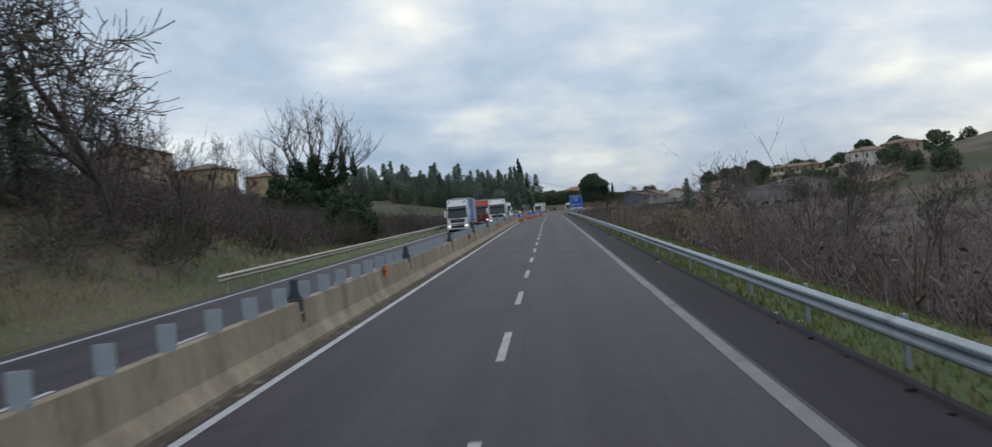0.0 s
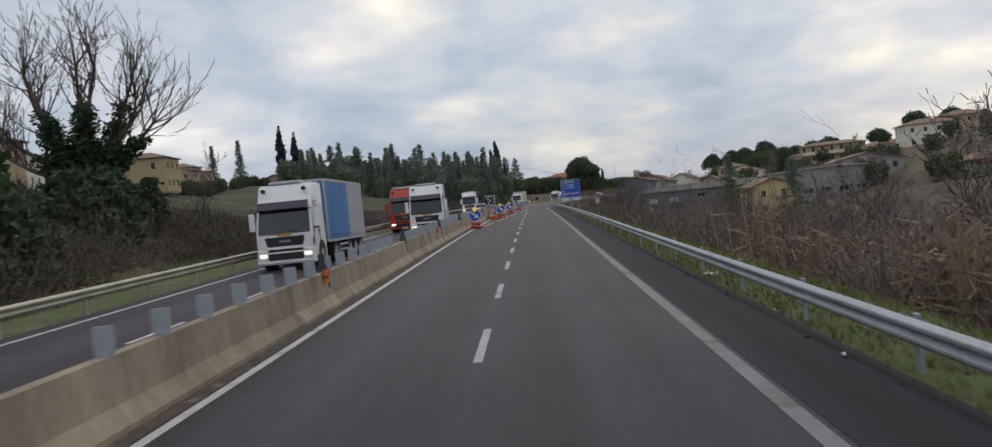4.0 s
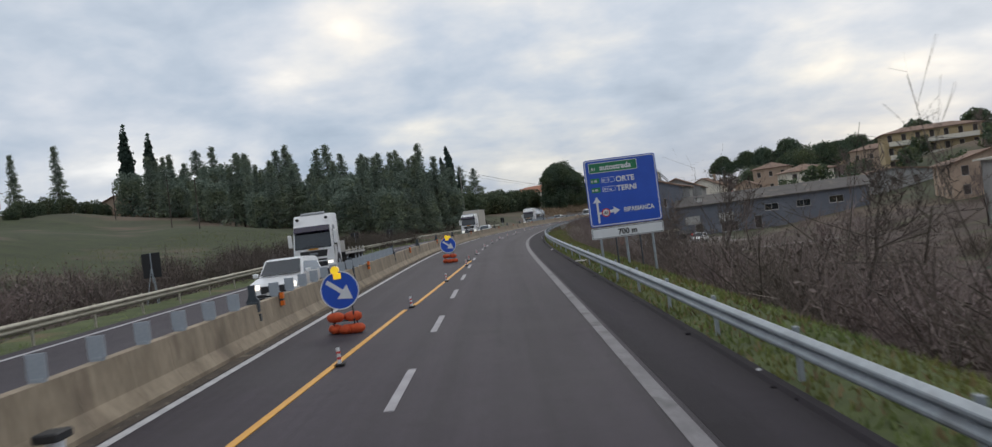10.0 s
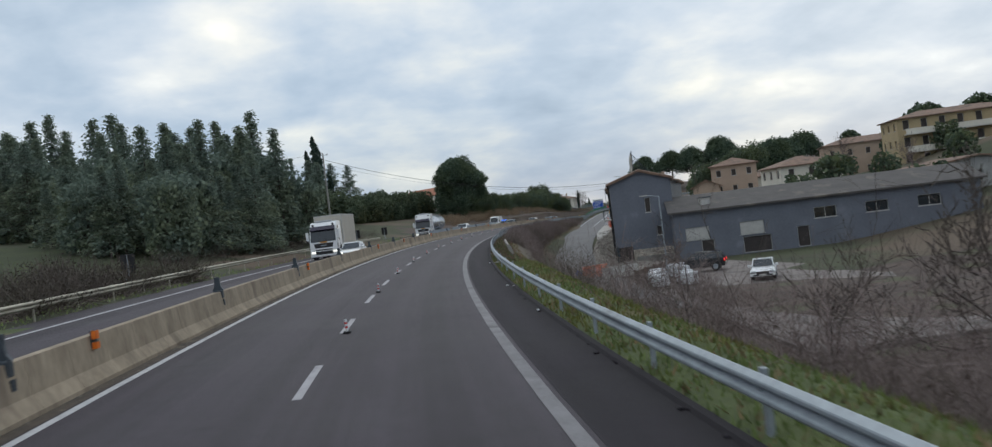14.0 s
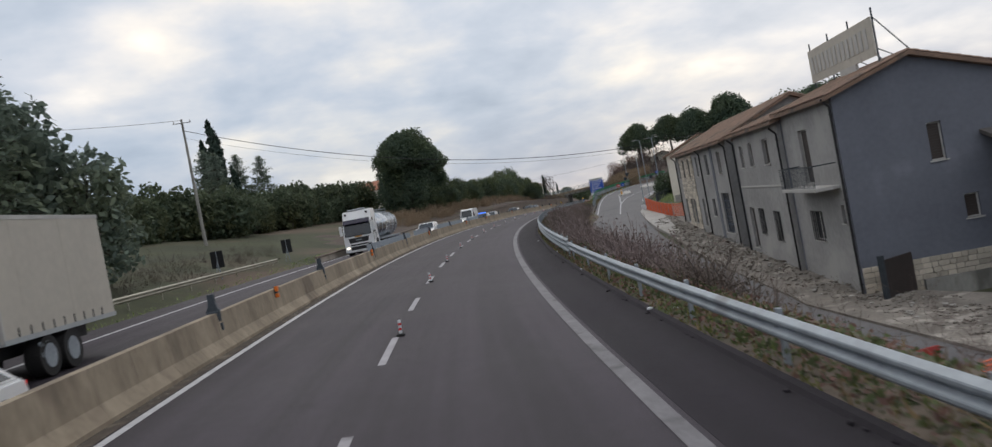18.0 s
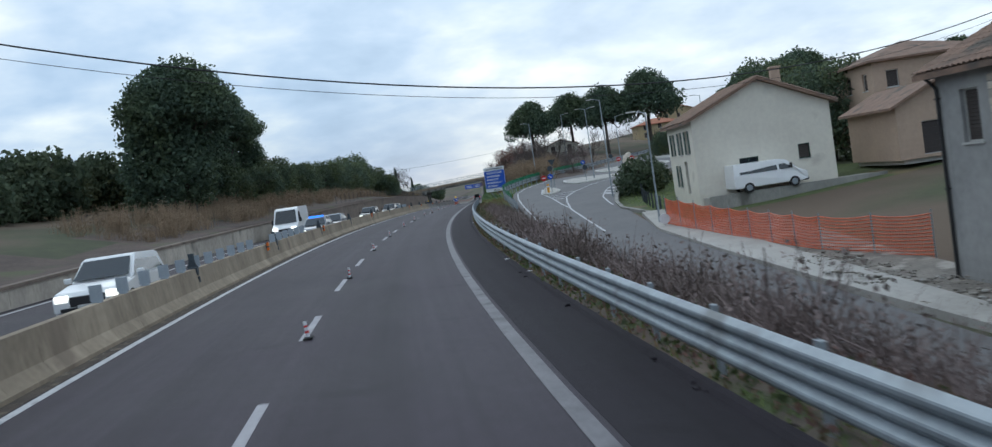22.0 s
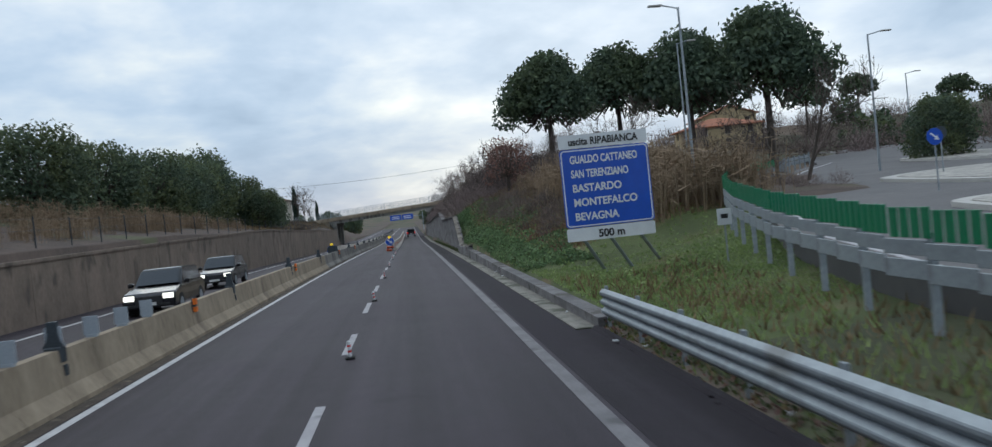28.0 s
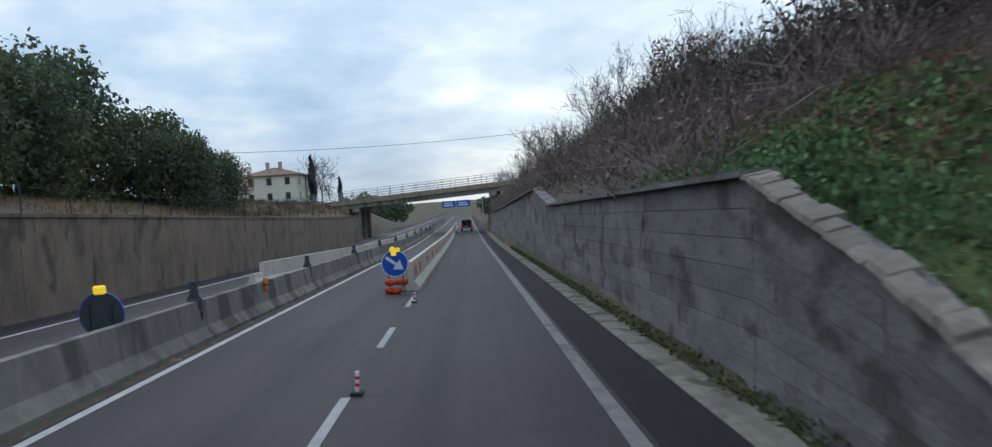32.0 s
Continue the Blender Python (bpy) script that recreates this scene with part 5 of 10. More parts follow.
for _ in range(2200):
    s, d = TR.uniform(334, 436), -TR.uniform(17, 100)
    near = np.interp(s, (334, 345, 374, 380, 392, 402, 436), (20, 18.5, 18.5, 30, 46, 70, 112))
    if -d < near or -d > 20 + (s - 336) * 1.75 or n_wood > 190:
        continue
    far_ok = TR.random() < (1.0 if -d < near + 22 else 0.35)
    if not far_ok:
        continue
    n_wood += 1
    k = TR.integers(4)
    tall = TR.uniform(0.55, 0.95) * float(np.interp(s, (334, 352, 385), (0.66, 0.80, 1.22)))
    if TR.random() < 0.3:
        set_plant("dark_pine", DARK_ROUND[k % 2], s, d, "rounded dark pine in a dense roadside wood", "tree", "conifers of the wood", tall, TR.uniform(0, 6.28))
    else:
        set_plant("conifer", CONIFERS[k], s, d, "tall dark conifer in a dense roadside wood", "tree", "conifers of the wood", tall * 0.95, TR.uniform(0, 6.28))
for s, d, h in ((389.2, -105.6, 35.8 - ground(389.2, -105.6)), (393.9, -103.2, 33.8 - ground(393.9, -103.2))):
    set_plant("cypress", CYPRESSES[0], s, d, "tall slender dark cypress beside a farmhouse", "tree", "cypresses", h / 15.0)
for s, d, h in ((495, -70, 21), (498, -72, 24), (501, -76, 20), (493, -66, 14), (560, -40, 11), (556, -44, 12), (699, -27.5, 9.5), (694, -21.5, 6.0)):
    set_plant("cypress", CYPRESSES[1], s, d, "slender dark cypress on the rise", "tree", "cypresses", h / 15.0)
for s, d, h in ((371.8, -119.4, 31.0 - ground(371.8, -119.4)), (377.2, -113.4, 32.6 - ground(377.2, -113.4))):
    set_plant("fir", CONIFERS[1], s, d, "single dark fir among the farmhouses", "tree", "firs", h / 18.0)
for s, d, h in ((486, -66, 18), (489, -70, 19), (503, -70, 17), (506, -66, 16)):
    set_plant("conifer", CONIFERS[2], s, d, "dark conifer on the rise behind the hedge", "tree", "conifers on the rise", h / 15.0)

# the great clump of umbrella pines over the opposite carriageway, ivy-clad and dense
BIG = [pine_meshes(31, 14, 5.4, 22000, 0.62, 40, 0.4, M_PINE, 0.19), pine_meshes(32, 12, 4.4, 16000, 0.7, 34, 0.35, M_PINE, 0.18), round_tree_meshes(33, 11, 4.4, 18000, 56, M_PINE, 0.19, 0.15)]
for k, s, d, size in ((0, 464.5, -20.5, 1.02), (1, 468, -21, 1.16), (2, 464, -22, 0.95), (0, 478, -24, 1.06), (2, 474, -23, 0.95), (1, 486, -24, 1.1), (0, 494, -25, 0.88), (2, 500, -25.5, 0.80)):
    set_plant("umbrella_pine", BIG[k], s, d, "huge dense umbrella pine beside the road", "tree", "umbrella pines", size, k + s)

# pines on the hill over the exit road
for i, (s, d, top, w) in enumerate(((561, 17, 18.5, 1.0), (566.5, 25.8, 19.9, 1.0), (562.3, 32.5, 19.8, 0.95), (564, 41.9, 22.3, 1.05))):
    g = ground(s, d)
    size = max(0.6, (top + 1.1 - g) / 13.0)
    set_plant("umbrella_pine", PINES[i % 3], s, d, "umbrella pine with a bare trunk on the grassy hill", "tree", "umbrella pines", size, i * 1.3)
# dark pines along the town road
for i, (s, d, h) in enumerate(((500, 43, 11.5), (506, 48, 12.5), (512, 55, 14), (520, 52, 13.5), (530, 59, 14.5), (541, 66, 15), (478, 35, 7.5), (485, 38, 9), (491, 40, 9.5), (527, 36.5, 4.6))):
    set_plant("pine_tree", OAKS[i % 3] if i in (1, 3, 9) else PINES[i % 3], s, d, "dark evergreen tree along the town road", "tree", "town road trees", h / (8.0 if i in (1, 3, 9) else 13.0), i)

set_plant("rounded_shrub", HEDGES[0], 466.5, 21.0, "large rounded evergreen shrub at the road corner", "shrub", "", 0.92, 1)
set_plant("rounded_shrub", HEDGES[1], 470.5, 23.0, "large rounded evergreen shrub at the road corner", "shrub", "", 0.7, 2)
set_plant("garden_tree", OAKS[1], 461, 37.5, "broad dark evergreen tree behind the villa", "tree", "", 1.18, 2)
for i in range(14):
    set_plant("garden_shrub", HEDGES[i % 3], 452.5 + i * 1.5, 21.6 + i * 0.45 + 1.4 * (i % 3), "dark evergreen garden shrub behind the fence", "shrub", "garden shrubs", 0.2 + 0.1 * (i * 7 % 4), i)
# holm oaks over the left wall
for i, (s, d, h) in enumerate(((592, -26, 12.5), (584, -24, 10), (600, -22, 9), (596, -18.5, 6.8), (606, -19, 6), (575, -23, 9), (565, -22, 8), (553, -21, 7.5), (541, -21, 7), (528, -20, 6.5), (518, -22, 6), (507, -20, 5.5), (497, -21, 6), (488, -20, 5), (480, -21, 4.5))):
    set_plant("holm_oak", OAKS[i % 3], s, d, "rounded dark holm oak over the retaining wall", "tree", "holm oaks", h / (8.5 if s < 560 else 9.3), i * 0.9)
# the clipped evergreen belt behind the meadow
for i in range(46):
    s, d = 402 + i * 1.75, -34 - 10 * TR.random() - max(0, (425 - (402 + i * 1.75)) * 0.3)
    set_plant("evergreen_shrub", HEDGES[i % 3], s, d, "dense grey-green evergreen shrub in a belt", "shrub", "evergreen belt", TR.uniform(1.15, 1.7), i)
for i in range(26):
    s, d = 398 + i * 4.2, -50 - 22 * TR.random()
    set_plant("olive_tree", HEDGES[i % 3], s, d, "grey-green olive tree on the slope", "tree", "olive trees", TR.uniform(1.0, 1.5), i)

# big pollarded tree wrapped in ivy
def ivy_tree(s, d, h):
    """A short thick trunk that parts into leaning limbs, clad in ivy half way up, with brooms of bare shoots."""
    rng = np.random.default_rng(44)
    segs = [(0, 0, -3.2, 0, 0, h * 0.15, 1.0, 0.8)]
    ivy_c, ivy_r = [(0, 0, h * 0.07), (1.3, 0.3, h * 0.13), (-1.3, -0.4, h * 0.14)], [(1.7, 1.7, h * 0.12), (1.3, 1.3, 1.6), (1.3, 1.3, 1.6)]
    for lean, depth, length, climb in ((-54, 0.1, 0.50, 0.35), (-34, 0.5, 0.56, 0.62), (-17, -0.5, 0.62, 0.60), (-4, 0.3, 0.66, 0.70), (11, -0.3, 0.62, 0.66), (24, 0.5, 0.58, 0.78), (40, -0.2, 0.44, 0.50), (60, 0.2, 0.42, 0.72), (-70, -0.3, 0.34, 0.2)):
        a = radians(lean)
        e = np.array([math.sin(a), depth * 0.5, math.cos(a)])
        e /= np.linalg.norm(e)
        p, r, n = np.array([math.sin(a) * 0.5, 0.0, h * 0.12]), 0.42, 7
        for k in range(n):
            q = p + e * h * length / n
            segs.append((*p, *q, r, r * 0.84))
            if k / n < climb:
                for f in (0.0, 0.5):
                    ivy_c.append(tuple(p + (q - p) * f + rng.normal(size=3) * 0.15))
                    w = 1.05 - 0.75 * (k + f) / n
                    ivy_r.append((w, w, w * 1.25))
            if k >= 3:
                for _ in range(2 if k < n - 1 else 5):
                    g = e * 0.5 + rng.normal(size=3) * 0.42 + [0, 0, 0.55]
                    grow(rng, segs, q, g / np.linalg.norm(g), h * rng.uniform(0.16, 0.26), 0.085, 2, 0.36, 0.22, (1, 2), 0.10)
            p, r = q, r * 0.84
            e = e + [0, 0, 0.08] + rng.normal(size=3) * 0.05
            e /= np.linalg.norm(e)
    segs = np.array(segs)
    segs[:, 6:] = np.maximum(segs[:, 6:], 0.026)
    tv, tf = limbs(segs)
    scale = h / max(tv[:, 2].max(), 1)
    tv[:, 2] *= scale
    m = Matrix.Translation(at_ground(s, d, 1.9))
    t = thing("ivy_clad_tree", m, "big bare pollarded tree with ivy-clad trunk and limbs", "tree")
    part_me("trunk", fast_mesh("trunk", tv, tf, M_TWIG_D), t)
    va, fa = leaves(rng, ivy_c[:3], ivy_r[:3], 5000, 0.2, shell=0.35)
    vb, fb = leaves(rng, ivy_c[3:], [(x * 1.2 + 0.2, y * 1.2 + 0.2, z * 1.2) for x, y, z in ivy_r[3:]], 20000, 0.2, shell=0.3)
    v, f = np.concatenate([va, vb]), np.concatenate([fa, fb + len(va)])
    v[:, 2] *= scale
    part_me("ivy", fast_mesh("ivy", v, f, M_IVY), t, "dark green ivy")


ivy_tree(186, -35, 18.5)
IVY_BUSH = [round_tree_meshes(s, 4, 2.2, 2000, 18, M_IVY, 0.22, 0.05) for s in (34, 35)]
for i, (s, d, k) in enumerate(((150, -21, 1.3), (143, -18.5, 0.9), (158, -24, 1.1), (172, -27, 1.2), (178, -31, 1.4), (183, -32, 1.3), (190, -33, 1.2), (166, -33, 1.5))):
    set_plant("ivy_thicket", IVY_BUSH[i % 2], s, d, "dark ivy-clad thicket on the overgrown hillside", "shrub", "ivy thickets", k, i)

# bare trees on the left hillside and between the fields
spots = [(s, -TR.uniform(17, 62)) for s in np.linspace(66, 172, 78)] + [(TR.uniform(172, 212), -TR.uniform(24, 44)) for _ in range(7)]
for i, (s, d) in enumerate(spots):
    if s > 112 and abs((d - 1) - (s - 85) * (-36 / 101)) < 8.5:
        continue
    t = thing("bare_tree", Matrix.Translation(at_ground(s, d, -0.2)) @ Matrix.Rotation(TR.uniform(0, 6.28), 4, "Z") @ Matrix.Scale(TR.uniform(0.65, 1.2), 4), "leafless tree on the overgrown hillside", "tree", "bare hillside trees")
    bare_parts(BARES[i % 4], t)
# the large one that leans into the view at the start
t = thing("bare_tree", Matrix.Translation(at_ground(102, -22.5, -0.2)) @ Matrix.Scale(2.1, 4), "tall spreading leafless tree near the road", "tree")
bare_parts(bare_tree_mesh(61, 9, 4, 0.15, 0.85, 0.06, (1, 4)), t)
set_plant("fir", CONIFERS[0], 99, -25.5, "dark ragged fir on the hillside", "tree", "firs", 0.48, 1.0)

def bush_arrays(seed, h=1.6, R=1.3, twigs=100, dead=150):
    """A dense mound of crossing twigs with some withered leaves."""
    rng = np.random.default_rng(seed)
    u = rng.normal(size=(twigs, 3))
    u /= np.linalg.norm(u, axis=1)[:, None]
    u[:, 2] = np.abs(u[:, 2])
    r = rng.random((twigs, 1)) ** 0.5
    a = u * r * [R, R, h] * 0.75
    d = u * [0.7, 0.7, 1.0] + rng.normal(size=(twigs, 3)) * 0.5 + [0, 0, 0.35]
    d /= np.linalg.norm(d, axis=1)[:, None]
    b = a + d * rng.uniform(0.45, 0.95, (twigs, 1))
    w = rng.uniform(0.009, 0.02, (twigs, 1))
    v1, f1 = ribbons(np.concatenate([a, b, w, w * 0.4], 1), seed)
    v2, f2 = leaves(rng, [(0, 0, h * 0.35)], [(R, R, h * 0.75)], dead, 0.05, shell=0.35)
    v2[:, 2] = np.maximum(v2[:, 2], -0.1)
    return np.concatenate([v1, v2]), np.concatenate([f1, f2 + len(v1)])


def reed_arrays(seed, h=2.6):
    """A stand of upright dry stems with drooping blades."""
    rng = np.random.default_rng(seed)
    segs = []
    for _ in range(46):
        p = np.array([*(rng.normal(size=2) * 0.55), -0.1])
        d = np.array([*(rng.normal(size=2) * 0.10), 1.0])
        q = p + d * h * rng.uniform(0.55, 1.0)
        segs.append((*p, *q, 0.022, 0.010))
        for _ in range(3):
            x = p + (q - p) * rng.uniform(0.3, 1.0)
            segs.append((*x, *(x + np.array([*(rng.normal(size=2) * 0.3), rng.uniform(-0.15, 0.35)])), 0.026, 0.006))
    return ribbons(segs, seed)


# thickets of bare scrub: stuff
SHRUBS = [shrub_arrays(s, 3.2) for s in (71, 72, 73, 74, 75)]
BUSHES = [bush_arrays(s) for s in (81, 82, 83, 84)]
TALL = [shrub_arrays(s, 9.5, 10, 2.0, 0.034) for s in (76, 77, 78)]
REEDS = [reed_arrays(s) for s in (91, 92, 93)]


def thicket(name, count, s0, s1, dfun, size, material, label, clear=None, sets=None):
    places = []
    tries = 0
    while len(places) < count and tries < count * 6:
        tries += 1
        s = TR.uniform(s0, s1)
        d = dfun(s)
        if clear and clear(s, d):
            continue
        places.append((at_ground(s, d, -0.1), TR.uniform(*size), TR.uniform(0, 6.28)))
    return scatter(name, sets or SHRUBS, places, material, label, "scrub")


thicket("scrub_right", 460, 62, 190, lambda s: 9.6 + 26 * TR.random() ** 1.5, (0.9, 1.7), M_TWIG, "tangled bare purple-brown scrub below the road")
thicket("bushes_right", 340, 62, 276, lambda s: (11.0 if 188 < s < 268 else 9.0) + 14 * TR.random() ** 1.3, (0.9, 1.9), M_TWIG, "dense brown bushes below the road", sets=BUSHES)
thicket("scrub_right_low", 330, 186, 300, lambda s: (10.2 if s < 268 else 8.0) + 24 * TR.random() ** 1.4, (0.75, 1.45), M_TWIG, "tangled bare purple-brown scrub below the road")
thicket("scrub_right_tall", 80, 96, 300, lambda s: 11 + 9 * TR.random(), (0.55, 0.95), M_TWIG_D, "tall bare saplings among the scrub", sets=TALL)
thicket("scrub_far_right", 300, 90, 330, lambda s: 34 + 60 * TR.random(), (0.7, 1.5), M_TWIG, "bare grey-brown woodland on the far slope", sets=BUSHES)
thicket("scrub_bend", 330, 258, 350, lambda s: 7.6 + 13 * TR.random() ** 1.3, (0.45, 1.05), M_TWIG, "bare scrub on the embankment of the bend")
thicket("scrub_ramp", 620, 344, 466, lambda s: 6.5 + 2.5 * TR.random(), (0.4, 0.72), M_TWIG, "low bare brush between the two roads", sets=BUSHES)
thicket("scrub_ramp_slope", 240, 344, 425, lambda s: 6.2 + 2.2 * TR.random(), (0.6, 1.05), M_TWIG, "purple-brown brush on the slope below the guard rail", sets=BUSHES)
thicket("hillside_bushes", 540, 62, 200, lambda s: -17 - 36 * TR.random() ** 1.2, (0.8, 1.9), M_TWIG_D, "dense brown bushes on the overgrown hillside", sets=BUSHES)
thicket("scrub_hillside", 360, 62, 190, lambda s: -16.5 - 48 * TR.random() ** 1.1, (0.7, 1.7), M_TWIG, "bare brown undergrowth on the hillside")
thicket("scrub_field_edge", 620, 165, 325, lambda s: -13.9 - (27 if s < 262 else 8) * TR.random() ** 1.2, (0.6, 1.35), M_TWIG_D, "bare grey-brown bushes along the field", sets=BUSHES)
thicket("scrub_meadow", 300, 188, 264, lambda s: -17 - 32 * TR.random(), (0.7, 1.5), M_TWIG, "brown scrub over the lower meadow", sets=BUSHES)
thicket("scrub_wood_edge", 130, 318, 400, lambda s: -16.9 - 5 * TR.random(), (0.3, 0.8), M_TWIG_D, "dark undergrowth at the edge of the wood")
thicket("scrub_cutting_high", 720, 546, 690, lambda s: 5.9 + 20 * TR.random() ** 1.1, (0.6, 1.3), M_TWIG, "dense brown scrub above the retaining wall", sets=BUSHES)
thicket("scrub_cutting_mid", 520, 511, 556, lambda s: 7.4 + 14 * TR.random() ** 1.3, (0.3, 0.68), M_TWIG, "dense brown scrub on the upper bank", sets=BUSHES)
thicket("scrub_cutting_tall", 130, 556, 690, lambda s: 7 + 16 * TR.random(), (0.8, 1.5), M_TWIG, "taller bare shrubs above the retaining wall")
thicket("scrub_cutting_sky", 90, 549, 585, lambda s: 10.0 + 6 * TR.random(), (1.2, 1.9), M_TWIG_D, "tall dark bare bushes on the cutting's edge", sets=BUSHES)
thicket("scrub_left_bank", 230, 588, 664, lambda s: -14.2 - (2.6 if s > 636 else 0) - 14 * TR.random() ** 1.2, (0.25, 0.6), M_TWIG_D, "dry brown brush on the bank over the far wall", sets=BUSHES)
thicket("reeds_exit_crest", 60, 518, 545, lambda s: 10.5 + 8 * TR.random(), (0.6, 1.05), M_REED, "tall dry reeds on the bank's crest", sets=REEDS)
thicket("scrub_cutting", 150, 514, 560, lambda s: 9 + 14 * TR.random(), (0.2, 0.45), M_TWIG, "bare brown scrub on the cutting's slope")
thicket("reeds_cutting", 55, 507, 523, lambda s: 10.5 + 5 * TR.random(), (0.75, 1.15), M_REED, "tall dry reeds behind the direction sign", sets=REEDS)
thicket("reeds_right", 60, 112, 152, lambda s: 9.5 + 5 * TR.random(), (1.1, 1.6), M_REED, "tall pale dry reeds in the scrub", sets=REEDS)
thicket("scrub_exit_hill", 170, 545, 660, lambda s: 46 + 70 * TR.random(), (1.6, 3.0), M_TWIG, "bare brown woodland behind the junction", sets=BUSHES)
thicket("reeds_left", 330, 440, 560, lambda s: -14.5 - 8 * TR.random(), (0.4, 0.75), M_REED, "tawny dry reeds behind the low wall", sets=REEDS)
for i in range(46):
    s, d = 515 + i * 3.7, (12 if i < 9 else 8) + 12 * TR.random()
    t = thing("bare_tree", Matrix.Translation(at_ground(s, d, -0.2)) @ Matrix.Rotation(i, 4, "Z") @ Matrix.Scale(TR.uniform(0.45, 0.8), 4), "leafless tree on the cutting's slope", "tree", "bare cutting trees")
    bare_parts((BARES + BARES_T)[i % 7], t)
for i, (s, d, k) in enumerate(((691, -24.4, 1.2), (696, -27.0, 1.05), (688, -22.5, 0.8), (668, -37, 0.8), (520, -26, 0.7), (512, -28, 0.6), (447, -40, 0.6), (188, 13, 0.45), (236, 12, 0.7), (262, 12, 0.55), (224, 17, 0.5), (300, 26, 0.7), (283, 15, 0.85), (276, 14, 0.75), (290, 18, 0.85), (272, 17, 0.95), (268, 13.5, 0.65), (296, 15, 0.6), (306, 13, 0.55), (249, 16, 0.8), (213, 16, 0.5), (202, 14, 0.45), (178, 14, 0.5), (165, 13, 0.6), (156, 14, 0.75), (150, 12.5, 0.6), (545, -70, 0.8), (556, -60, 0.8), (570, -56, 0.7))):
    t = thing("bare_tree", Matrix.Translation(at_ground(s, d, -0.2)) @ Matrix.Rotation(i, 4, "Z") @ Matrix.Scale(k, 4), "leafless tree beside the road", "tree", "bare trees")
    bare_parts((BARES + BARES_T)[i % 7], t)
for i in range(30):
    s, d = 118 + 3.6 * i + TR.uniform(-2, 2), TR.uniform(15, 33)
    t = thing("bare_tree", Matrix.Translation(at_ground(s, d, -0.2)) @ Matrix.Rotation(i * 1.7, 4, "Z") @ Matrix.Scale(TR.uniform(0.85, 1.3) * (1.0 if s < 160 else 0.5), 4), "tall leafless tree in the hollow below the road", "tree", "bare hollow trees")
    bare_parts((BARES + BARES_T)[i % 7], t)
set_plant("dark_cedar", CONIFERS[2], 214, 30, "broad dark cedar among bare trees below the road", "tree", "", 0.58, 1)
set_plant("cedar", CONIFERS[0], 258.5, 33.5, "tall dark cedar among the scrub", "tree", "", 0.72, 2)
for i in range(30):
    s, d = TR.uniform(560, 760), -TR.uniform(60, 150)
    set_plant("far_tree", FAR_ROUND[i % 2], s, d, "far rounded evergreen tree on the slope", "tree", "far trees", TR.uniform(0.7, 1.2), i)
for i in range(36):
    s, d = TR.uniform(255, 430), TR.uniform(44, 105)
    if i % 3:
        set_plant("far_tree", FAR_ROUND[i % 2], s, d, "dark evergreen tree among the hillside houses", "tree", "hillside trees", TR.uniform(0.45, 0.8), i)
    else:
        t = thing("bare_tree", Matrix.Translation(at_ground(s, d, -0.2)) @ Matrix.Rotation(i, 4, "Z") @ Matrix.Scale(TR.uniform(0.6, 0.95), 4), "leafless tree among the hillside houses", "tree", "bare trees")
        bare_parts(BARES_T[i % 3], t)
for i in range(40):
    s, d = TR.uniform(900, 1180), TR.uniform(-190, 60)
    if -16 < d < 10:
        continue
    set_plant("far_tree", FAR_ROUND[i % 2], s, d, "dark evergreen tree on the far hillside", "tree", "far trees", TR.uniform(0.6, 1.0), i)
for i in range(34):
    s, d = TR.uniform(735, 900), (-TR.uniform(17, 60) if i % 2 else TR.uniform(10, 60))
    set_plant("far_tree", FAR_ROUND[i % 2], s, d, "far rounded evergreen tree beyond the bridge", "tree", "far trees", TR.uniform(0.6, 1.0), i)
for i in range(22):
    s = 300 + i * 5.2
    set_plant("garden_hedge", HEDGES[i % 3], s, -78 - (s - 300) * 0.34 - 4 * TR.random(), "dark clipped garden hedge above the field", "hedge", "garden hedges", TR.uniform(0.6, 1.0), i)
for i in range(60):
    s, d = TR.uniform(420, 660), TR.uniform(64, 170)
    set_plant("far_tree", (FAR_ROUND + FAR_PINE)[i % 3], s, d, "dark evergreen tree among the hillside houses", "tree", "hillside trees", TR.uniform(0.5, 0.9), i)

RUSSET = [round_tree_meshes(s, 8, 3.4, 2200, 26, M_DEAD, 0.16, 0.25) for s in (36, 37)]
for i, (s, d, k) in enumerate(((545.5, 10.2, 0.62), (676, -36, 0.9), (581, 14, 0.6))):
    set_plant("russet_oak", RUSSET[i % 2], s, d, "young oak with dead russet leaves on the slope", "tree", "russet oaks", k, i)
# grass blades along the verges: stuff
def blades(name, count, places, hmin, hmax, material, label):
    rng = np.random.default_rng(count)
    p = np.array([places(rng) for _ in range(count)])
    a = rng.uniform(0, 6.28, count)
    h = rng.uniform(hmin, hmax, count)
    w = np.stack([np.cos(a), np.sin(a), 0 * a], 1) * 0.03
    lean = np.stack([rng.normal(size=count) * 0.35, rng.normal(size=count) * 0.35, np.ones(count)], 1) * h[:, None]
    v = np.stack([p - w, p + w, p + lean], 1).reshape(-1, 3)
    ob = new(name, fast_mesh(name, v, np.arange(3 * count).reshape(-1, 3), material))
    return tagged(ob, label, "grass", kind="stuff")


def verge_place(s0, s1, d0, d1):
    def f(rng):
        s, d = rng.uniform(s0, s1), rng.uniform(d0, d1)
        return at_ground(s, d, -0.02)
    return f


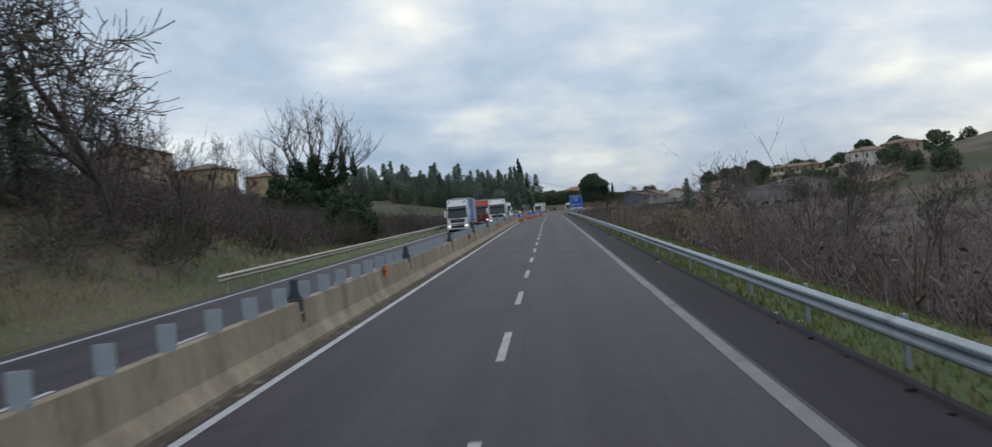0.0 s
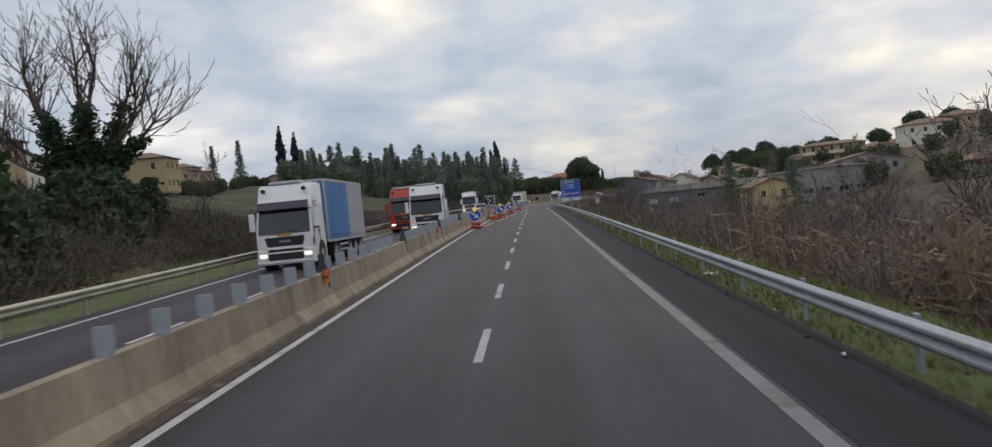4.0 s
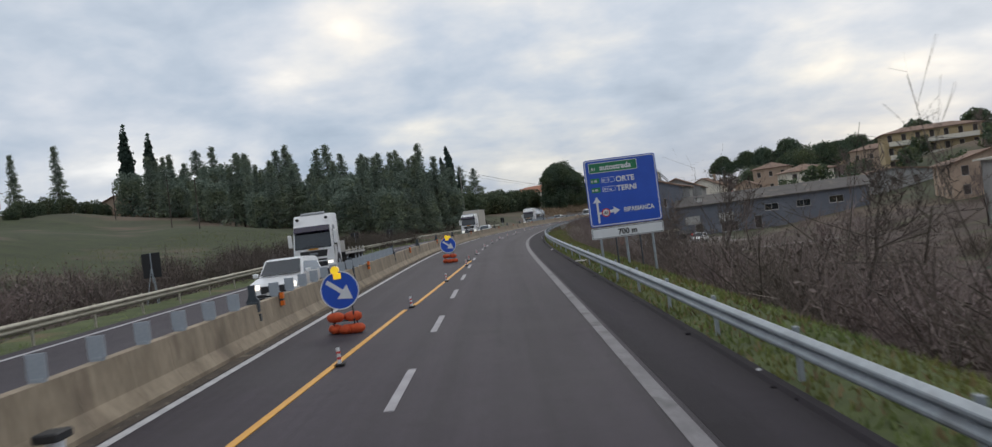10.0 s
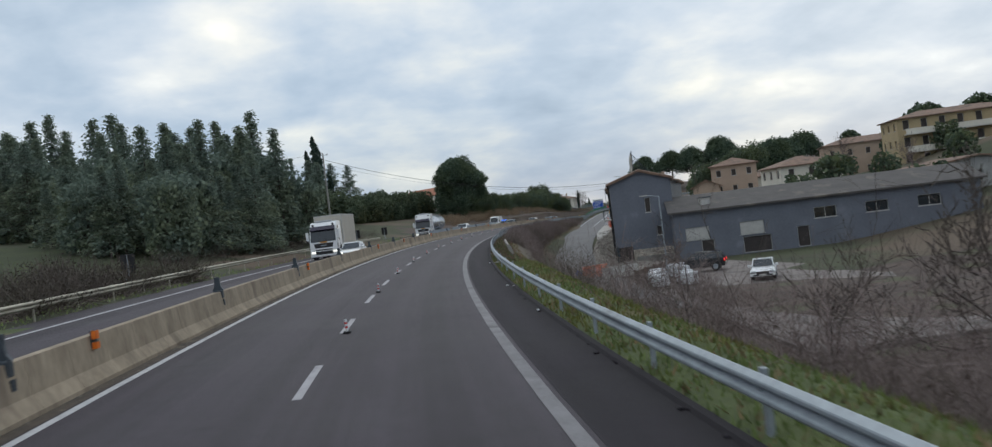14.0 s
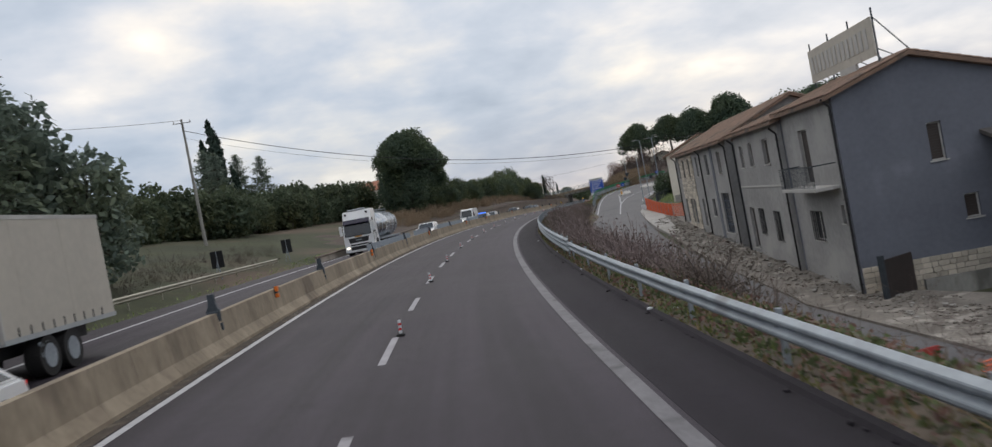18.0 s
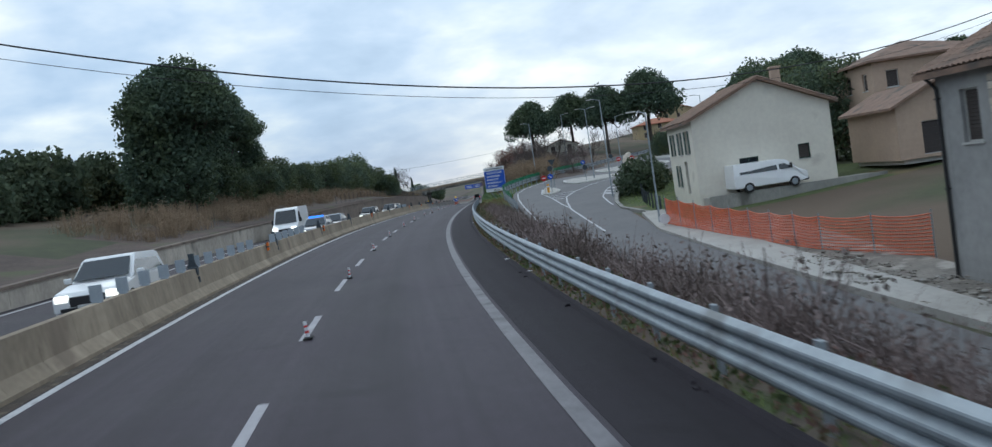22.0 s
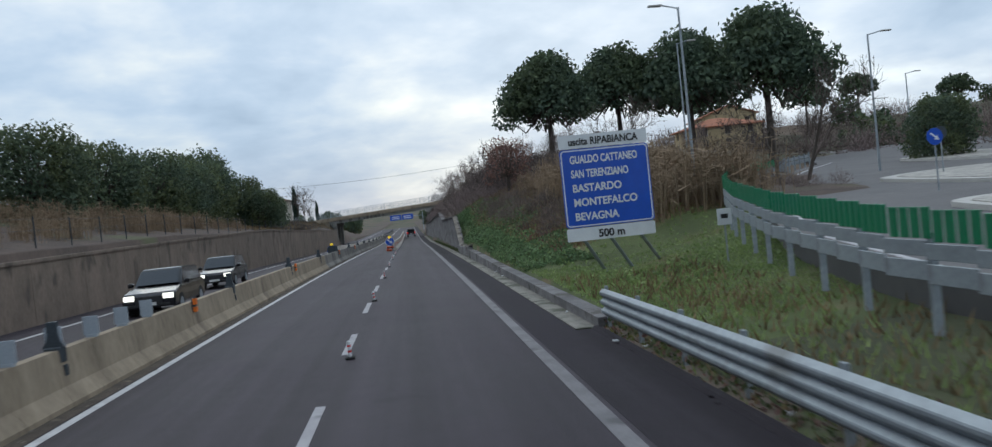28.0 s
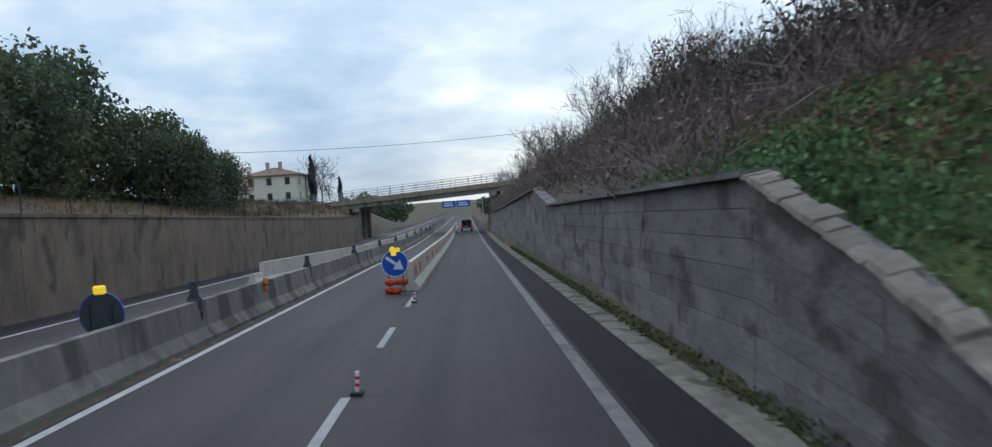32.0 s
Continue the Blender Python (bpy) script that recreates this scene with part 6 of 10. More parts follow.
def crest_place(s0, s1, d0, d1):
    """A spot on the raised verge behind the kerb."""
    def f(rng):
        s, d = rng.uniform(s0, s1), d0 + (d1 - d0) * rng.random()
        prof = ((5.03, 5.3, 5.9, 6.5, 7.1, 8.6), (0.02, 0.06, 0.11, 0.15, 0.02, -0.9)) if s < 312 else ((5.03, 5.3, 6.0, 6.9, 8.2), (0.01, 0.04, 0.05, -0.08, -0.9))
        return on(s, d, float(np.interp(d, *prof)) - 0.02)
    return f


blades("crest_grass", 52000, crest_place(60, 318, 5.05, 7.6), 0.04, 0.17, M_VERGE, "green winter grass round the guard rail posts")
blades("crest_dry_grass", 14000, crest_place(60, 492, 5.05, 7.2), 0.05, 0.20, M_DRY, "dry stalks among the verge grass")
blades("crest_grass_bend", 18000, crest_place(312, 492, 5.05, 6.8), 0.03, 0.13, M_VERGE, "thin green grass along the bend's verge")
blades("lawn_grass", 34000, verge_place(490, 510, 5.5, 13), 0.03, 0.11, M_WEED, "short bright green grass below the exit sign")
blades("verge_grass", 22000, verge_place(60, 490, 6.6, 8.6), 0.06, 0.24, M_WEED, "green winter grass along the guard rail")
def bank_place(rng):
    s = rng.uniform(505, 556)
    d = 5.45 + (float(np.interp(s, (505, 522, 528, 556), (2.0, 2.2, 3.6, 3.4))) + 0.6 * math.sin(s * 0.4) + 0.5 * math.sin(s * 1.1)) * rng.random() ** 0.8
    return at_ground(s, d, -0.02)


def leafy_cover(name, count, place, size, material, label):
    """Broad low leaves close over the ground."""
    rng = np.random.default_rng(count)
    p = np.array([place(rng) for _ in range(count)])
    p[:, 2] += rng.random(count) ** 2 * 0.25
    a = rng.normal(size=(count, 3))
    a /= np.linalg.norm(a, axis=1)[:, None]
    b = np.cross(a, rng.normal(size=(count, 3)) * 0.6 + [0.3, 0, 1])
    b /= np.linalg.norm(b, axis=1)[:, None]
    k = size * (0.5 + rng.random((count, 1)))
    v = np.stack([p - a * k, p - b * k * 0.6, p + a * k, p + b * k * 0.6], 1).reshape(-1, 3)
    ob = new(name, fast_mesh(name, v, np.arange(4 * count).reshape(-1, 4), material))
    return tagged(ob, label, "weeds", kind="stuff")


leafy_cover("bank_weeds", 62000, bank_place, 0.06, M_BANK, "leafy green weeds on the bank")
leafy_cover("bank_ivy", 22000, bank_place, 0.055, M_WEED_D, "dark ivy among the weeds on the bank")
blades("bank_grass", 22000, bank_place, 0.08, 0.22, M_BANK, "green grass tufts on the bank")
blades("left_bank_grass", 16000, verge_place(570, 664, -30, -15.2), 0.1, 0.4, M_DRY, "dry grass on the bank over the far wall")
blades("bank_near_grass", 30000, verge_place(522, 545, 5.6, 9.5), 0.05, 0.17, M_BANK, "fine green grass on the bank")
leafy_cover("wall_foot_weeds", 9000, lambda rng: on(rng.uniform(526, 600), 5.02 + 0.18 * rng.random() ** 0.6, 0.02), 0.04, M_WEED_D, "low weeds at the foot of the wall")
blades("garden_grass", 9000, verge_place(444, 484, 18.5, 31), 0.06, 0.22, M_WEED, "rough lawn grass of the villa's garden")
blades("left_verge_grass", 12000, verge_place(60, 420, -14.6, -12.3), 0.05, 0.2, M_WEED, "rough grass behind the far guard rail")
blades("hillside_grass", 16000, verge_place(62, 190, -24, -14.5), 0.08, 0.3, M_WEED, "rough green grass at the foot of the hillside")
blades("hillside_dry_grass", 14000, verge_place(62, 190, -28, -15), 0.1, 0.45, M_DRY, "tufts of dry grass at the foot of the hillside")
blades("field_grass", 16000, verge_place(205, 335, -45, -15), 0.06, 0.25, M_VERGE, "dry grass tufts in the field")
blades("rail_grass", 26000, verge_place(180, 275, 5.6, 9.4), 0.1, 0.34, M_WEED, "thick green grass behind the guard rail")
blades("bank_dry_grass", 30000, verge_place(507, 556, 6.6, 15), 0.1, 0.4, M_DRY, "matted dry grass on the upper bank")
leafy_cover("bank_dead_weeds", 30000, lambda rng: at_ground(rng.uniform(507, 556), 6.9 + 9 * rng.random() ** 1.5, -0.02), 0.06, M_DEAD, "dead brown weeds on the upper bank")
leafy_cover("bank_high_weeds", 9000, lambda rng: at_ground(rng.uniform(495, 556), 6.6 + 6 * rng.random() ** 1.5, -0.02), 0.06, M_WEED, "scattered green weeds among the dead growth")
leafy_cover("rail_weeds", 26000, lambda rng: crest_place(312, 492, 5.1, 6.6)(rng), 0.05, M_WEED_D, "dark low weeds under the guard rail")
leafy_cover("rail_dead_weeds", 22000, lambda rng: crest_place(312, 492, 5.08, 6.7)(rng), 0.045, M_DEAD, "dead leaves and stems under the guard rail")
blades("dry_verge", 15000, verge_place(285, 500, 5.6, 9.5), 0.1, 0.35, M_DRY, "dry yellow grass on the verge")


# ---- retaining walls, kerbs, bridge ----
def left_top(s):
    return float(np.interp(s, (392, 430, 485, 541, 555, 700), (0.25, 0.85, 1.75, 2.85, 3.15, 3.2)))


wall_left = thing("retaining_wall_left", Matrix.Identity(4), "stained grey concrete retaining wall with a coping", "wall", kind="structure")
s = 392.0
while s < 661:
    e = min(s + 5.0, 661)
    for name, lo, mt in (("wall_panel", None, M_WALL_PALE if s < 472 else M_WALL_OLD), ("coping", 1, M_WALL_OLD)):
        prof = [(-12.05, -0.5), (-12.05, 0.0), (-12.45, 0.0), (-12.45, -0.5)] if lo is None else [(-11.99, 0.0), (-11.99, 0.13), (-12.52, 0.13), (-12.52, 0.0)]
        a, b = s + 0.015, e - 0.015
        vs = []
        for q in (a, b):
            h = left_top(q)
            for d, z in prof:
                zz = -0.5 if (lo is None and z < 0) else h + z
                p = on(q, d, 0)
                vs.append(at(q, d + float(np.interp(q, (636, 664), (0, -2.65))), zz + 0.45 * float(np.interp(q, (392, 470), (1, 0.45)))))
        k = 4
        faces = [(0, 1, 2, 3), (7, 6, 5, 4)] + [(j, j + 4, (j + 1) % 4 + 4, (j + 1) % 4) for j in range(4)]
        ob = new(name, mesh_of(name, vs, faces, mt))
        ob.parent = wall_left
    s = e

RT = ((492, 0.06), (511, 0.16), (526, 0.38), (528.7, 0.36), (528.8, 0.62), (530.5, 0.54), (533, 0.44), (539, 0.43), (540.4, 0.95), (542.2, 1.70), (545.4, 2.63), (569.5, 2.67), (577, 3.58), (607, 3.32), (645, 2.75), (668, 2.5))


def right_top(s):
    return float(np.interp(s, [p[0] for p in RT], [p[1] for p in RT]))


wall_right = thing("retaining_wall_right", Matrix.Identity(4), "weathered stained concrete retaining wall beside the road", "wall", kind="structure")
WALL_BOX = [(0, 1, 2, 3), (7, 6, 5, 4)] + [(j, j + 4, (j + 1) % 4 + 4, (j + 1) % 4) for j in range(4)]
wr = np.random.default_rng(3)


def wall_piece(name, s0, s1, f0, f1, base, deep, jig):
    """A block of the wall between two shares of its height."""
    vs = []
    for q in (s0 + 0.008, s1 - 0.008):
        h = right_top(q)
        z0, z1 = (-0.5 if f0 == 0 else h * f0 + 0.008), h * f1
        vs += [at(q, base + 0.04 * z0 + jig, z0), at(q, base + 0.04 * z1 + jig, z1), at(q, base + deep, z1), at(q, base + deep, z0)]
    ob = new(name, mesh_of(name, vs, WALL_BOX, M_WALL_STONE))
    ob.parent = wall_right


s = 492.0
while s < 539:
    e = min(s + wr.uniform(1.2, 2.4), 539)
    if s < 528.75 < e:
        e = 528.75
    wall_piece("kerb_stone", s, e, 0, 1, 5.02, 0.4, wr.uniform(0, 0.02))
    s = e
for r in range(7):
    s = 539.0 + (0.0 if r % 2 else 0.01)
    first = True
    while s < 600:
        e = s + (wr.uniform(0.8, 1.6) if first and r % 2 else wr.uniform(1.8, 4.2))
        for stop in (540.4, 542.2, 545.4, 569.5, 577.0, 600.0):
            if s < stop - 0.01 < e:
                e = stop
        wall_piece("wall_stone", s, e, r / 7, (r + 1) / 7, 5.18, 0.4, wr.uniform(-0.007, 0.007))
        s, first = e, False
    s = 600.0
    while s < 667.9:
        wall_piece("wall_stone", s, s + 6.8, r / 7, (r + 1) / 7, 5.18, 0.4, wr.uniform(-0.01, 0.01))
        s += 6.8
cuts = list(np.arange(545.4, 569, 2.6)) + [569.5, 573, 577] + list(np.arange(581, 668, 6.0)) + [668]
for a, b in zip(cuts, cuts[1:]):
    vs = []
    for q in (a + 0.01, b - 0.01):
        h = right_top(q)
        vs += [at(q, 5.14, h + 0.01), at(q, 5.14, h + 0.09), at(q, 5.62, h + 0.11), at(q, 5.62, h + 0.01)]
    ob = new("coping", mesh_of("coping", vs, WALL_BOX, M_WALL_STONE))
    ob.parent = wall_right
# broken rubble along the top of the low wall and its ramp
s = 528.9
while s < 545.3:
    e = min(s + wr.uniform(0.22, 0.5), 545.4)
    wide, lift = wr.uniform(0.24, 0.38), wr.uniform(0.01, 0.07)
    vs = []
    for q in (s + 0.01, e - 0.01):
        h = right_top(q)
        lift += wr.uniform(-0.015, 0.015)
        front = 5.15 + wr.uniform(-0.02, 0.03)
        vs += [at(q, front, h - 0.01), at(q, front + 0.03, h + lift), at(q, front + wide, h + lift + 0.05), at(q, front + wide, h - 0.01)]
    ob = new("rubble_stone", mesh_of("rubble_stone", vs, WALL_BOX, M_RUBBLE))
    ob.parent = wall_right
    s = e
gutter = sweep("gutter_kerb", [(4.56, 0.02), (4.76, 0.03), (5.0, 0.01), (5.2, 0.03), (5.2, -0.2), (4.56, -0.2)], 492, 668, M_GUTTER)
tagged(gutter, "pale concrete gutter kerb below the wall", "kerb", kind="structure")
kerb = sweep("asphalt_kerb", [(4.88, 0.0), (4.93, 0.05), (5.04, 0.055), (5.10, -0.3), (4.88, -0.3)], -240, 492, M_ASPHALT2)
tagged(kerb, "low black asphalt kerb along the verge", "kerb", kind="structure")
gravel = sweep("median_strip", [(-3.86, 0.012), (-3.62, 0.006), (-3.62, -0.05), (-3.86, -0.05)], -240, 900, M_GRIT)
tagged(gravel, "dirt and debris at the barrier's foot", "debris", kind="structure")
verge_r = sweep("verge_right", [(5.03, 0.02), (5.3, 0.06), (5.9, 0.11), (6.5, 0.15), (7.1, 0.02), (8.6, -0.9), (8.6, -1.6), (5.03, -0.6)], -240, 312, M_GRASS)
tagged(verge_r, "green grass verge behind the guard rail", "verge", kind="structure")
verge_d = sweep("verge_dry", [(5.03, 0.01), (5.3, 0.04), (6.0, 0.05), (6.9, -0.08), (8.2, -0.9), (8.2, -1.6), (5.03, -0.6)], 312, 492, M_VERGE_D)
tagged(verge_d, "dry brown earth verge with patches of grass", "verge", kind="structure")
verge_l = sweep("verge_left", [(-12.1, 0.0), (-13.8, 0.02), (-15.2, -0.15), (-15.2, -0.9), (-12.1, -0.6)], -240, 300, M_GRASS, zadd=left_shift)
tagged(verge_l, "rough grass verge beside the far guard rail", "verge", kind="structure")

bridge = thing("road_bridge", Matrix.Translation(at(667, 0, 0)) @ Matrix.Rotation(psi(667) + radians(-7), 4, "Z"), "concrete road bridge with steel parapets over the carriageways", "bridge")


def bz(x):
    return 5.55 + 0.052 * x


def deck(x0, x1, y0, y1, lo, hi):
    bm = boxes((x0, y0, 0, x1, y1, 1))
    for v in bm.verts:
        v.co.z = bz(v.co.x) + (lo if v.co.z < 0.5 else hi)
    return bm


part("deck", deck(-34, 34, -4.4, 4.4, 0.75, 1.15), M_CONCRETE_G, bridge)
for y in (-4.0, -1.3, 1.3, 4.0):
    part("girder", deck(-15.6, 12, y - 0.22, y + 0.22, 0.0, 0.75), M_CONCRETE_G, bridge)
for y in (-4.45, 4.45):
    part("edge_beam", deck(-34, 34, y - 0.22, y + 0.22, 0.62, 1.38), M_CONCRETE, bridge)
for x in (-14.6, 6.6):
    for y in (-3.2, 0.0, 3.2):
        part("pier", boxes((x - 0.45, y - 0.45, -0.6, x + 0.45, y + 0.45, bz(x) - 0.55), bevel=0.05), M_CONCRETE_G, bridge)
    part("pier_cap", deck(x - 0.6, x + 0.6, -4.5, 4.5, -0.6, 0.0), M_CONCRETE_G, bridge)
part("abutment", boxes((-18, -4.4, -0.6, -15.6, 4.4, bz(-16) + 0.74)), M_CONCRETE, bridge)
part("abutment", boxes((10, -4.4, -0.6, 13, 4.4, bz(12) + 0.74)), M_CONCRETE, bridge)
for y in (-4.35, 4.35):
    for k in range(34):
        x = -33 + 2 * k
        part("parapet_post", boxes((x - 0.04, y - 0.04, bz(x) + 1.38, x + 0.04, y + 0.04, bz(x) + 2.75)), M_STEEL, bridge)
    for z in (1.6, 1.95, 2.3, 2.72):
        part("parapet_rail", deck(-34, 34, y - 0.03, y + 0.03, z - 0.03, z + 0.03), M_STEEL, bridge)

# pale new barriers of the works: a skewed row on the far side, a straight row in our lane
NJ2 = [(-0.30, -0.02), (-0.30, 0.10), (-0.12, 0.32), (-0.08, 1.0), (0.08, 1.0), (0.12, 0.32), (0.30, 0.10), (0.30, -0.02)]


def row_d(s):
    return float(np.interp(s, (573.5, 600, 682), (-8.0, -6.2, -5.2)))


works_row = thing("works_barrier_far", Matrix.Identity(4), "row of pale new concrete barriers across the far lane", "barrier", kind="structure")
s = 573.5
while s < 690:
    lowend = [(d, z if z < 0.5 else 0.55) for d, z in NJ2] if s < 574 else NJ2
    sweep("barrier_block", lowend if s < 574 else NJ2, s + 0.02, s + 2.98 if s > 574 else s + 1.4, M_CONCRETE_W, step=1.5, parent=works_row, dadd=row_d, zadd=left_shift)
    s += 3.0 if s > 574 else 1.45
works_row2 = thing("works_barrier_near", Matrix.Identity(4), "row of pale and red concrete barriers closing the lane", "barrier", kind="structure")
s, k = 564.6, 0
while s < 700:
    sweep("barrier_block", NJ2, s + 0.02, s + 2.98, M_CONCRETE_W, step=1.5, parent=works_row2, dadd=lambda q: -0.25)
    if k % 2 == 1 or k == 0:
        sweep("red_stripe", [(0.115, 0.45), (0.09, 0.8), (0.10, 0.8), (0.125, 0.45)], s + 0.9, s + 2.1, M_NET, step=1.2, parent=works_row2, dadd=lambda q: -0.25)
    s += 3.0
    k += 1

# fittings on the median barrier: dark clamps at the joints, grey anti-glare vanes, orange reflectors
clamp_low = boxes((-0.135, -0.10, 0.66, 0.135, 0.10, 0.91), bevel=0.02)
first = None
for k in range(-3, 52):
    s = 100.6 + 12.95 * k
    if first is None:
        first = thing("barrier_clamp", put_on(s, -4.19), "dark steel clamp over a joint of the barrier", "clamp", "barrier clamps")
        part("saddle", clamp_low, M_DARKSTEEL, first)
        part("fin", plate([(-0.17, 0.90), (0.17, 0.90), (0.10, 1.0), (0.075, 1.12), (0.075, 1.3), (-0.075, 1.3), (-0.075, 1.12), (-0.10, 1.0)], -0.05, 0.05), M_DARKSTEEL, first)
        part("cheek", boxes((0.09, -0.07, 0.45, 0.15, 0.07, 0.62)), M_DARKSTEEL, first)
    else:
        copy_thing(first, put_on(s, -4.19))
vane = None
for s0, s1 in ((66, 98), (104, 112), (116, 125), (129, 150), (153, 176), (180, 203), (207, 229), (232, 256), (372, 388), (391, 400), (404, 420), (424, 432), (486, 494)):
    s = s0
    while s <= s1:
        if vane is None:
            vane = thing("antiglare_vane", put_on(s, -4.19), "grey plastic anti-glare vane on the barrier", "vane", "anti-glare vanes")
            part("blade", boxes((-0.13, -0.012, 0.9, 0.13, 0.012, 1.22), bevel=0.006), M_VANE, vane)
            part("foot", boxes((-0.09, -0.05, 0.855, 0.09, 0.05, 0.905)), M_VANE, vane)
        else:
            copy_thing(vane, put_on(s, -4.19))
        s += 1.55
refl = None
for s in (83, 109.2, 139, 163.2, 191.5, 217, 232, 246.5, 263, 281, 285, 310, 337, 352, 371.5, 397, 422, 438, 462, 497, 516, 541, 559.6):
    if refl is None:
        refl = thing("barrier_reflector", put_on(s, -4.02), "orange reflector block on the barrier's flank", "reflector", "barrier reflectors")
        part("bracket", boxes((-0.06, -0.05, 0.62, 0.03, 0.05, 0.96)), M_DARKSTEEL, refl)
        part("lens", boxes((-0.03, -0.075, 0.80, 0.055, 0.075, 0.95), (-0.03, -0.075, 0.62, 0.055, 0.075, 0.74)), M_REFLEX, refl)
    else:
        copy_thing(refl, put_on(s, -4.02))


# ---- buildings ----
def wall_panel(w, h, holes=(), t=0.3, inset=0.0):
    """A wall x 0..w, z 0..h with its face at y 0, pierced by holes (x0, z0, x1, z1), in one piece."""
    xs = sorted({inset, w - inset, *[v for o in holes for v in (o[0], o[2])]})
    zs = sorted({0.0, h, *[v for o in holes for v in (o[1], o[3])]})
    full = {}
    for i in range(len(xs) - 1):
        for k in range(len(zs) - 1):
            cx, cz = (xs[i] + xs[i + 1]) / 2, (zs[k] + zs[k + 1]) / 2
            if not any(o[0] < cx < o[2] and o[1] < cz < o[3] for o in holes):
                full[i, k] = True
    bm = bmesh.new()
    made = {}

    def vert(i, k, y):
        if (i, k, y) not in made:
            made[i, k, y] = bm.verts.new((xs[i], y, zs[k]))
        return made[i, k, y]

    for i, k in full:
        bm.faces.new([vert(i, k, 0), vert(i + 1, k, 0), vert(i + 1, k + 1, 0), vert(i, k + 1, 0)])
        bm.faces.new([vert(i, k + 1, t), vert(i + 1, k + 1, t), vert(i + 1, k, t), vert(i, k, t)])
        for near, p, q in (((i - 1, k), (i, k + 1), (i, k)), ((i + 1, k), (i + 1, k), (i + 1, k + 1)), ((i, k - 1), (i, k), (i + 1, k)), ((i, k + 1), (i + 1, k + 1), (i, k + 1))):
            if near not in full:
                bm.faces.new([vert(*q, 0), vert(*p, 0), vert(*p, t), vert(*q, t)])
    bmesh.ops.recalc_face_normals(bm, faces=bm.faces)
    return bm


def ridged(x0, x1, z0, z1, n, y, deep):
    """A slatted leaf in one piece: a saw-toothed face over a flat back."""
    step = (z1 - z0) / n
    pts = []
    for i in range(n):
        pts += [(y + deep, z0 + i * step), (y, z0 + i * step + 0.004), (y + deep * 0.6, z0 + (i + 1) * step - 0.004)]
    return prism_x(pts + [(y + deep + 0.02, z1), (y + deep + 0.02, z0)], x0, x1)


def window(parent, face, x0, z0, x1, z1, kind="glass", frame_mat=None, deep=0.14, sill=True):
    """A window or door set into a wall's hole, by the wall's own pose."""
    w = new("door" if kind in ("door", "garage", "glassdoor") else "window")
    w.parent, w.matrix_basis = parent, face
    fm = frame_mat or M_TRIM
    f = 0.06
    part("frame", boxes((x0, deep, z0, x0 + f, deep + 0.06, z1), (x1 - f, deep, z0, x1, deep + 0.06, z1), (x0 + f, deep, z1 - f, x1 - f, deep + 0.06, z1), (x0 + f, deep, z0, x1 - f, deep + 0.06, z0 + f)), fm, w)
    if kind == "shutter":
        n = int((z1 - z0 - 0.12) / 0.11)
        part("shutter", ridged(x0 + f, x1 - f, z0 + f, z1 - f, n, deep + 0.01, 0.03), M_SHUTTER, w)
    elif kind == "roller":
        part("shutter", ridged(x0 + f, x1 - f, z0 + f, z1 - f, int((z1 - z0) / 0.09), deep - 0.06, 0.02), M_TRIM, w, "pale closed roller shutter")
    elif kind == "garage":
        n = max(2, int((z1 - z0) / 0.42))
        part("leaf", ridged(x0 + f, x1 - f, z0 + 0.01, z1 - f, n, deep + 0.02, 0.02), M_DOOR_D, w)
    elif kind == "door":
        part("leaf", boxes((x0 + f, deep + 0.02, z0, x1 - f, deep + 0.07, z1 - f), bevel=0.008), M_DOOR_D, w)
    else:
        part("pane", boxes((x0 + f, deep + 0.02, z0 + f, x1 - f, deep + 0.035, z1 - f)), M_GLASS, w)
        m = (x0 + x1) / 2
        part("mullion", boxes((m - 0.03, deep - 0.004, z0 + f, m + 0.03, deep + 0.05, z1 - f)), fm, w)
    if kind == "grille":
        for x in np.linspace(x0 + 0.06, x1 - 0.06, 6):
            part("grille_bar", boxes((x - 0.012, -0.07, z0 - 0.05, x + 0.012, -0.046, z1 + 0.05)), M_CHASSIS, w)
        for z in np.linspace(z0, z1, 4):
            part("grille_bar", boxes((x0 - 0.06, -0.046, z - 0.012, x1 + 0.06, -0.022, z + 0.012)), M_CHASSIS, w)
    if kind == "lattice":
        for x in np.linspace(x0, x1, 8)[1:-1]:
            part("bar", boxes((x - 0.03, deep - 0.03, z0 + f, x + 0.03, deep - 0.005, z1 - f)), fm, w)
        for z in np.linspace(z0, z1, 6)[1:-1]:
            part("bar", boxes((x0 + f, deep - 0.05, z - 0.035, x1 - f, deep - 0.03, z + 0.035)), fm, w)
    if kind == "open":
        n = int((z1 - z0) / 0.11)
        for a, b in ((x0 - (x1 - x0) * 0.52, x0 - 0.01), (x1 + 0.01, x1 + (x1 - x0) * 0.52)):
            part("shutter", ridged(a, b, z0, z1, n, -0.05, 0.03), M_SHUTTER_G, w, "open green louvred shutter")
    if z0 > 0.4 and sill:
        part("sill", boxes((x0 - 0.08, -0.06, z0 - 0.06, x1 + 0.08, deep, z0)), M_TRIM, w)
    return w


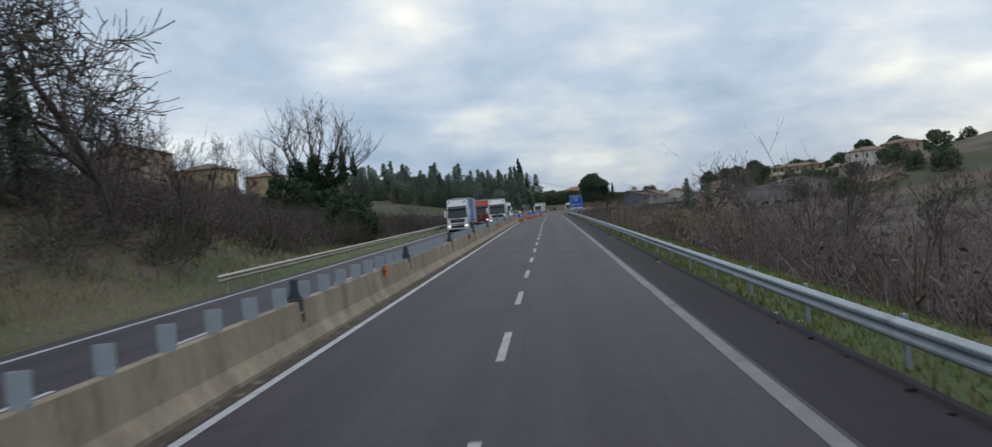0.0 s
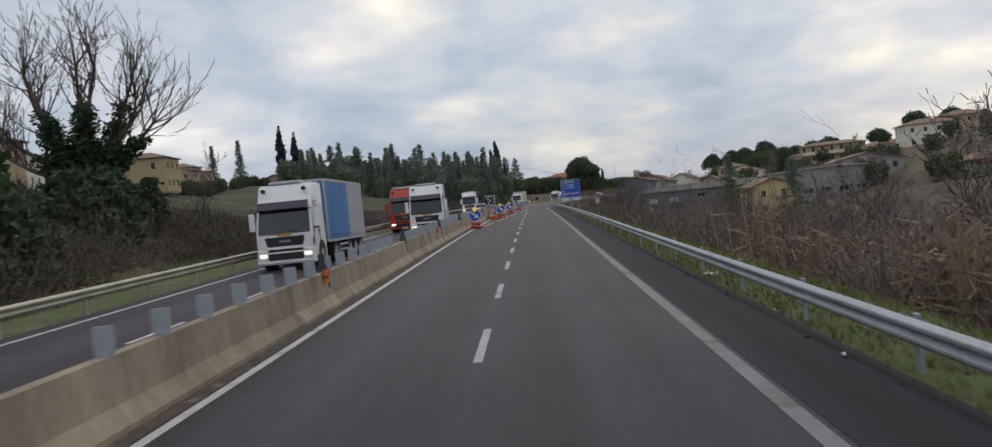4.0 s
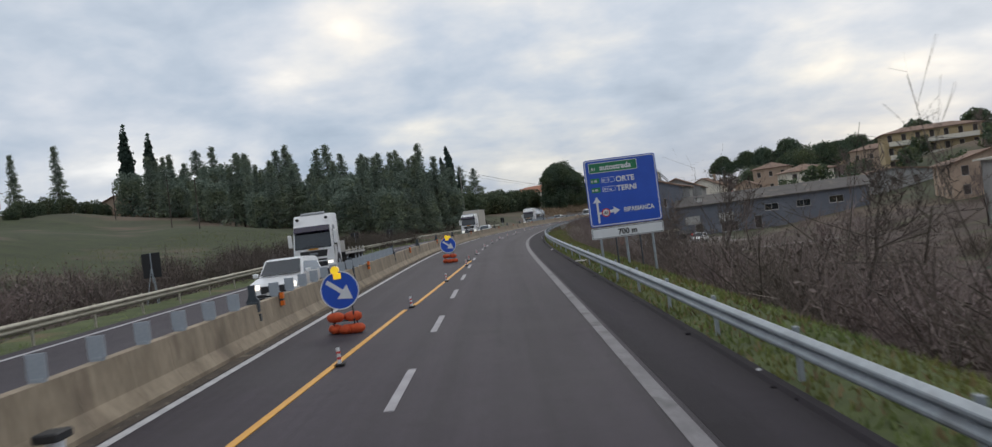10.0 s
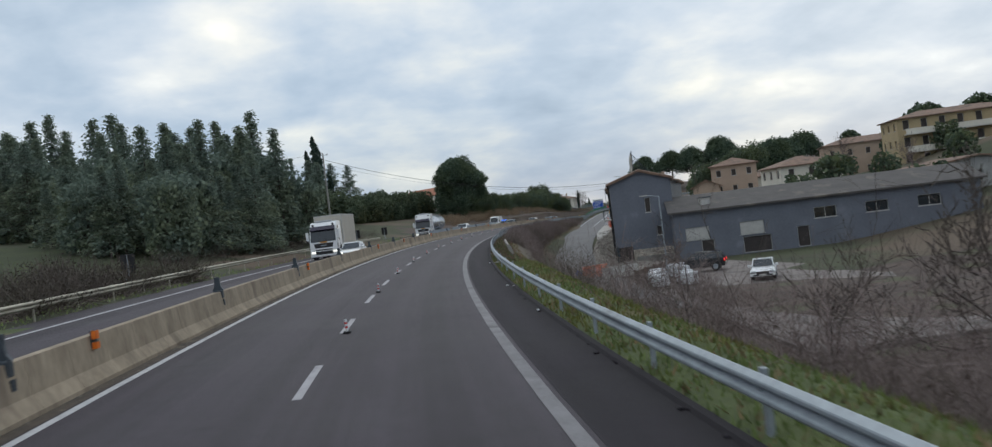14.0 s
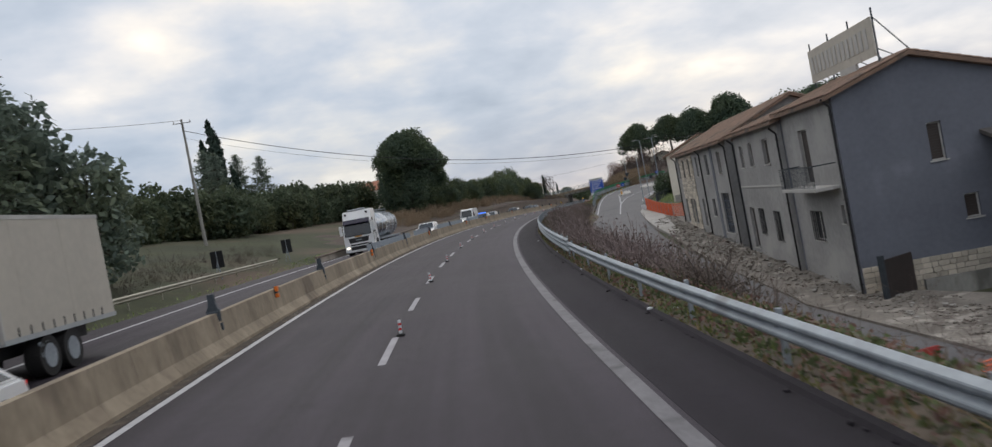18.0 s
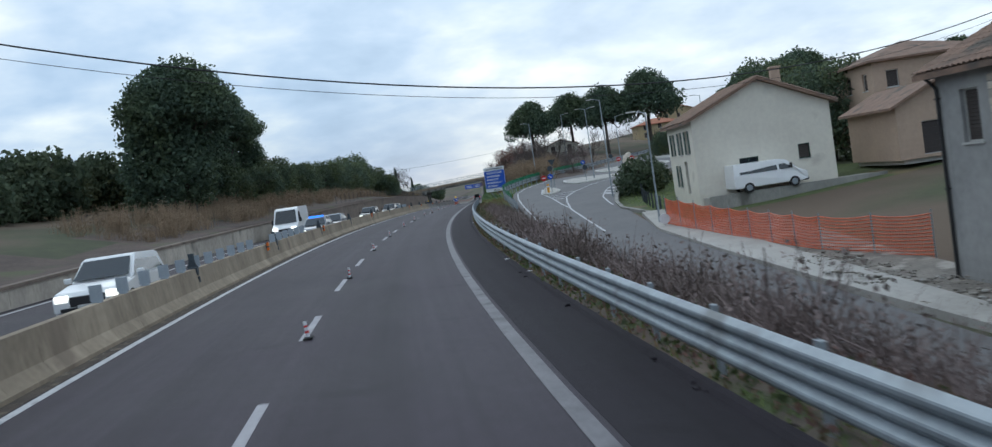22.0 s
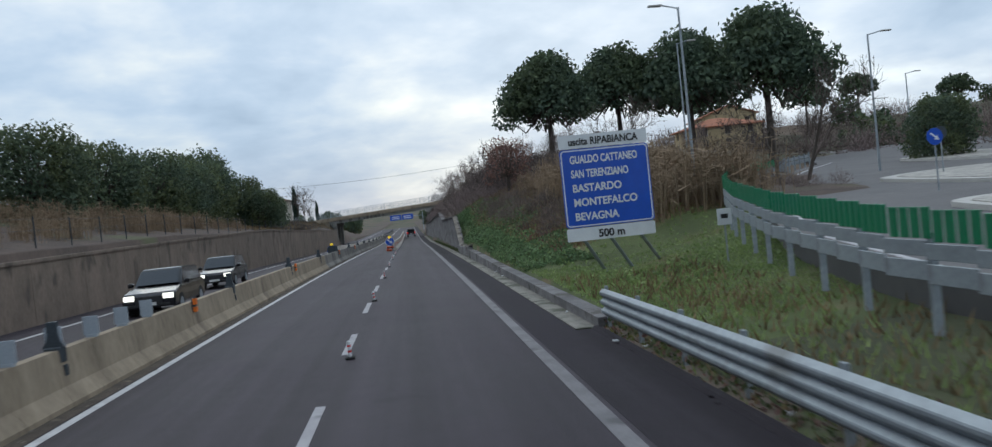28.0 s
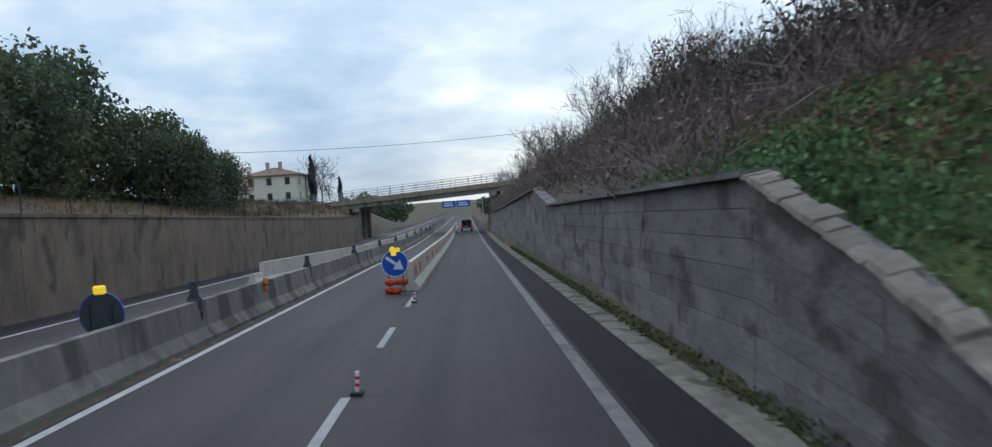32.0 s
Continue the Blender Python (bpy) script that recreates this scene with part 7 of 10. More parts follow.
def tiles(name, parent, x0, x1, y0, z0, y1, z1, material, m=None, pitch=0.24, course=0.42):
    """Courses of curved clay tiles on one slope from the eave (y0, z0) to the ridge (y1, z1)."""
    L = math.hypot(y1 - y0, z1 - z0)
    nx, ny = max(2, int((x1 - x0) / pitch)), max(2, int(L / course))
    pitch = (x1 - x0) / nx
    i, j = np.meshgrid(np.arange(nx), np.arange(ny), indexing="ij")
    i, j = i.ravel(), j.ravel()
    rng = np.random.default_rng(nx * ny)
    dy, dz = (y1 - y0) / L, (z1 - z0) / L
    ny_, nz_ = -dz, dy
    if nz_ < 0:
        ny_, nz_ = -ny_, -nz_
    vs = []
    for (u, up) in ((0.02, 0.0), (0.5, 0.075), (0.98, 0.0)):
        for (q, lift) in ((0.0, 0.035), (1.08, 0.012)):
            a = (j + q) / ny * L
            k = up + lift + rng.random(len(i)) * 0.012
            vs.append(np.stack([x0 + (i + u) * pitch, y0 + dy * a + ny_ * k, z0 + dz * a + nz_ * k], 1))
    v = np.stack(vs, 1).reshape(-1, 3)
    b = (np.arange(len(i)) * 6)[:, None]
    f = np.concatenate([b + [0, 1, 3, 2], b + [2, 3, 5, 4]])
    ob = part_me(name, fast_mesh(name, v, f, material), parent, m=m)
    ob["kind"] = "stuff"
    return ob


def gable_house(name, m, w, l, eave, rise, wall_m, roof_m, label, windows=(), fine=False, over=0.5, category="house", group="", hip=False, chimney=None, side_m=None):
    """A house with x 0..w across its gable front (face at y 0), y 0..l in depth, ridge along y.
    windows: (side, x0, z0, x1, z1, kind); sides f (front gable), l (x 0), r (x w), b."""
    h = thing(name, m, label, category, group)
    faces = {"f": (Matrix.Identity(4), w), "r": (Matrix.Translation((w, 0, 0)) @ Matrix.Rotation(radians(90), 4, "Z"), l),
             "b": (Matrix.Translation((w, l, 0)) @ Matrix.Rotation(radians(180), 4, "Z"), w), "l": (Matrix.Translation((0, l, 0)) @ Matrix.Rotation(radians(-90), 4, "Z"), l)}
    for side, (pose_m, length) in faces.items():
        holes = [(o[1], o[2], o[3], o[4]) for o in windows if o[0] == side]
        inset = 0.3 if side in "lr" else 0.0
        bm = wall_panel(length, eave, holes, inset=inset)
        wall = part("wall", bm, side_m if side_m and side == "l" else wall_m, h)
        wall.matrix_basis = pose_m
        for o in windows:
            if o[0] == side:
                window(h, pose_m, *o[1:5], kind=o[5] if len(o) > 5 else "glass", frame_mat=o[6] if len(o) > 6 else None, sill=group not in ("hillside houses", "farmhouses"))
    part("floor_slab", boxes((0.3, 0.3, -0.3, w - 0.3, l - 0.3, -0.02), (0.3, 0.3, eave - 0.25, w - 0.3, l - 0.3, eave - 0.02)), M_TRIM, h)
    if hip:
        e = over
        bm = bmesh.new()
        k = min(w, l) / 2
        low = [bm.verts.new(p) for p in ((-e, -e, eave), (w + e, -e, eave), (w + e, l + e, eave), (-e, l + e, eave))]
        high = [bm.verts.new(p) for p in (((w / 2, k, eave + rise), (w / 2, l - k, eave + rise)) if l > w else ((k, l / 2, eave + rise), (w - k, l / 2, eave + rise)))]
        if l > w:
            fs = [(low[0], low[1], high[0]), (low[1], low[2], high[1], high[0]), (low[2], low[3], high[1]), (low[3], low[0], high[0], high[1])]
        else:
            fs = [(low[0], low[1], high[1], high[0]), (low[1], low[2], high[1]), (low[2], low[3], high[0], high[1]), (low[3], low[0], high[0])]
        for f in fs:
            bm.faces.new(f)
        bmesh.ops.recalc_face_normals(bm, faces=bm.faces)
        base = [bm.verts.new(v.co + Vector((0, 0, -0.16))) for v in low]
        for i in range(4):
            bm.faces.new((low[i], low[(i + 1) % 4], base[(i + 1) % 4], base[i]))
        bm.faces.new(base[::-1])
        bmesh.ops.recalc_face_normals(bm, faces=bm.faces)
        part("roof", bm, roof_m, h)
    else:
        for y in (0.0, l - 0.3):
            part("gable", plate([(0, eave), (w, eave), (w / 2, eave + rise)], y, y + 0.3), wall_m, h)
        run = math.hypot(w / 2, rise)
        for sgn in (0, 1):
            a = (-over, eave - over * rise / (w / 2)) if not sgn else (w + over, eave - over * rise / (w / 2))
            b = (w / 2, eave + rise)
            part("roof", plate([(a[0], a[1] + 0.02), (b[0], b[1] + 0.02), (b[0], b[1] + 0.2), (a[0], a[1] + 0.2)], -over, l + over), roof_m, h)
            if fine:
                turn = Matrix.Rotation(radians(90), 4, "Z")
                # tiles are laid in a frame whose x runs along the ridge
                tiles("tiles", h, -over, l + over, -a[0], a[1] + 0.2, -b[0], b[1] + 0.2, roof_m, turn)
    if fine:
        part("foundation", boxes((0.02, 0.02, -1.8, w - 0.02, l - 0.02, 0.0)), side_m or wall_m, h)
    for cx, cy in chimney or ():
        zt = eave + rise + 0.9
        part("chimney", boxes((cx - 0.3, cy - 0.3, eave + rise * 0.3, cx + 0.3, cy + 0.3, zt), (cx - 0.38, cy - 0.38, zt, cx + 0.38, cy + 0.38, zt + 0.12), bevel=0.02), M_PLASTER_P, h)
    return h


def grid_windows(side, length, eave, n, storeys, w=0.95, hh=1.35, kind="shutter"):
    out = []
    for k in range(storeys):
        z = eave * (k + 0.32) / storeys
        for i in range(n):
            x = length * (i + 0.5) / n - w / 2
            out.append((side, x, z, x + w, z + hh, kind))
    return out


# the grey gable house at the end of the row, and the row along the exit road
A, B = at(363, 17.7, -4.7), at(413, 19.2, -4.7)
row_dir = (B - A).to_2d().normalized()
row_turn = math.atan2(-row_dir.x, row_dir.y)


def row_pose(along, depth=0.0, z=0.0):
    m = Matrix.Translation((A.x, A.y, A.z + z)) @ Matrix.Rotation(row_turn, 4, "Z")
    return m @ Matrix.Translation((depth, along, 0))


gable_house("grey_end_house", row_pose(-0.4, -0.15), 6.6, 8.4, 8.7, 1.1, M_PLASTER_B, M_ROOF, "blue-grey plastered two-storey house end with a gable", [
    ("f", 3.6, 5.3, 4.2, 6.9, "shutter"), ("f", 4.6, 2.7, 5.2, 3.7, "shutter"),
    ("l", 2.8, 5.1, 4.2, 7.7, "shutter"), ("l", 2.7, 2.35, 4.4, 3.75, "grille"), ("l", 7.2, 3.3, 7.7, 4.1, "shutter")], fine=True, over=0.35, side_m=M_PLASTER_G)
stone_base = thing("stone_plinth", row_pose(-0.47, -0.15), "pale rough stone facing at the foot of the house", "stonework")
rng = np.random.default_rng(5)
piece = {}
for r in range(6):
    x = 0.02
    while x < 6.55:
        wd = rng.choice((0.28, 0.36, 0.46, 0.58))
        wd = min(wd, 6.6 - x)
        if wd < 0.1:
            break
        key = round(float(wd), 2)
        if key not in piece:
            b = boxes((0, 0, 0, wd - 0.02, 0.07, 0.215), bevel=0.012)
            ob = part("stone", b, M_STONE, stone_base)
            piece[key] = ob.data
        else:
            ob = part_me("stone", piece[key], stone_base)
        ob.matrix_basis = Matrix.Translation((x, rng.uniform(-0.015, 0.015), 0.02 + r * 0.23))
        x += wd
balcony = thing("balcony", row_pose(3.1, -1.2, 5.0), "long concrete balcony with an iron railing", "balcony")
part("slab", boxes((0, -2.7, -0.16, 1.05, 2.8, 0.0), bevel=0.015), M_TRIM, balcony)
for i in range(37):
    part("bar", boxes((0.03, -2.65 + i * 0.15, 0, 0.045, -2.635 + i * 0.15, 0.95)), M_DARKSTEEL, balcony)
part("handrail", boxes((0.02, -2.68, 0.95, 0.06, 2.78, 1.0)), M_DARKSTEEL, balcony)
for y in (-2.68, 2.74):
    part("side_rail", boxes((0.06, y, 0.95, 1.04, y + 0.04, 1.0)), M_DARKSTEEL, balcony)

mid = gable_house("row_house_middle", row_pose(8.02, -0.35, 0.35), 8.0, 11.0, 8.1, 1.1, M_PLASTER_G, M_ROOF, "grey plastered row house with small upper windows", [
    ("l", 1.3, 6.0, 2.2, 7.35, "shutter"), ("l", 3.7, 6.0, 4.7, 7.4, "shutter"), ("l", 7.3, 6.0, 8.5, 7.4, "shutter"),
    ("l", 1.2, 0.9, 2.5, 3.45, "garage"), ("l", 3.8, 1.9, 5.0, 3.4, "grille"), ("l", 7.3, 1.65, 8.6, 3.3, "grille")], fine=True, over=0.4)
part("string_course", boxes((-0.03, 0.02, 4.72, 0.0, 10.98, 4.82)), M_TRIM, mid)
gable_house("recessed_bay", row_pose(19.04, 0.15, 0.9), 7.2, 2.88, 7.3, 0.9, M_PLASTER_B, M_ROOF, "narrow blue-grey bay between the two row houses", [], over=0.01)
long_house = gable_house("row_house_long", row_pose(21.95, -0.35, 1.35), 9.6, 24.6, 7.1, 2.1, M_PLASTER_G, M_ROOF, "long grey plastered row house under clay tiles, half renovated", [
    ("l", 1.05, 4.85, 1.85, 6.45, "shutter"), ("l", 4.35, 4.85, 5.15, 6.45, "shutter"), ("l", 7.35, 4.85, 8.15, 6.45, "shutter"), ("l", 11.35, 4.85, 12.25, 6.45, "shutter"), ("l", 15.95, 4.85, 17.05, 6.45, "glass", M_DARKSTEEL), ("l", 20.95, 4.85, 22.15, 6.45, "shutter"),
    ("l", 20.15, 0.5, 22.95, 3.4, "lattice", M_DOOR_B), ("l", 16.05, 1.6, 17.25, 2.95, "glass", M_DARKSTEEL), ("l", 11.45, 0.65, 12.55, 2.95, "glassdoor"), ("l", 7.0, 0.75, 8.4, 2.85, "glassdoor"), ("l", 5.5, 0.75, 6.5, 2.85, "door"), ("l", 2.2, 0.75, 3.6, 2.9, "glassdoor")], fine=True, over=0.45)
part("painted_pier", boxes((-0.04, 19.9, 0.0, 0.0, 20.7, 6.9)), M_PLASTER_B, long_house, "blue-grey painted pier").matrix_basis = Matrix.Translation((0, -14.6, 0))
# stone facing on part of the long house
face = thing("stone_facing", row_pose(36.8, -0.42, 1.35), "pale split-stone facing between the shutters", "stonework")
rng = np.random.default_rng(6)
FACING_HOLES = ((1.6, 0.75, 3.0, 2.9), (3.2, 0.75, 4.25, 2.9), (6.1, 0.75, 7.5, 2.95), (1.6, 4.8, 2.4, 6.5), (4.6, 4.8, 5.4, 6.5))
piece = {}
for r in range(30):
    y, z = 0.0, r * 0.225
    while y < 7.3:
        wd = min(float(rng.choice((0.36, 0.48, 0.62, 0.78))), 7.4 - y)
        clear = [h for h in FACING_HOLES if h[1] < z + 0.11 < h[3]]
        for h in clear:
            if y < h[0] < y + wd:
                wd = h[0] - y
        inside = [h for h in clear if h[0] - 0.01 <= y < h[2]]
        if inside:
            y = inside[0][2]
            continue
        if wd > 0.08:
            key = round(wd, 1)
            if key not in piece:
                piece[key] = part("stone", boxes((0, 0, 0, 0.06, key - 0.02, 0.205), bevel=0.012), M_STONE, face).data
                ob = bpy.data.objects[face.children[-1].name]
            else:
                ob = part_me("stone", piece[key], face)
            ob.matrix_basis = Matrix.Translation((rng.uniform(-0.015, 0.012), y, 0.01 + z)) @ Matrix.Diagonal((1, (wd - 0.02) / max(key - 0.02, 0.05), 1, 1))
        y += max(wd, 0.1)
for along, depth, z0, z1 in ((8.05, -0.44, 0.2, 8.2), (19.0, -0.44, 0.6, 8.3), (21.9, -0.44, 1.0, 8.3), (32.6, -0.42, 1.35, 8.3), (-0.3, -0.24, 0.1, 8.7), (46.45, -0.42, 1.4, 8.3)):
    dp = thing("downpipe", row_pose(along, depth), "dark round rainwater downpipe on the facade", "downpipe", "downpipes")
    part("pipe", rods(((0, 0, z0), (0, 0, z1 - 0.35), 0.055)), M_BLACK, dp)
    part("elbow", rods(((0, 0, z1 - 0.35), (-0.32, 0, z1), 0.055)), M_BLACK, dp)
    for z in np.linspace(z0 + 0.6, z1 - 0.7, 3):
        part("clip", boxes((-0.07, -0.07, z, 0.07, 0.07, z + 0.05)), M_BLACK, dp)

# roof sign frame on the end house
rs = thing("roof_sign", row_pose(1.2, 2.6, 9.3), "rusty steel frame with a faded hotel sign on the roof", "sign")
part("panel", boxes((-0.05, 0.0, 0.9, 0.05, 9.0, 2.6)), M_TARP, rs)
part("plate", boxes((-0.06, 2.4, 0.3, 0.06, 4.6, 0.9)), M_TRIM, rs)
for y in (0.0, 3.0, 6.0, 9.0):
    part("strut", rods(((0.1, y, -0.6), (0.1, y, 3.0), 0.04), ((0.1, y, 2.6), (2.6, y, -0.6), 0.03), ((0.1, y, 1.2), (2.0, y, 0.0), 0.025), n=6), M_DARKSTEEL, rs)
for i in range(14):
    part("writing", boxes((-0.075, 0.5 + i * 0.6, 1.3, -0.052, 0.85 + i * 0.6, 2.2)), M_TRIM, rs)

# the long low hall before the end house
hall = gable_house("grey_hall", row_pose(-4.6, 36.0, -0.1) @ Matrix.Rotation(radians(90), 4, "Z"), 11.0, 30.0, 5.0, 1.5, M_PLASTER_B, M_ROOF_D, "long low blue-grey hall under a weathered flat-pitched roof", [
    ("l", 1.1, 2.0, 3.5, 3.3, "roller"), ("l", 2.6, 0.1, 3.9, 1.9, "door"), ("l", 6.6, 2.0, 9.0, 3.3, "roller"), ("l", 6.8, 0.1, 9.6, 1.75, "garage"), ("l", 14.0, 2.8, 16.2, 3.9, "glass"), ("l", 19.0, 2.8, 21.2, 3.9, "glass"), ("l", 24.0, 2.8, 26.2, 3.9, "glass"), ("l", 12.2, 0.1, 13.4, 2.2, "door")], over=0.5, category="hall")
vent = thing("roof_vent", Matrix.Translation(row_pose(-3.0, 9.5, 5.9).to_translation()), "small pale metal vent on the hall roof", "vent")
part("housing", boxes((-0.5, -0.4, -0.6, 0.5, 0.4, 0.25), bevel=0.03), M_TRIM, vent)
part("cap", boxes((-0.6, -0.5, 0.25, 0.6, 0.5, 0.33), bevel=0.02), M_DARKSTEEL, vent)

# the cream villa behind the orange fence
gable_house("cream_villa", put(443.3, 20.6, -0.9, -4), 9.3, 9.6, 5.2, 2.1, M_PLASTER_W, M_ROOF, "cream plastered villa with green shutters and a clay roof", [
    ("f", 2.9, 0.2, 4.2, 2.2, "glass", M_SHUTTER_G), ("f", 6.9, 1.6, 7.7, 2.6, "shutter", M_SHUTTER_G),
    ("l", 6.9, 3.0, 7.8, 4.6, "open"), ("l", 4.3, 3.0, 5.2, 4.6, "open"), ("l", 5.5, 0.1, 6.5, 2.5, "door"), ("l", 2.6, 0.6, 3.5, 2.2, "open"), ("l", 1.4, 3.0, 2.3, 4.6, "open")], fine=True, over=0.45, chimney=((7.2, 4.0),))
gable_house("pink_annex", put(441, 33.5, -0.4, -4), 5.0, 8.0, 3.6, 1.2, M_PLASTER_P, M_ROOF, "low pinkish annex with a clay roof", [("f", 1.6, 0.2, 3.2, 2.4, "garage")])
gable_house("pink_house", put(452, 37.5, 0.6, -4), 9.0, 10.0, 6.6, 1.6, M_PLASTER_P, M_ROOF, "pinkish three-storey house above the villa", grid_windows("f", 9, 6.6, 3, 2) + grid_windows("l", 10, 6.6, 3, 2), hip=True)

# hillside houses of the town
TOWN = (
    (468, 44, 2.2, 12, 9, 4.2, 1.5, M_PLASTER_W, M_ROOF, True), (506, 84, 2.6, 22, 12, 8.6, 1.6, M_PLASTER_Y, M_ROOF, True), (470, 62, 1.6, 18, 10, 7.6, 1.5, M_PLASTER_P, M_ROOF, True),
    (628, 58, 16.2, 10, 12, 5.4, 1.8, M_PLASTER_Y, M_ROOF_R, False), (470, 92, 5.0, 12, 9, 6.2, 1.5, M_PLASTER_W, M_ROOF, True),
    (420, 108, 8.5, 14, 10, 6.5, 1.6, M_PLASTER_P, M_ROOF, True), (390, 96, 5.5, 14, 10, 7.0, 1.6, M_PLASTER_W, M_ROOF, True),
    (330, 58, -3.2, 10, 9, 5.0, 1.4, M_PLASTER_P, M_ROOF, False), (300, 62, -3.0, 14, 9, 6.0, 1.5, M_PLASTER_G, M_ROOF, False), (372, 52, -4.0, 18, 10, 5.2, 1.2, M_PLASTER_G, M_ROOF, False),
    (410, 46, -1.0, 10, 9, 5.6, 1.5, M_PLASTER_W, M_ROOF, True), (600, 46, 12.8, 11, 9, 4.0, 1.5, M_PLASTER_Y, M_ROOF_R, True), (566, 19.5, 9.0, 7, 8, 2.6, 1.2, M_PLASTER_W, M_ROOF, False), (560, 78, 6.5, 14, 10, 6.0, 1.6, M_PLASTER_P, M_ROOF, True), (575, 96, 8.5, 14, 10, 6.0, 1.6, M_PLASTER_Y, M_ROOF_R, True), (535, 102, 7.5, 16, 10, 6.0, 1.6, M_PLASTER_W, M_ROOF, True),
    (262, 78, -3.8, 10, 9, 5.0, 1.4, M_PLASTER_Y, M_ROOF, False), (440, 100, 8.0, 11, 9, 6.2, 1.5, M_PLASTER_W, M_ROOF, True),
)
for s, d, z, w, l, eave, rise, wm, rm, hp in TOWN:
    z = min(z, ground(s, d) - 0.1) if abs(ground(s, d) - z) < 4 else ground(s, d) - 0.3
    gable_house("hillside_house", put(s, d, z, random.uniform(-14, 14)), w, l, eave, rise, wm, rm, {M_PLASTER_W: "cream", M_PLASTER_Y: "ochre", M_PLASTER_P: "pinkish", M_PLASTER_G: "grey"}[wm] + " plastered house on the hillside with a clay roof", grid_windows("f", w, eave, max(2, int(w / 3.2)), 2) + grid_windows("l", l, eave, 3, 2), hip=hp, group="hillside houses")

gable_house("ochre_house", put(258, 36.9, -5.0, 0), 6.6, 9.0, 5.1, 1.25, M_PLASTER_OC, M_ROOF, "weathered ochre plastered house with a low gable in the hollow", grid_windows("f", 6.6, 5.0, 2, 2, 0.8, 1.1, "glass") + grid_windows("l", 9.0, 5.0, 2, 2, 0.8, 1.1, "glass"))
gable_house("long_shed", put(285, 48.3, -4.2, 0), 20.0, 10.0, 6.2, 0.5, M_PLASTER_G, M_CONCRETE_W, "long low grey shed with a pale flat-pitched roof", grid_windows("f", 20.0, 5.6, 6, 1, 1.8, 1.0, "glass"), category="shed")
flats = gable_house("apartment_block", put(424, 67.5, 1.6, 0), 20.0, 10.0, 8.8, 1.2, M_PLASTER_Y, M_ROOF, "three-storey pale ochre apartment block with long balconies", grid_windows("f", 20.0, 8.8, 7, 3, 1.0, 1.6) + grid_windows("l", 10.0, 8.8, 3, 3, 0.9, 1.3), hip=True, category="apartments")
for z in (2.8, 5.8):
    long_balcony = part("balcony", boxes((1.0, -1.3, z, 19.0, 0.0, z + 0.16)), M_CONCRETE_W, flats)
    part("parapet", boxes((1.0, -1.3, z + 0.16, 19.0, -1.2, z + 1.05)), M_PLASTER_W, long_balcony, "pale balcony parapet")

# farmhouses over the left field
FARMS = (
    (281, -82, 10.0, 8, 7, 1.4, M_PLASTER_Y, M_ROOF, True), (262, -96, 9.0, 8, 6.5, 1.4, M_PLASTER_W, M_ROOF, True), (208, -66, 7.5, 8, 6.8, 1.4, M_PLASTER_Y, M_ROOF, True), (202, -80, 12, 9, 7.5, 1.6, M_PLASTER_P, M_ROOF, False), (346, -120, 12, 16, 3.2, 1.4, M_PLASTER_P, M_ROOF, False), (356, -124, 8, 8, 5.5, 1.6, M_PLASTER_Y, M_ROOF, True), (386, -112, 10, 8, 4.0, 1.6, M_PLASTER_P, M_ROOF, False), (402, -100, 9, 8, 4.5, 1.5, M_PLASTER_W, M_ROOF, True),
    (420, -66, 12, 9, 3.4, 1.2, M_PLASTER_P, M_ROOF, True),
)
for s, d, w, l, eave, rise, wm, rm, hp in FARMS:
    gable_house("farmhouse", put(s, d, ground(s, d) - 0.4, random.uniform(-10, 10)), w, l, eave, rise, wm, rm, {M_PLASTER_W: "cream", M_PLASTER_Y: "ochre", M_PLASTER_P: "pinkish"}[wm] + " plastered farmhouse with a clay roof above the field", grid_windows("f", w, eave, max(2, int(w / 3.5)), 2 if eave > 4.2 else 1) + grid_windows("r", l, eave, 3, 2 if eave > 4.2 else 1), hip=hp, group="farmhouses")
gable_house("pink_villa", put(580, -84, ground(580, -84) + 1.0, -30), 32.0, 14.0, 5.5, 3.2, M_PLASTER_W, M_ROOF_R, "long pale villa with a red clay roof on the hill", grid_windows("f", 32, 5.5, 9, 1, 1.1, 1.6), hip=True)
gable_house("bridge_house", put(692, -39.2, 6.6, -3), 10.2, 9.5, 5.6, 1.6, M_PLASTER_W, M_ROOF, "square cream two-storey house beside the bridge", grid_windows("f", 10.2, 5.6, 3, 2, 1.0, 1.4) + grid_windows("r", 9.5, 5.6, 2, 2, 1.0, 1.4), hip=True, chimney=((3.8, 4.5), (6.2, 4.5)))


# ---- signs ----
def words(parent, text, x, z, size, material, y=-0.012, align="LEFT", name="writing", squeeze=1.0, spacing=1.0):
    """Raised letters on a plate that faces -y; x, z is the baseline's start (or middle)."""
    cu = bpy.data.curves.new(name, "FONT")
    cu.body, cu.size, cu.align_x, cu.extrude, cu.space_character = text, size, align, 0.003, spacing
    cu.offset = size * 0.028
    tmp = new("tmp_text", cu)
    me = bpy.data.meshes.new_from_object(tmp)
    bpy.data.objects.remove(tmp)
    bpy.data.curves.remove(cu)
    me.materials.clear()
    me.materials.append(material)
    ob = part_me(name, me, parent)
    ob.matrix_basis = Matrix.Translation((x, y, z)) @ Matrix.Rotation(radians(90), 4, "X") @ Matrix.Diagonal((squeeze, 1, 1, 1))
    return ob


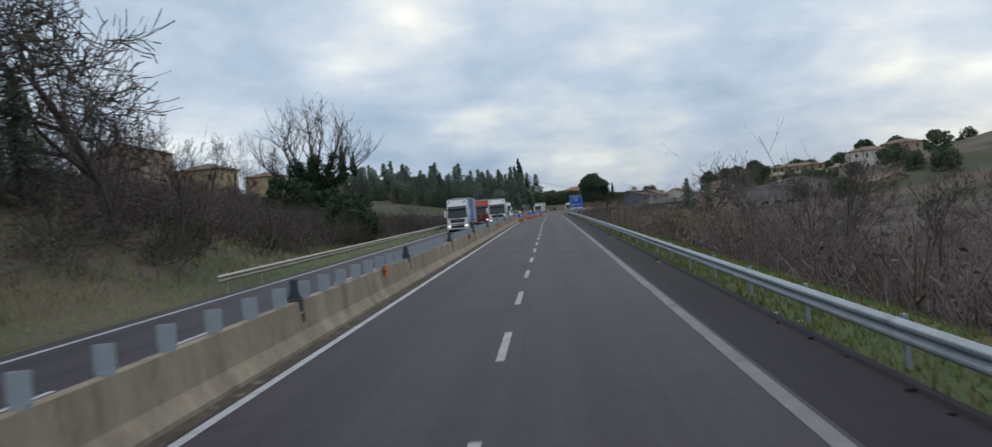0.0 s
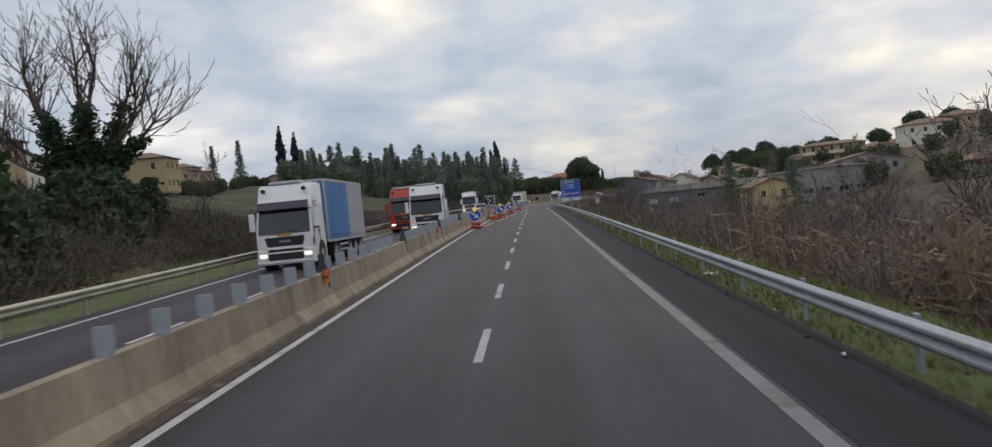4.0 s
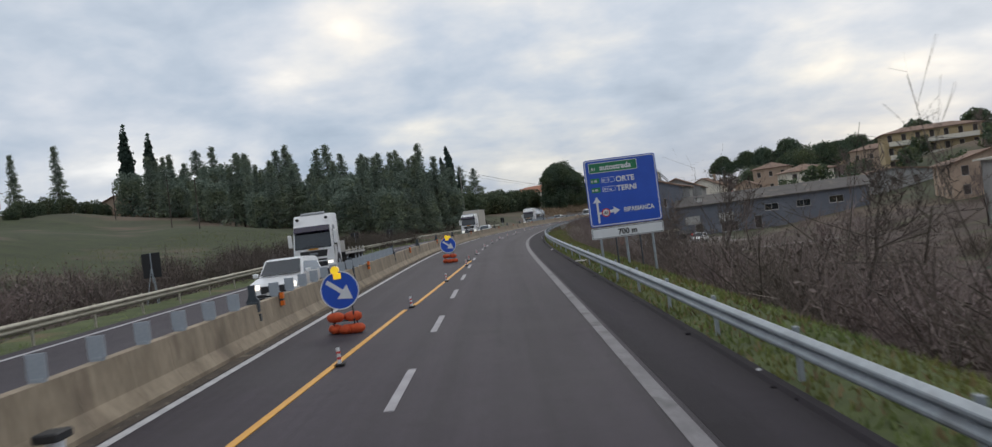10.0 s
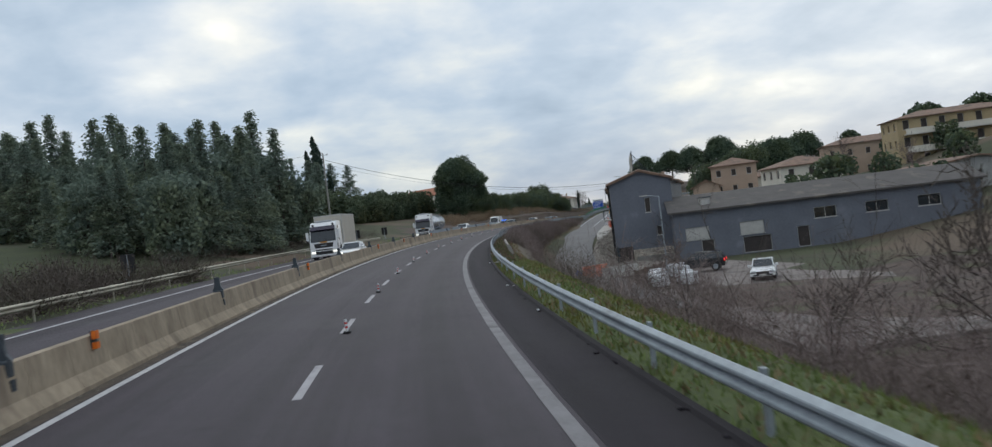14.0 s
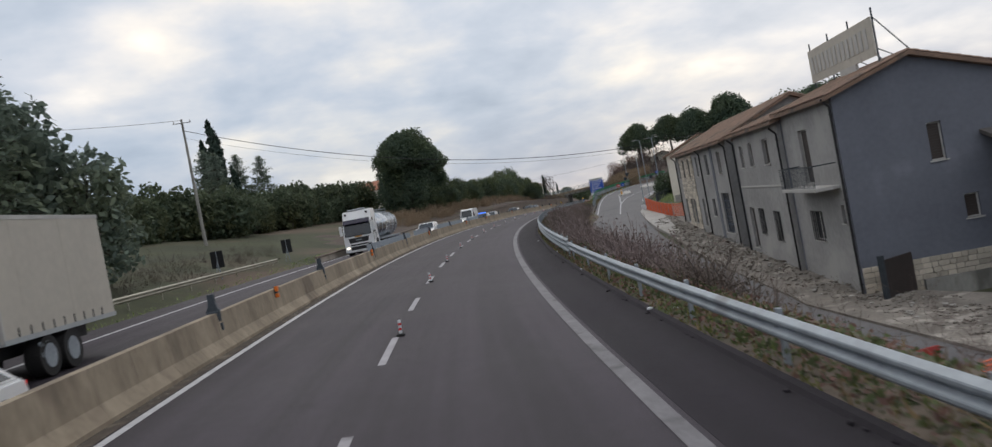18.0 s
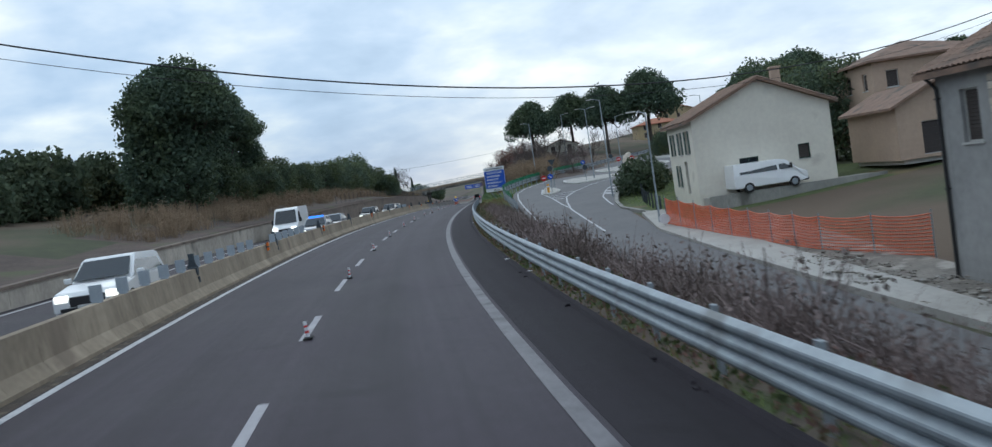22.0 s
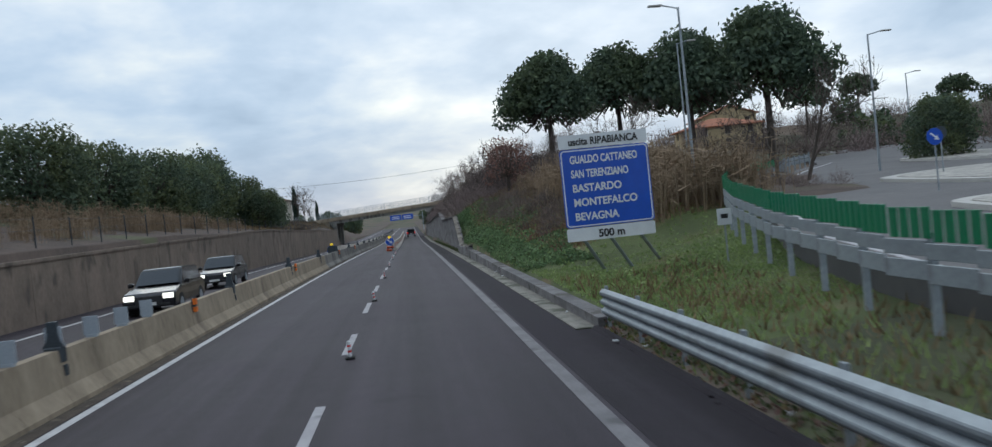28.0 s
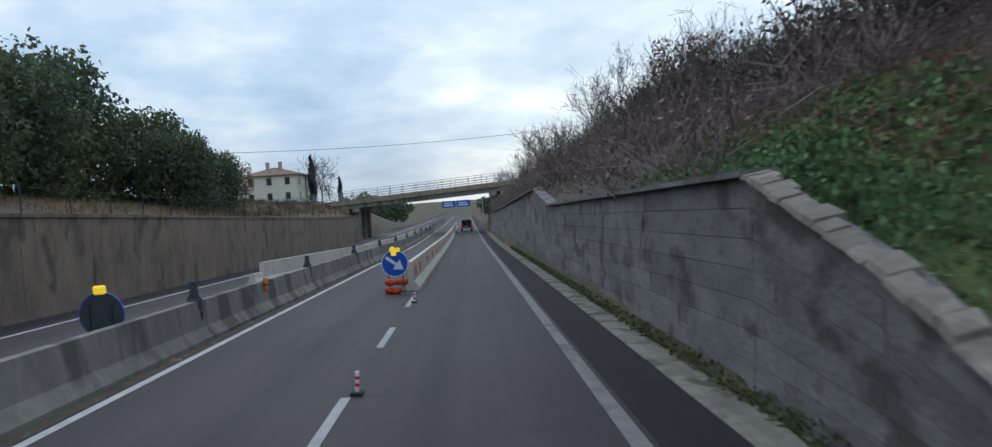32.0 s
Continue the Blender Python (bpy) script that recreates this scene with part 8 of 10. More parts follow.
def rounded(x0, z0, x1, z1, r, n=5):
    pts = []
    for cx, cz, a0 in ((x1 - r, z0 + r, -90), (x1 - r, z1 - r, 0), (x0 + r, z1 - r, 90), (x0 + r, z0 + r, 180)):
        for i in range(n + 1):
            a = radians(a0 + 90 * i / n)
            pts.append((cx + r * math.cos(a), cz + r * math.sin(a)))
    return pts


def ring(x0, z0, x1, z1, r, t, y0, y1):
    """A thin rounded border."""
    out, inn = rounded(x0, z0, x1, z1, r), rounded(x0 + t, z0 + t, x1 - t, z1 - t, max(r - t, 0.01))
    bm = bmesh.new()
    n = len(out)
    f = [[bm.verts.new((p[0], y, p[1])) for p in pts] for pts, y in ((out, y0), (inn, y0), (out, y1), (inn, y1))]
    for i in range(n):
        j = (i + 1) % n
        bm.faces.new((f[0][i], f[0][j], f[1][j], f[1][i]))
        bm.faces.new((f[0][j], f[0][i], f[2][i], f[2][j]))
        bm.faces.new((f[1][i], f[1][j], f[3][j], f[3][i]))
    bmesh.ops.recalc_face_normals(bm, faces=bm.faces)
    return bm


def arrow_up(cx, z0, z1, w=0.07, head=0.2):
    return [(cx - w / 2, z0), (cx + w / 2, z0), (cx + w / 2, z1 - head), (cx + head * 0.62, z1 - head), (cx, z1), (cx - head * 0.62, z1 - head), (cx - w / 2, z1 - head)]


def posts(parent, xs, z0, z1, r=0.05, y=0.09):
    for x in xs:
        part("post", rods(((x, y, z0), (x, y, z1), r)), M_STEEL, parent)


# direction sign: motorway, Orte, Terni, Ripabianca
sa = thing("direction_sign", put(243.4, 5.3, 0.0, 2), "blue direction sign with white borders on steel posts", "road sign")
part("panel", plate(rounded(0, 1.42, 2.85, 4.06, 0.12), 0.0, 0.04), M_BLUE, sa)
part("border", ring(0.03, 1.45, 2.82, 4.03, 0.11, 0.035, -0.006, 0.0), M_WHITE, sa)
part("back_frame", boxes((0.1, 0.04, 1.8, 2.75, 0.09, 1.88), (0.1, 0.04, 3.5, 2.75, 0.09, 3.58)), M_STEEL, sa)
posts(sa, (0.35, 1.35, 2.4), -1.2, 3.9)
for x in (0.95, 1.9):
    part("stay", rods(((x, 0.12, -1.2), (x, 0.12, 1.4), 0.03)), M_DARKSTEEL, sa)
plate_700 = part("distance_plate", plate(rounded(0.0, 0.94, 2.85, 1.37, 0.06), 0.0, 0.035), M_WHITE, sa)
part("border", ring(0.02, 0.96, 2.83, 1.35, 0.05, 0.02, -0.006, 0.0), M_BLACK, plate_700)
words(plate_700, "700 m", 1.42, 1.05, 0.30, M_BLACK, align="CENTER")
gp = part("motorway_plate", plate(rounded(0.18, 3.52, 2.1, 3.92, 0.04), -0.012, -0.002), M_GREEN, sa)
part("border", ring(0.18, 3.52, 2.1, 3.92, 0.04, 0.02, -0.018, -0.012), M_WHITE, gp)
words(gp, "A1", 0.26, 3.63, 0.17, M_WHITE, y=-0.02)
words(gp, "autostrada", 0.62, 3.62, 0.29, M_WHITE, y=-0.02)
for z, word, route in ((3.12, "ORTE", "SS 675"), (2.76, "TERNI", "SS 3 bis")):
    p = part("route_plate", plate(rounded(0.2, z, 0.56, z + 0.2, 0.03), -0.012, -0.002), M_GREEN, sa)
    words(p, "E 45", 0.23, z + 0.05, 0.13, M_WHITE, y=-0.016)
    p = part("route_plate", plate(rounded(0.64, z, 1.15, z + 0.2, 0.03), -0.012, -0.002), M_WHITE, sa)
    part("face", plate(rounded(0.655, z + 0.015, 1.135, z + 0.185, 0.025), -0.018, -0.013), M_BLUE, p)
    words(p, route, 0.67, z + 0.05, 0.125, M_WHITE, y=-0.022, squeeze=0.85)
    words(sa, word, 1.2, z - 0.01, 0.29, M_WHITE)
part("arrow", plate(arrow_up(0.36, 1.56, 2.6, 0.08, 0.24), -0.012, -0.002), M_WHITE, sa)
part("branch_arrow", plate([(0.40, 1.90), (0.40, 1.98), (0.98, 2.05), (0.98, 2.15), (1.22, 1.99), (0.98, 1.84), (0.98, 1.93)], -0.012, -0.002), M_WHITE, sa)
lim = part("speed_limit", disc_y(0.17, -0.024, -0.013, cx=0.66, cz=1.95), M_RED, sa)
part("face", disc_y(0.125, -0.030, -0.024, cx=0.66, cz=1.95), M_WHITE, lim)
words(lim, "40", 0.66, 1.88, 0.17, M_BLACK, y=-0.034, align="CENTER")
words(sa, "RIPABIANCA", 1.38, 1.90, 0.25, M_WHITE, squeeze=0.84)

# exit sign
sb = thing("exit_sign", put(500.9, 6.28, 0.0, 0), "blue and white exit sign on leaning steel posts", "road sign")
part("panel", plate(rounded(0, 1.66, 2.8, 4.08, 0.12), 0.0, 0.04), M_BLUE, sb)
part("border", ring(0.03, 1.69, 2.77, 4.05, 0.11, 0.035, -0.006, 0.0), M_WHITE, sb)
top = part("name_plate", plate(rounded(0, 4.1, 2.8, 4.52, 0.05), 0.0, 0.035), M_WHITE, sb)
words(top, "uscita RIPABIANCA", 1.4, 4.2, 0.31, M_BLACK, align="CENTER", squeeze=0.86)
dist = part("distance_plate", plate(rounded(0, 1.24, 2.8, 1.64, 0.05), 0.0, 0.035), M_WHITE, sb)
words(dist, "500 m", 1.4, 1.32, 0.33, M_BLACK, align="CENTER")
for i, w in enumerate(("GUALDO CATTANEO", "SAN TERENZIANO", "BASTARDO", "MONTEFALCO", "BEVAGNA")):
    words(sb, w, 0.3, 3.64 - i * 0.44, 0.33, M_WHITE, squeeze=0.66 if i < 2 else 0.92)
posts(sb, (0.5, 1.35, 2.3), 1.26, 4.4)
for x in (0.5, 1.35, 2.3):
    part("strut", rods(((x, 0.12, 1.32), (x + 0.95, 0.95, -0.15 + 0.12 * x), 0.055)), M_STEEL, sb)
part("back_frame", boxes((0.1, 0.04, 2.0, 2.7, 0.09, 2.08), (0.1, 0.04, 3.6, 2.7, 0.09, 3.68)), M_STEEL, sb)

# small white marker post in the scrub side verge
km = thing("marker_sign", put(180.5, 5.75, 0.0), "small white marker plate on a thin post", "road sign")
part("post", rods(((0, 0.03, -0.6), (0, 0.03, 1.5), 0.022)), M_STEEL, km)
part("plate", plate(rounded(-0.12, 1.2, 0.12, 1.54, 0.025), 0, 0.02), M_WHITE, km)
part("writing", boxes((-0.06, -0.006, 1.41, 0.06, 0, 1.47)), M_BLACK, km)
part("writing", boxes((-0.08, -0.006, 1.27, 0.08, 0, 1.33)), M_BLACK, km)

# small distance sign by the exit sign
km2 = thing("marker_sign", put(497.5, 10.0, 0.6), "small white marker plate on a thin post", "road sign")
part("post", rods(((0, 0.03, -0.6), (0, 0.03, 1.2), 0.025)), M_STEEL, km2)
part("plate", plate(rounded(-0.2, 0.8, 0.2, 1.25, 0.03), 0, 0.02), M_WHITE, km2)
part("writing", boxes((-0.1, -0.006, 0.98, 0.1, 0, 1.1)), M_BLACK, km2)

# ---- road works: keep-right signs, arrow board, bags, posts, yellow line ----
def sandbag(parent, x, y, z, sx, sy, sz, turn, seed):
    bm = bmesh.new()
    bmesh.ops.create_icosphere(bm, subdivisions=2, radius=1.0)
    rng = random.Random(seed)
    for v in bm.verts:
        k = 1 + 0.12 * noise.noise(v.co * 2.2 + Vector((seed, 0, 0)))
        c = v.co
        v.co = Vector((math.copysign(abs(c.x) ** 0.7, c.x) * sx * k, math.copysign(abs(c.y) ** 0.7, c.y) * sy * k, c.z * sz * k))
    ob = part("sandbag", bm, M_ORANGE, parent, "sagging orange sandbag", smooth=True)
    ob.matrix_basis = Matrix.Translation((x, y, z + sz * 0.8)) @ Matrix.Rotation(turn, 4, "Z") @ Matrix.Rotation(rng.uniform(-0.2, 0.2), 4, "X")


def keep_right(s, d, lamps=2, bags=3, stand=True):
    t = thing("arrow_sign", put_on(s, d), "round blue arrow sign with amber lamp on a weighted stand", "road sign", "blue arrow signs")
    zc = 1.02
    disc = part("disc", disc_y(0.45, 0.0, 0.025, 40, 0, zc), M_BLUE, t)
    bm = bmesh.new()
    n = 40
    vs = [[bm.verts.new((r * math.cos(2 * math.pi * i / n), -0.004, zc + r * math.sin(2 * math.pi * i / n))) for i in range(n)] for r in (0.45, 0.425)]
    for i in range(n):
        bm.faces.new((vs[0][i], vs[0][(i + 1) % n], vs[1][(i + 1) % n], vs[1][i]))
    part("rim", bm, M_WHITE, disc)
    a = part("arrow", plate([(-0.05, -0.36), (-0.05, 0.06), (-0.2, 0.06), (0.0, 0.36), (0.2, 0.06), (0.05, 0.06), (0.05, -0.36)], -0.010, -0.003), M_WHITE, disc)
    a.matrix_basis = Matrix.Translation((0, 0, zc)) @ Matrix.Rotation(radians(128), 4, "Y")
    for x in (-0.24, 0.24):
        part("leg", rods(((x, 0.05, 0.0), (x, 0.05, 1.2), 0.016), ((x, 0.05, 0.55), (x * 1.15, 0.5, 0.0), 0.014), n=6), M_CHASSIS, t)
    part("crossbar", rods(((-0.27, 0.05, 0.3), (0.27, 0.05, 0.3), 0.014), n=6), M_CHASSIS, t)
    part("crossbar", rods(((-0.27, 0.05, 0.08), (0.27, 0.05, 0.08), 0.014), n=6), M_CHASSIS, t)
    part("foot_bar", rods(((-0.27, 0.45, 0.03), (0.27, 0.45, 0.03), 0.014), n=6), M_CHASSIS, t)
    lamp = part("lamp", boxes((-0.11, -0.03, zc + 0.26, 0.07, 0.07, zc + 0.40), bevel=0.015), M_LAMP_Y, t, "amber warning lamp")
    part("lens", disc_y(0.095, -0.05, 0.06, 18, -0.06, zc + 0.47), M_LAMP_Y, lamp)
    if lamps > 1:
        part("lens", disc_y(0.08, -0.05, 0.06, 18, 0.12, zc + 0.45), M_LAMP_Y, lamp)
    for i in range(bags + 2):
        sandbag(t, (-0.18, 0.2, 0.02, -0.24, 0.26)[i % 5], 0.08 + 0.1 * (i % 2), (0.30, 0.28, 0.0, 0.02, 0.0)[i % 5], 0.21, 0.15, 0.12, i * 0.7, s + i)
    return t


keep_right(182.2, -3.35, 2, 3)
keep_right(209.2, -2.5, 1, 3)
keep_right(230.0, -2.13, 1, 3)
keep_right(258.5, -1.31, 2, 3)
keep_right(563.5, -0.66, 2, 2)
t = thing("arrow_sign", put_on(552.5, -5.6, -LEFT_DROP, 180), "back of a round sign with an amber lamp", "road sign", "blue arrow signs")
part("disc", disc_y(0.45, 0.0, 0.03, 40, 0, 1.0), M_BLUE, t)
part("back_plate", disc_y(0.43, 0.03, 0.04, 40, 0, 1.0), M_DARKSTEEL, t)
part("lamp", boxes((-0.12, -0.02, 1.4, 0.12, 0.1, 1.58), bevel=0.03), M_LAMP_Y, t, "amber warning lamp")
for x in (-0.22, 0.22):
    part("leg", rods(((x, 0.06, 0), (x, 0.06, 1.2), 0.016), n=6), M_CHASSIS, t)

ab = thing("arrow_board", put_on(206.75, -3.38), "black lamp arrow board on a frame with orange sandbags", "arrow board")
part("board", boxes((-0.56, 0.0, 1.38, 0.56, 0.06, 2.5), bevel=0.01), M_BLACK, ab)
for x, z in ((-0.44, 2.4), (-0.16, 2.4), (0.12, 2.4), (0.42, 2.4), (-0.25, 2.13), (0.42, 2.12), (0.0, 1.95), (-0.2, 1.75), (0.42, 1.82), (-0.42, 1.5), (-0.14, 1.5), (0.16, 1.5), (0.44, 1.5)):
    part("lamp", disc_y(0.115, -0.035, 0.0, 20, x, z), M_LAMP_OFF, ab, "unlit round lamp")
for x in (-0.35, 0.35):
    part("leg", rods(((x, 0.08, 0.0), (x, 0.08, 1.5), 0.02), ((x, 0.08, 0.9), (x, 0.75, 0.0), 0.016), n=6), M_CHASSIS, ab)
part("crossbar", rods(((-0.45, 0.08, 0.6), (0.45, 0.08, 0.6), 0.018), n=6), M_CHASSIS, ab)
part("crossbar", rods(((-0.45, 0.08, 1.25), (0.45, 0.08, 1.25), 0.018), n=6), M_CHASSIS, ab)
part("foot_bar", rods(((-0.4, 0.75, 0.05), (0.4, 0.75, 0.05), 0.018), n=6), M_CHASSIS, ab)
for i in range(11):
    sandbag(ab, -0.55 + (i % 4) * 0.36, -0.15 + 0.35 * (i // 4), 0.0 + 0.14 * (i > 6), 0.26, 0.2, 0.12, i * 1.1, i)
rp = thing("reflector_post", put_on(205.6, -3.72), "orange and white reflective post beside the barrier", "post")
part("stem", rods(((0, 0, 0), (0, 0, 1.05), 0.03)), M_STEEL, rp)
for z in (0.7, 0.9):
    part("band", rods(((0, 0, z), (0, 0, z + 0.12), 0.05)), M_REFLEX, rp)
bucket = thing("white_bucket", put_on(220.3, -3.72), "white plastic bucket under a battery box", "bucket")
part("pail", rods(((0, 0, 0.005), (0, 0, 0.26), 0.10, 0.12), n=16), M_WHITE, bucket)
part("lid_box", boxes((-0.16, -0.2, 0.27, 0.14, 0.2, 0.38), bevel=0.02), M_CHASSIS, bucket)

yl = thing("yellow_line", Matrix.Identity(4), "yellow temporary lane line of the road works", "road marking", kind="structure")
YS, YD = (186, 195, 204.5, 212, 220.5, 226, 234.1, 235.6, 243.8, 252, 258.6), (-2.95, -2.62, -2.17, -2.02, -1.71, -1.5, -1.2, -1.02, -0.68, -0.38, -0.12)


def yd(s):
    return float(np.interp(s, YS, YD))


for a, b in ((186, 234.2), (234.9, 258.6)):
    sweep("stripe", [(-0.06, 0.011), (0.06, 0.011), (0.06, -0.01), (-0.06, -0.01)], a, b, M_YELLOW, step=1.0, parent=yl, dadd=yd)

dl = None
for s, d in ((195.2, -2.48), (205.0, -2.16), (214.7, -1.74), (225.5, -1.39), (234.7, -1.05), (243.8, -0.6), (253.7, -0.17), (258.8, -0.25), (266.5, -0.05), (277.5, 0.06), (289, 0.12), (300.5, 0.1), (311.5, 0.1), (322.8, 0.1), (334.2, 0.07), (344.7, 0.1), (357, 0.1), (367.1, 0.14), (379, 0.1), (389.6, 0.13), (401.6, 0.1), (412.1, 0.12), (423.8, 0.15), (434.4, 0.17), (446.6, 0.13), (457, 0.12), (468.9, 0.13), (479.3, 0.13), (491, 0.14), (502.5, 0.14), (514.2, 0.15), (524.8, 0.13), (536.8, 0.09), (547.2, 0.13), (560.1, 0.13)):
    if dl is None:
        dl = thing("delineator_post", put_on(s, d), "short flexible white and red lane post on a rubber base", "delineator", "delineator posts")
        part("base", boxes((-0.09, -0.12, 0.005, 0.09, 0.12, 0.05), bevel=0.015), M_RUBBER, dl)
        part("stem", rods(((0, 0, 0.05), (0, 0, 0.33), 0.034), n=10), M_WHITE, dl)
        part("band", rods(((0, 0, 0.12), (0, 0, 0.165), 0.0365), ((0, 0, 0.225), (0, 0, 0.265), 0.0365), n=10), M_RED, dl)
    else:
        o = copy_thing(dl, put_on(s, d) @ Matrix.Rotation(radians(TR.uniform(-6, 6)), 4, "Y"))

# backs of road-works boards on the far verge
for s, d in ((222.5, -13.9), (248, -13.9), (300, -15.4), (318, -15.8), (381, -15.7), (395.4, -15.6)):
    t = thing("sign_back", put(s, d, 0.35), "dark back of a temporary road sign on a tripod", "road sign", "sign backs")
    part("board", boxes((-0.42, 0, 1.2, 0.42, 0.03, 2.3), bevel=0.01), M_BLACK, t)
    part("rib", boxes((-0.02, -0.03, 1.0, 0.02, 0.0, 2.3)), M_STEEL, t)
    part("leg", rods(((0, -0.02, 1.7), (-0.28, -0.4, -0.3), 0.02), ((0, -0.02, 1.7), (0.28, -0.4, -0.3), 0.02), ((0, 0.04, 1.7), (0, 0.5, -0.3), 0.02), n=6), M_STEEL, t)

# gantry sign beyond the bridge
g = thing("gantry_sign", put(770, -1.0, 0), "pair of blue direction panels on a steel gantry", "road sign")
for x in (-1.9, 2.2):
    part("panel", boxes((x - 1.9, 0, 4.2, x + 1.9, 0.06, 6.0)), M_BLUE, g)
    part("writing", boxes((x - 1.4, -0.012, 5.2, x + 1.0, -0.002, 5.5), (x - 1.4, -0.012, 4.6, x + 1.3, -0.002, 4.9)), M_WHITE, g)
part("mast", rods(((7.5, 0.2, -1), (7.5, 0.2, 6.4), 0.16), ((7.5, 0.2, 5.2), (-4, 0.2, 5.2), 0.1)), M_STEEL, g)

# ---- poles, cables and lamps ----
def lamp_post(s, d, h, arm, label, both=False, turn=0.0):
    t = thing("street_lamp", put(s, d, ground(s, d) - 0.2, turn), label, "street lamp", "street lamps")
    part("pole", rods(((0, 0, 0), (0, 0, h), 0.075, 0.045)), M_STEEL, t)
    for sg in ((1, -1) if both else (1,)):
        part("arm", rods(((0, 0, h - 0.05), (arm * sg, 0, h + 0.12), 0.03)), M_STEEL, t)
        part("head", boxes((min(arm * sg, (arm + 0.6) * sg), -0.12, h + 0.08, max(arm * sg, (arm + 0.6) * sg), 0.12, h + 0.16), bevel=0.02), M_TRIM, t)
    return t


for s, d, top, arm, both in ((438.8, 16.6, 5.1, -0.6, False), (510.2, 13.8, 10.3, -0.7, False), (492.5, 20.0, 9.8, 0.7, True), (499, 36.2, 9.9, -0.8, False), (463.5, 17.8, 8.2, -0.6, False), (520, 28, 10.2, 0.8, False), (545, 46, 11, 0.8, False), (530, 20.5, 12.5, 0.7, False)):
    lamp_post(s, d, top - ground(s, d) + 0.2, abs(arm), "tall galvanised street lamp beside the exit road", both, 180 if arm < 0 else 0)
pole_at = at(412, -29.9, 3.0)
t = thing("utility_pole", Matrix.Translation(at(412, -29.9, ground(412, -29.9) - 0.3)), "grey concrete utility pole carrying a cable", "pole")
ph = 17.1 - ground(412, -29.9)
part("mast", rods(((0, 0, 0), (0, 0, ph + 0.3), 0.2, 0.11), n=10), M_CONCRETE_G, t)
part("crossarm", rods(((-0.9, 0, ph - 0.1), (0.9, 0, ph - 0.1), 0.04), n=6), M_DARKSTEEL, t)
for x in (-0.8, 0.8):
    part("insulator", rods(((x, 0, ph - 0.1), (x, 0, ph + 0.15), 0.05), n=8), M_TRIM, t)
for s, d, h in ((345, -62, 9), (362, -86, 8), (398, -95, 7.5), (330, -48, 8)):
    t = thing("wooden_pole", Matrix.Translation(at(s, d, ground(s, d) - 0.3)), "thin wooden line pole by the field", "pole", "line poles")
    part("mast", rods(((0, 0, 0), (0.1, 0, h), 0.11, 0.07)), M_BARK, t)


def cable(name, a, b, sag, r, label):
    a, b = Vector(a), Vector(b)
    n, k = 40, 6
    side = (b - a).cross(Vector((0, 0, 1))).normalized()
    v, f = [], []
    for i in range(n + 1):
        t = i / n
        p = a.lerp(b, t) - Vector((0, 0, sag * 4 * t * (1 - t)))
        v += [tuple(p + (side * math.cos(2 * math.pi * j / k) + Vector((0, 0, 1)) * math.sin(2 * math.pi * j / k)) * r) for j in range(k)]
        if i:
            f += [((i - 1) * k + j, (i - 1) * k + (j + 1) % k, i * k + (j + 1) % k, i * k + j) for j in range(k)]
    tagged(new(name, fast_mesh(name, v, f, M_BLACK)), label, "cable")


cable("power_cable", at(412, -29.9, 15.9), at(444, 45, 9.3), 6.1, 0.035, "black overhead cable across both carriageways")
cable("power_cable", at(412, -29.9, 15.1), at(447, 46, 8.9), 5.9, 0.014, "thin overhead wire across both carriageways")
cable("power_cable", at(412, -29.9, 17.0), at(330, -48, 14.0), 2.0, 0.02, "overhead cable along the wood")
cable("power_cable", at(640, -40, 13), at(676, 30, 17), 1.5, 0.03, "overhead cable above the bridge")

# ---- litter and crumbled asphalt along both edges: stuff ----
def crumbs(name, count, place, size, material, label):
    rng = np.random.default_rng(count)
    cube = np.array([(x, y, z) for x in (-1, 1) for y in (-1, 1) for z in (0, 1)], float)
    quads = np.array([(0, 1, 3, 2), (4, 6, 7, 5), (0, 4, 5, 1), (2, 3, 7, 6), (1, 5, 7, 3), (0, 2, 6, 4)])
    vs, fs = [], []
    for i in range(count):
        k = size * rng.uniform(0.3, 1.0, 3) * [1, 1, 0.6]
        a = rng.uniform(0, 6.28)
        c = cube * k * (1 + 0.3 * rng.normal(size=cube.shape))
        c = np.stack([c[:, 0] * math.cos(a) - c[:, 1] * math.sin(a), c[:, 0] * math.sin(a) + c[:, 1] * math.cos(a), c[:, 2]], 1)
        vs.append(c + np.array(place(rng)))
        fs.append(quads + 8 * i)
    tagged(new(name, fast_mesh(name, np.concatenate(vs), np.concatenate(fs), material)), label, "debris", kind="stuff")


crumbs("kerb_crumbs", 900, lambda r: on(r.uniform(60, 492), 4.8 + 0.35 * r.random() ** 0.7, 0.005), 0.05, M_ASPHALT2, "crumbled black asphalt along the kerb")
crumbs("barrier_crumbs", 900, lambda r: on(r.uniform(60, 600), -3.86 + 0.3 * r.random() ** 1.6, 0.004), 0.03, M_RUBBLE, "grit and crumbs at the barrier's foot")
crumbs("pale_litter", 70, lambda r: on(r.uniform(60, 540), 4.75 + 0.9 * r.random(), 0.04), 0.06, M_WHITE, "scraps of pale litter along the verge")
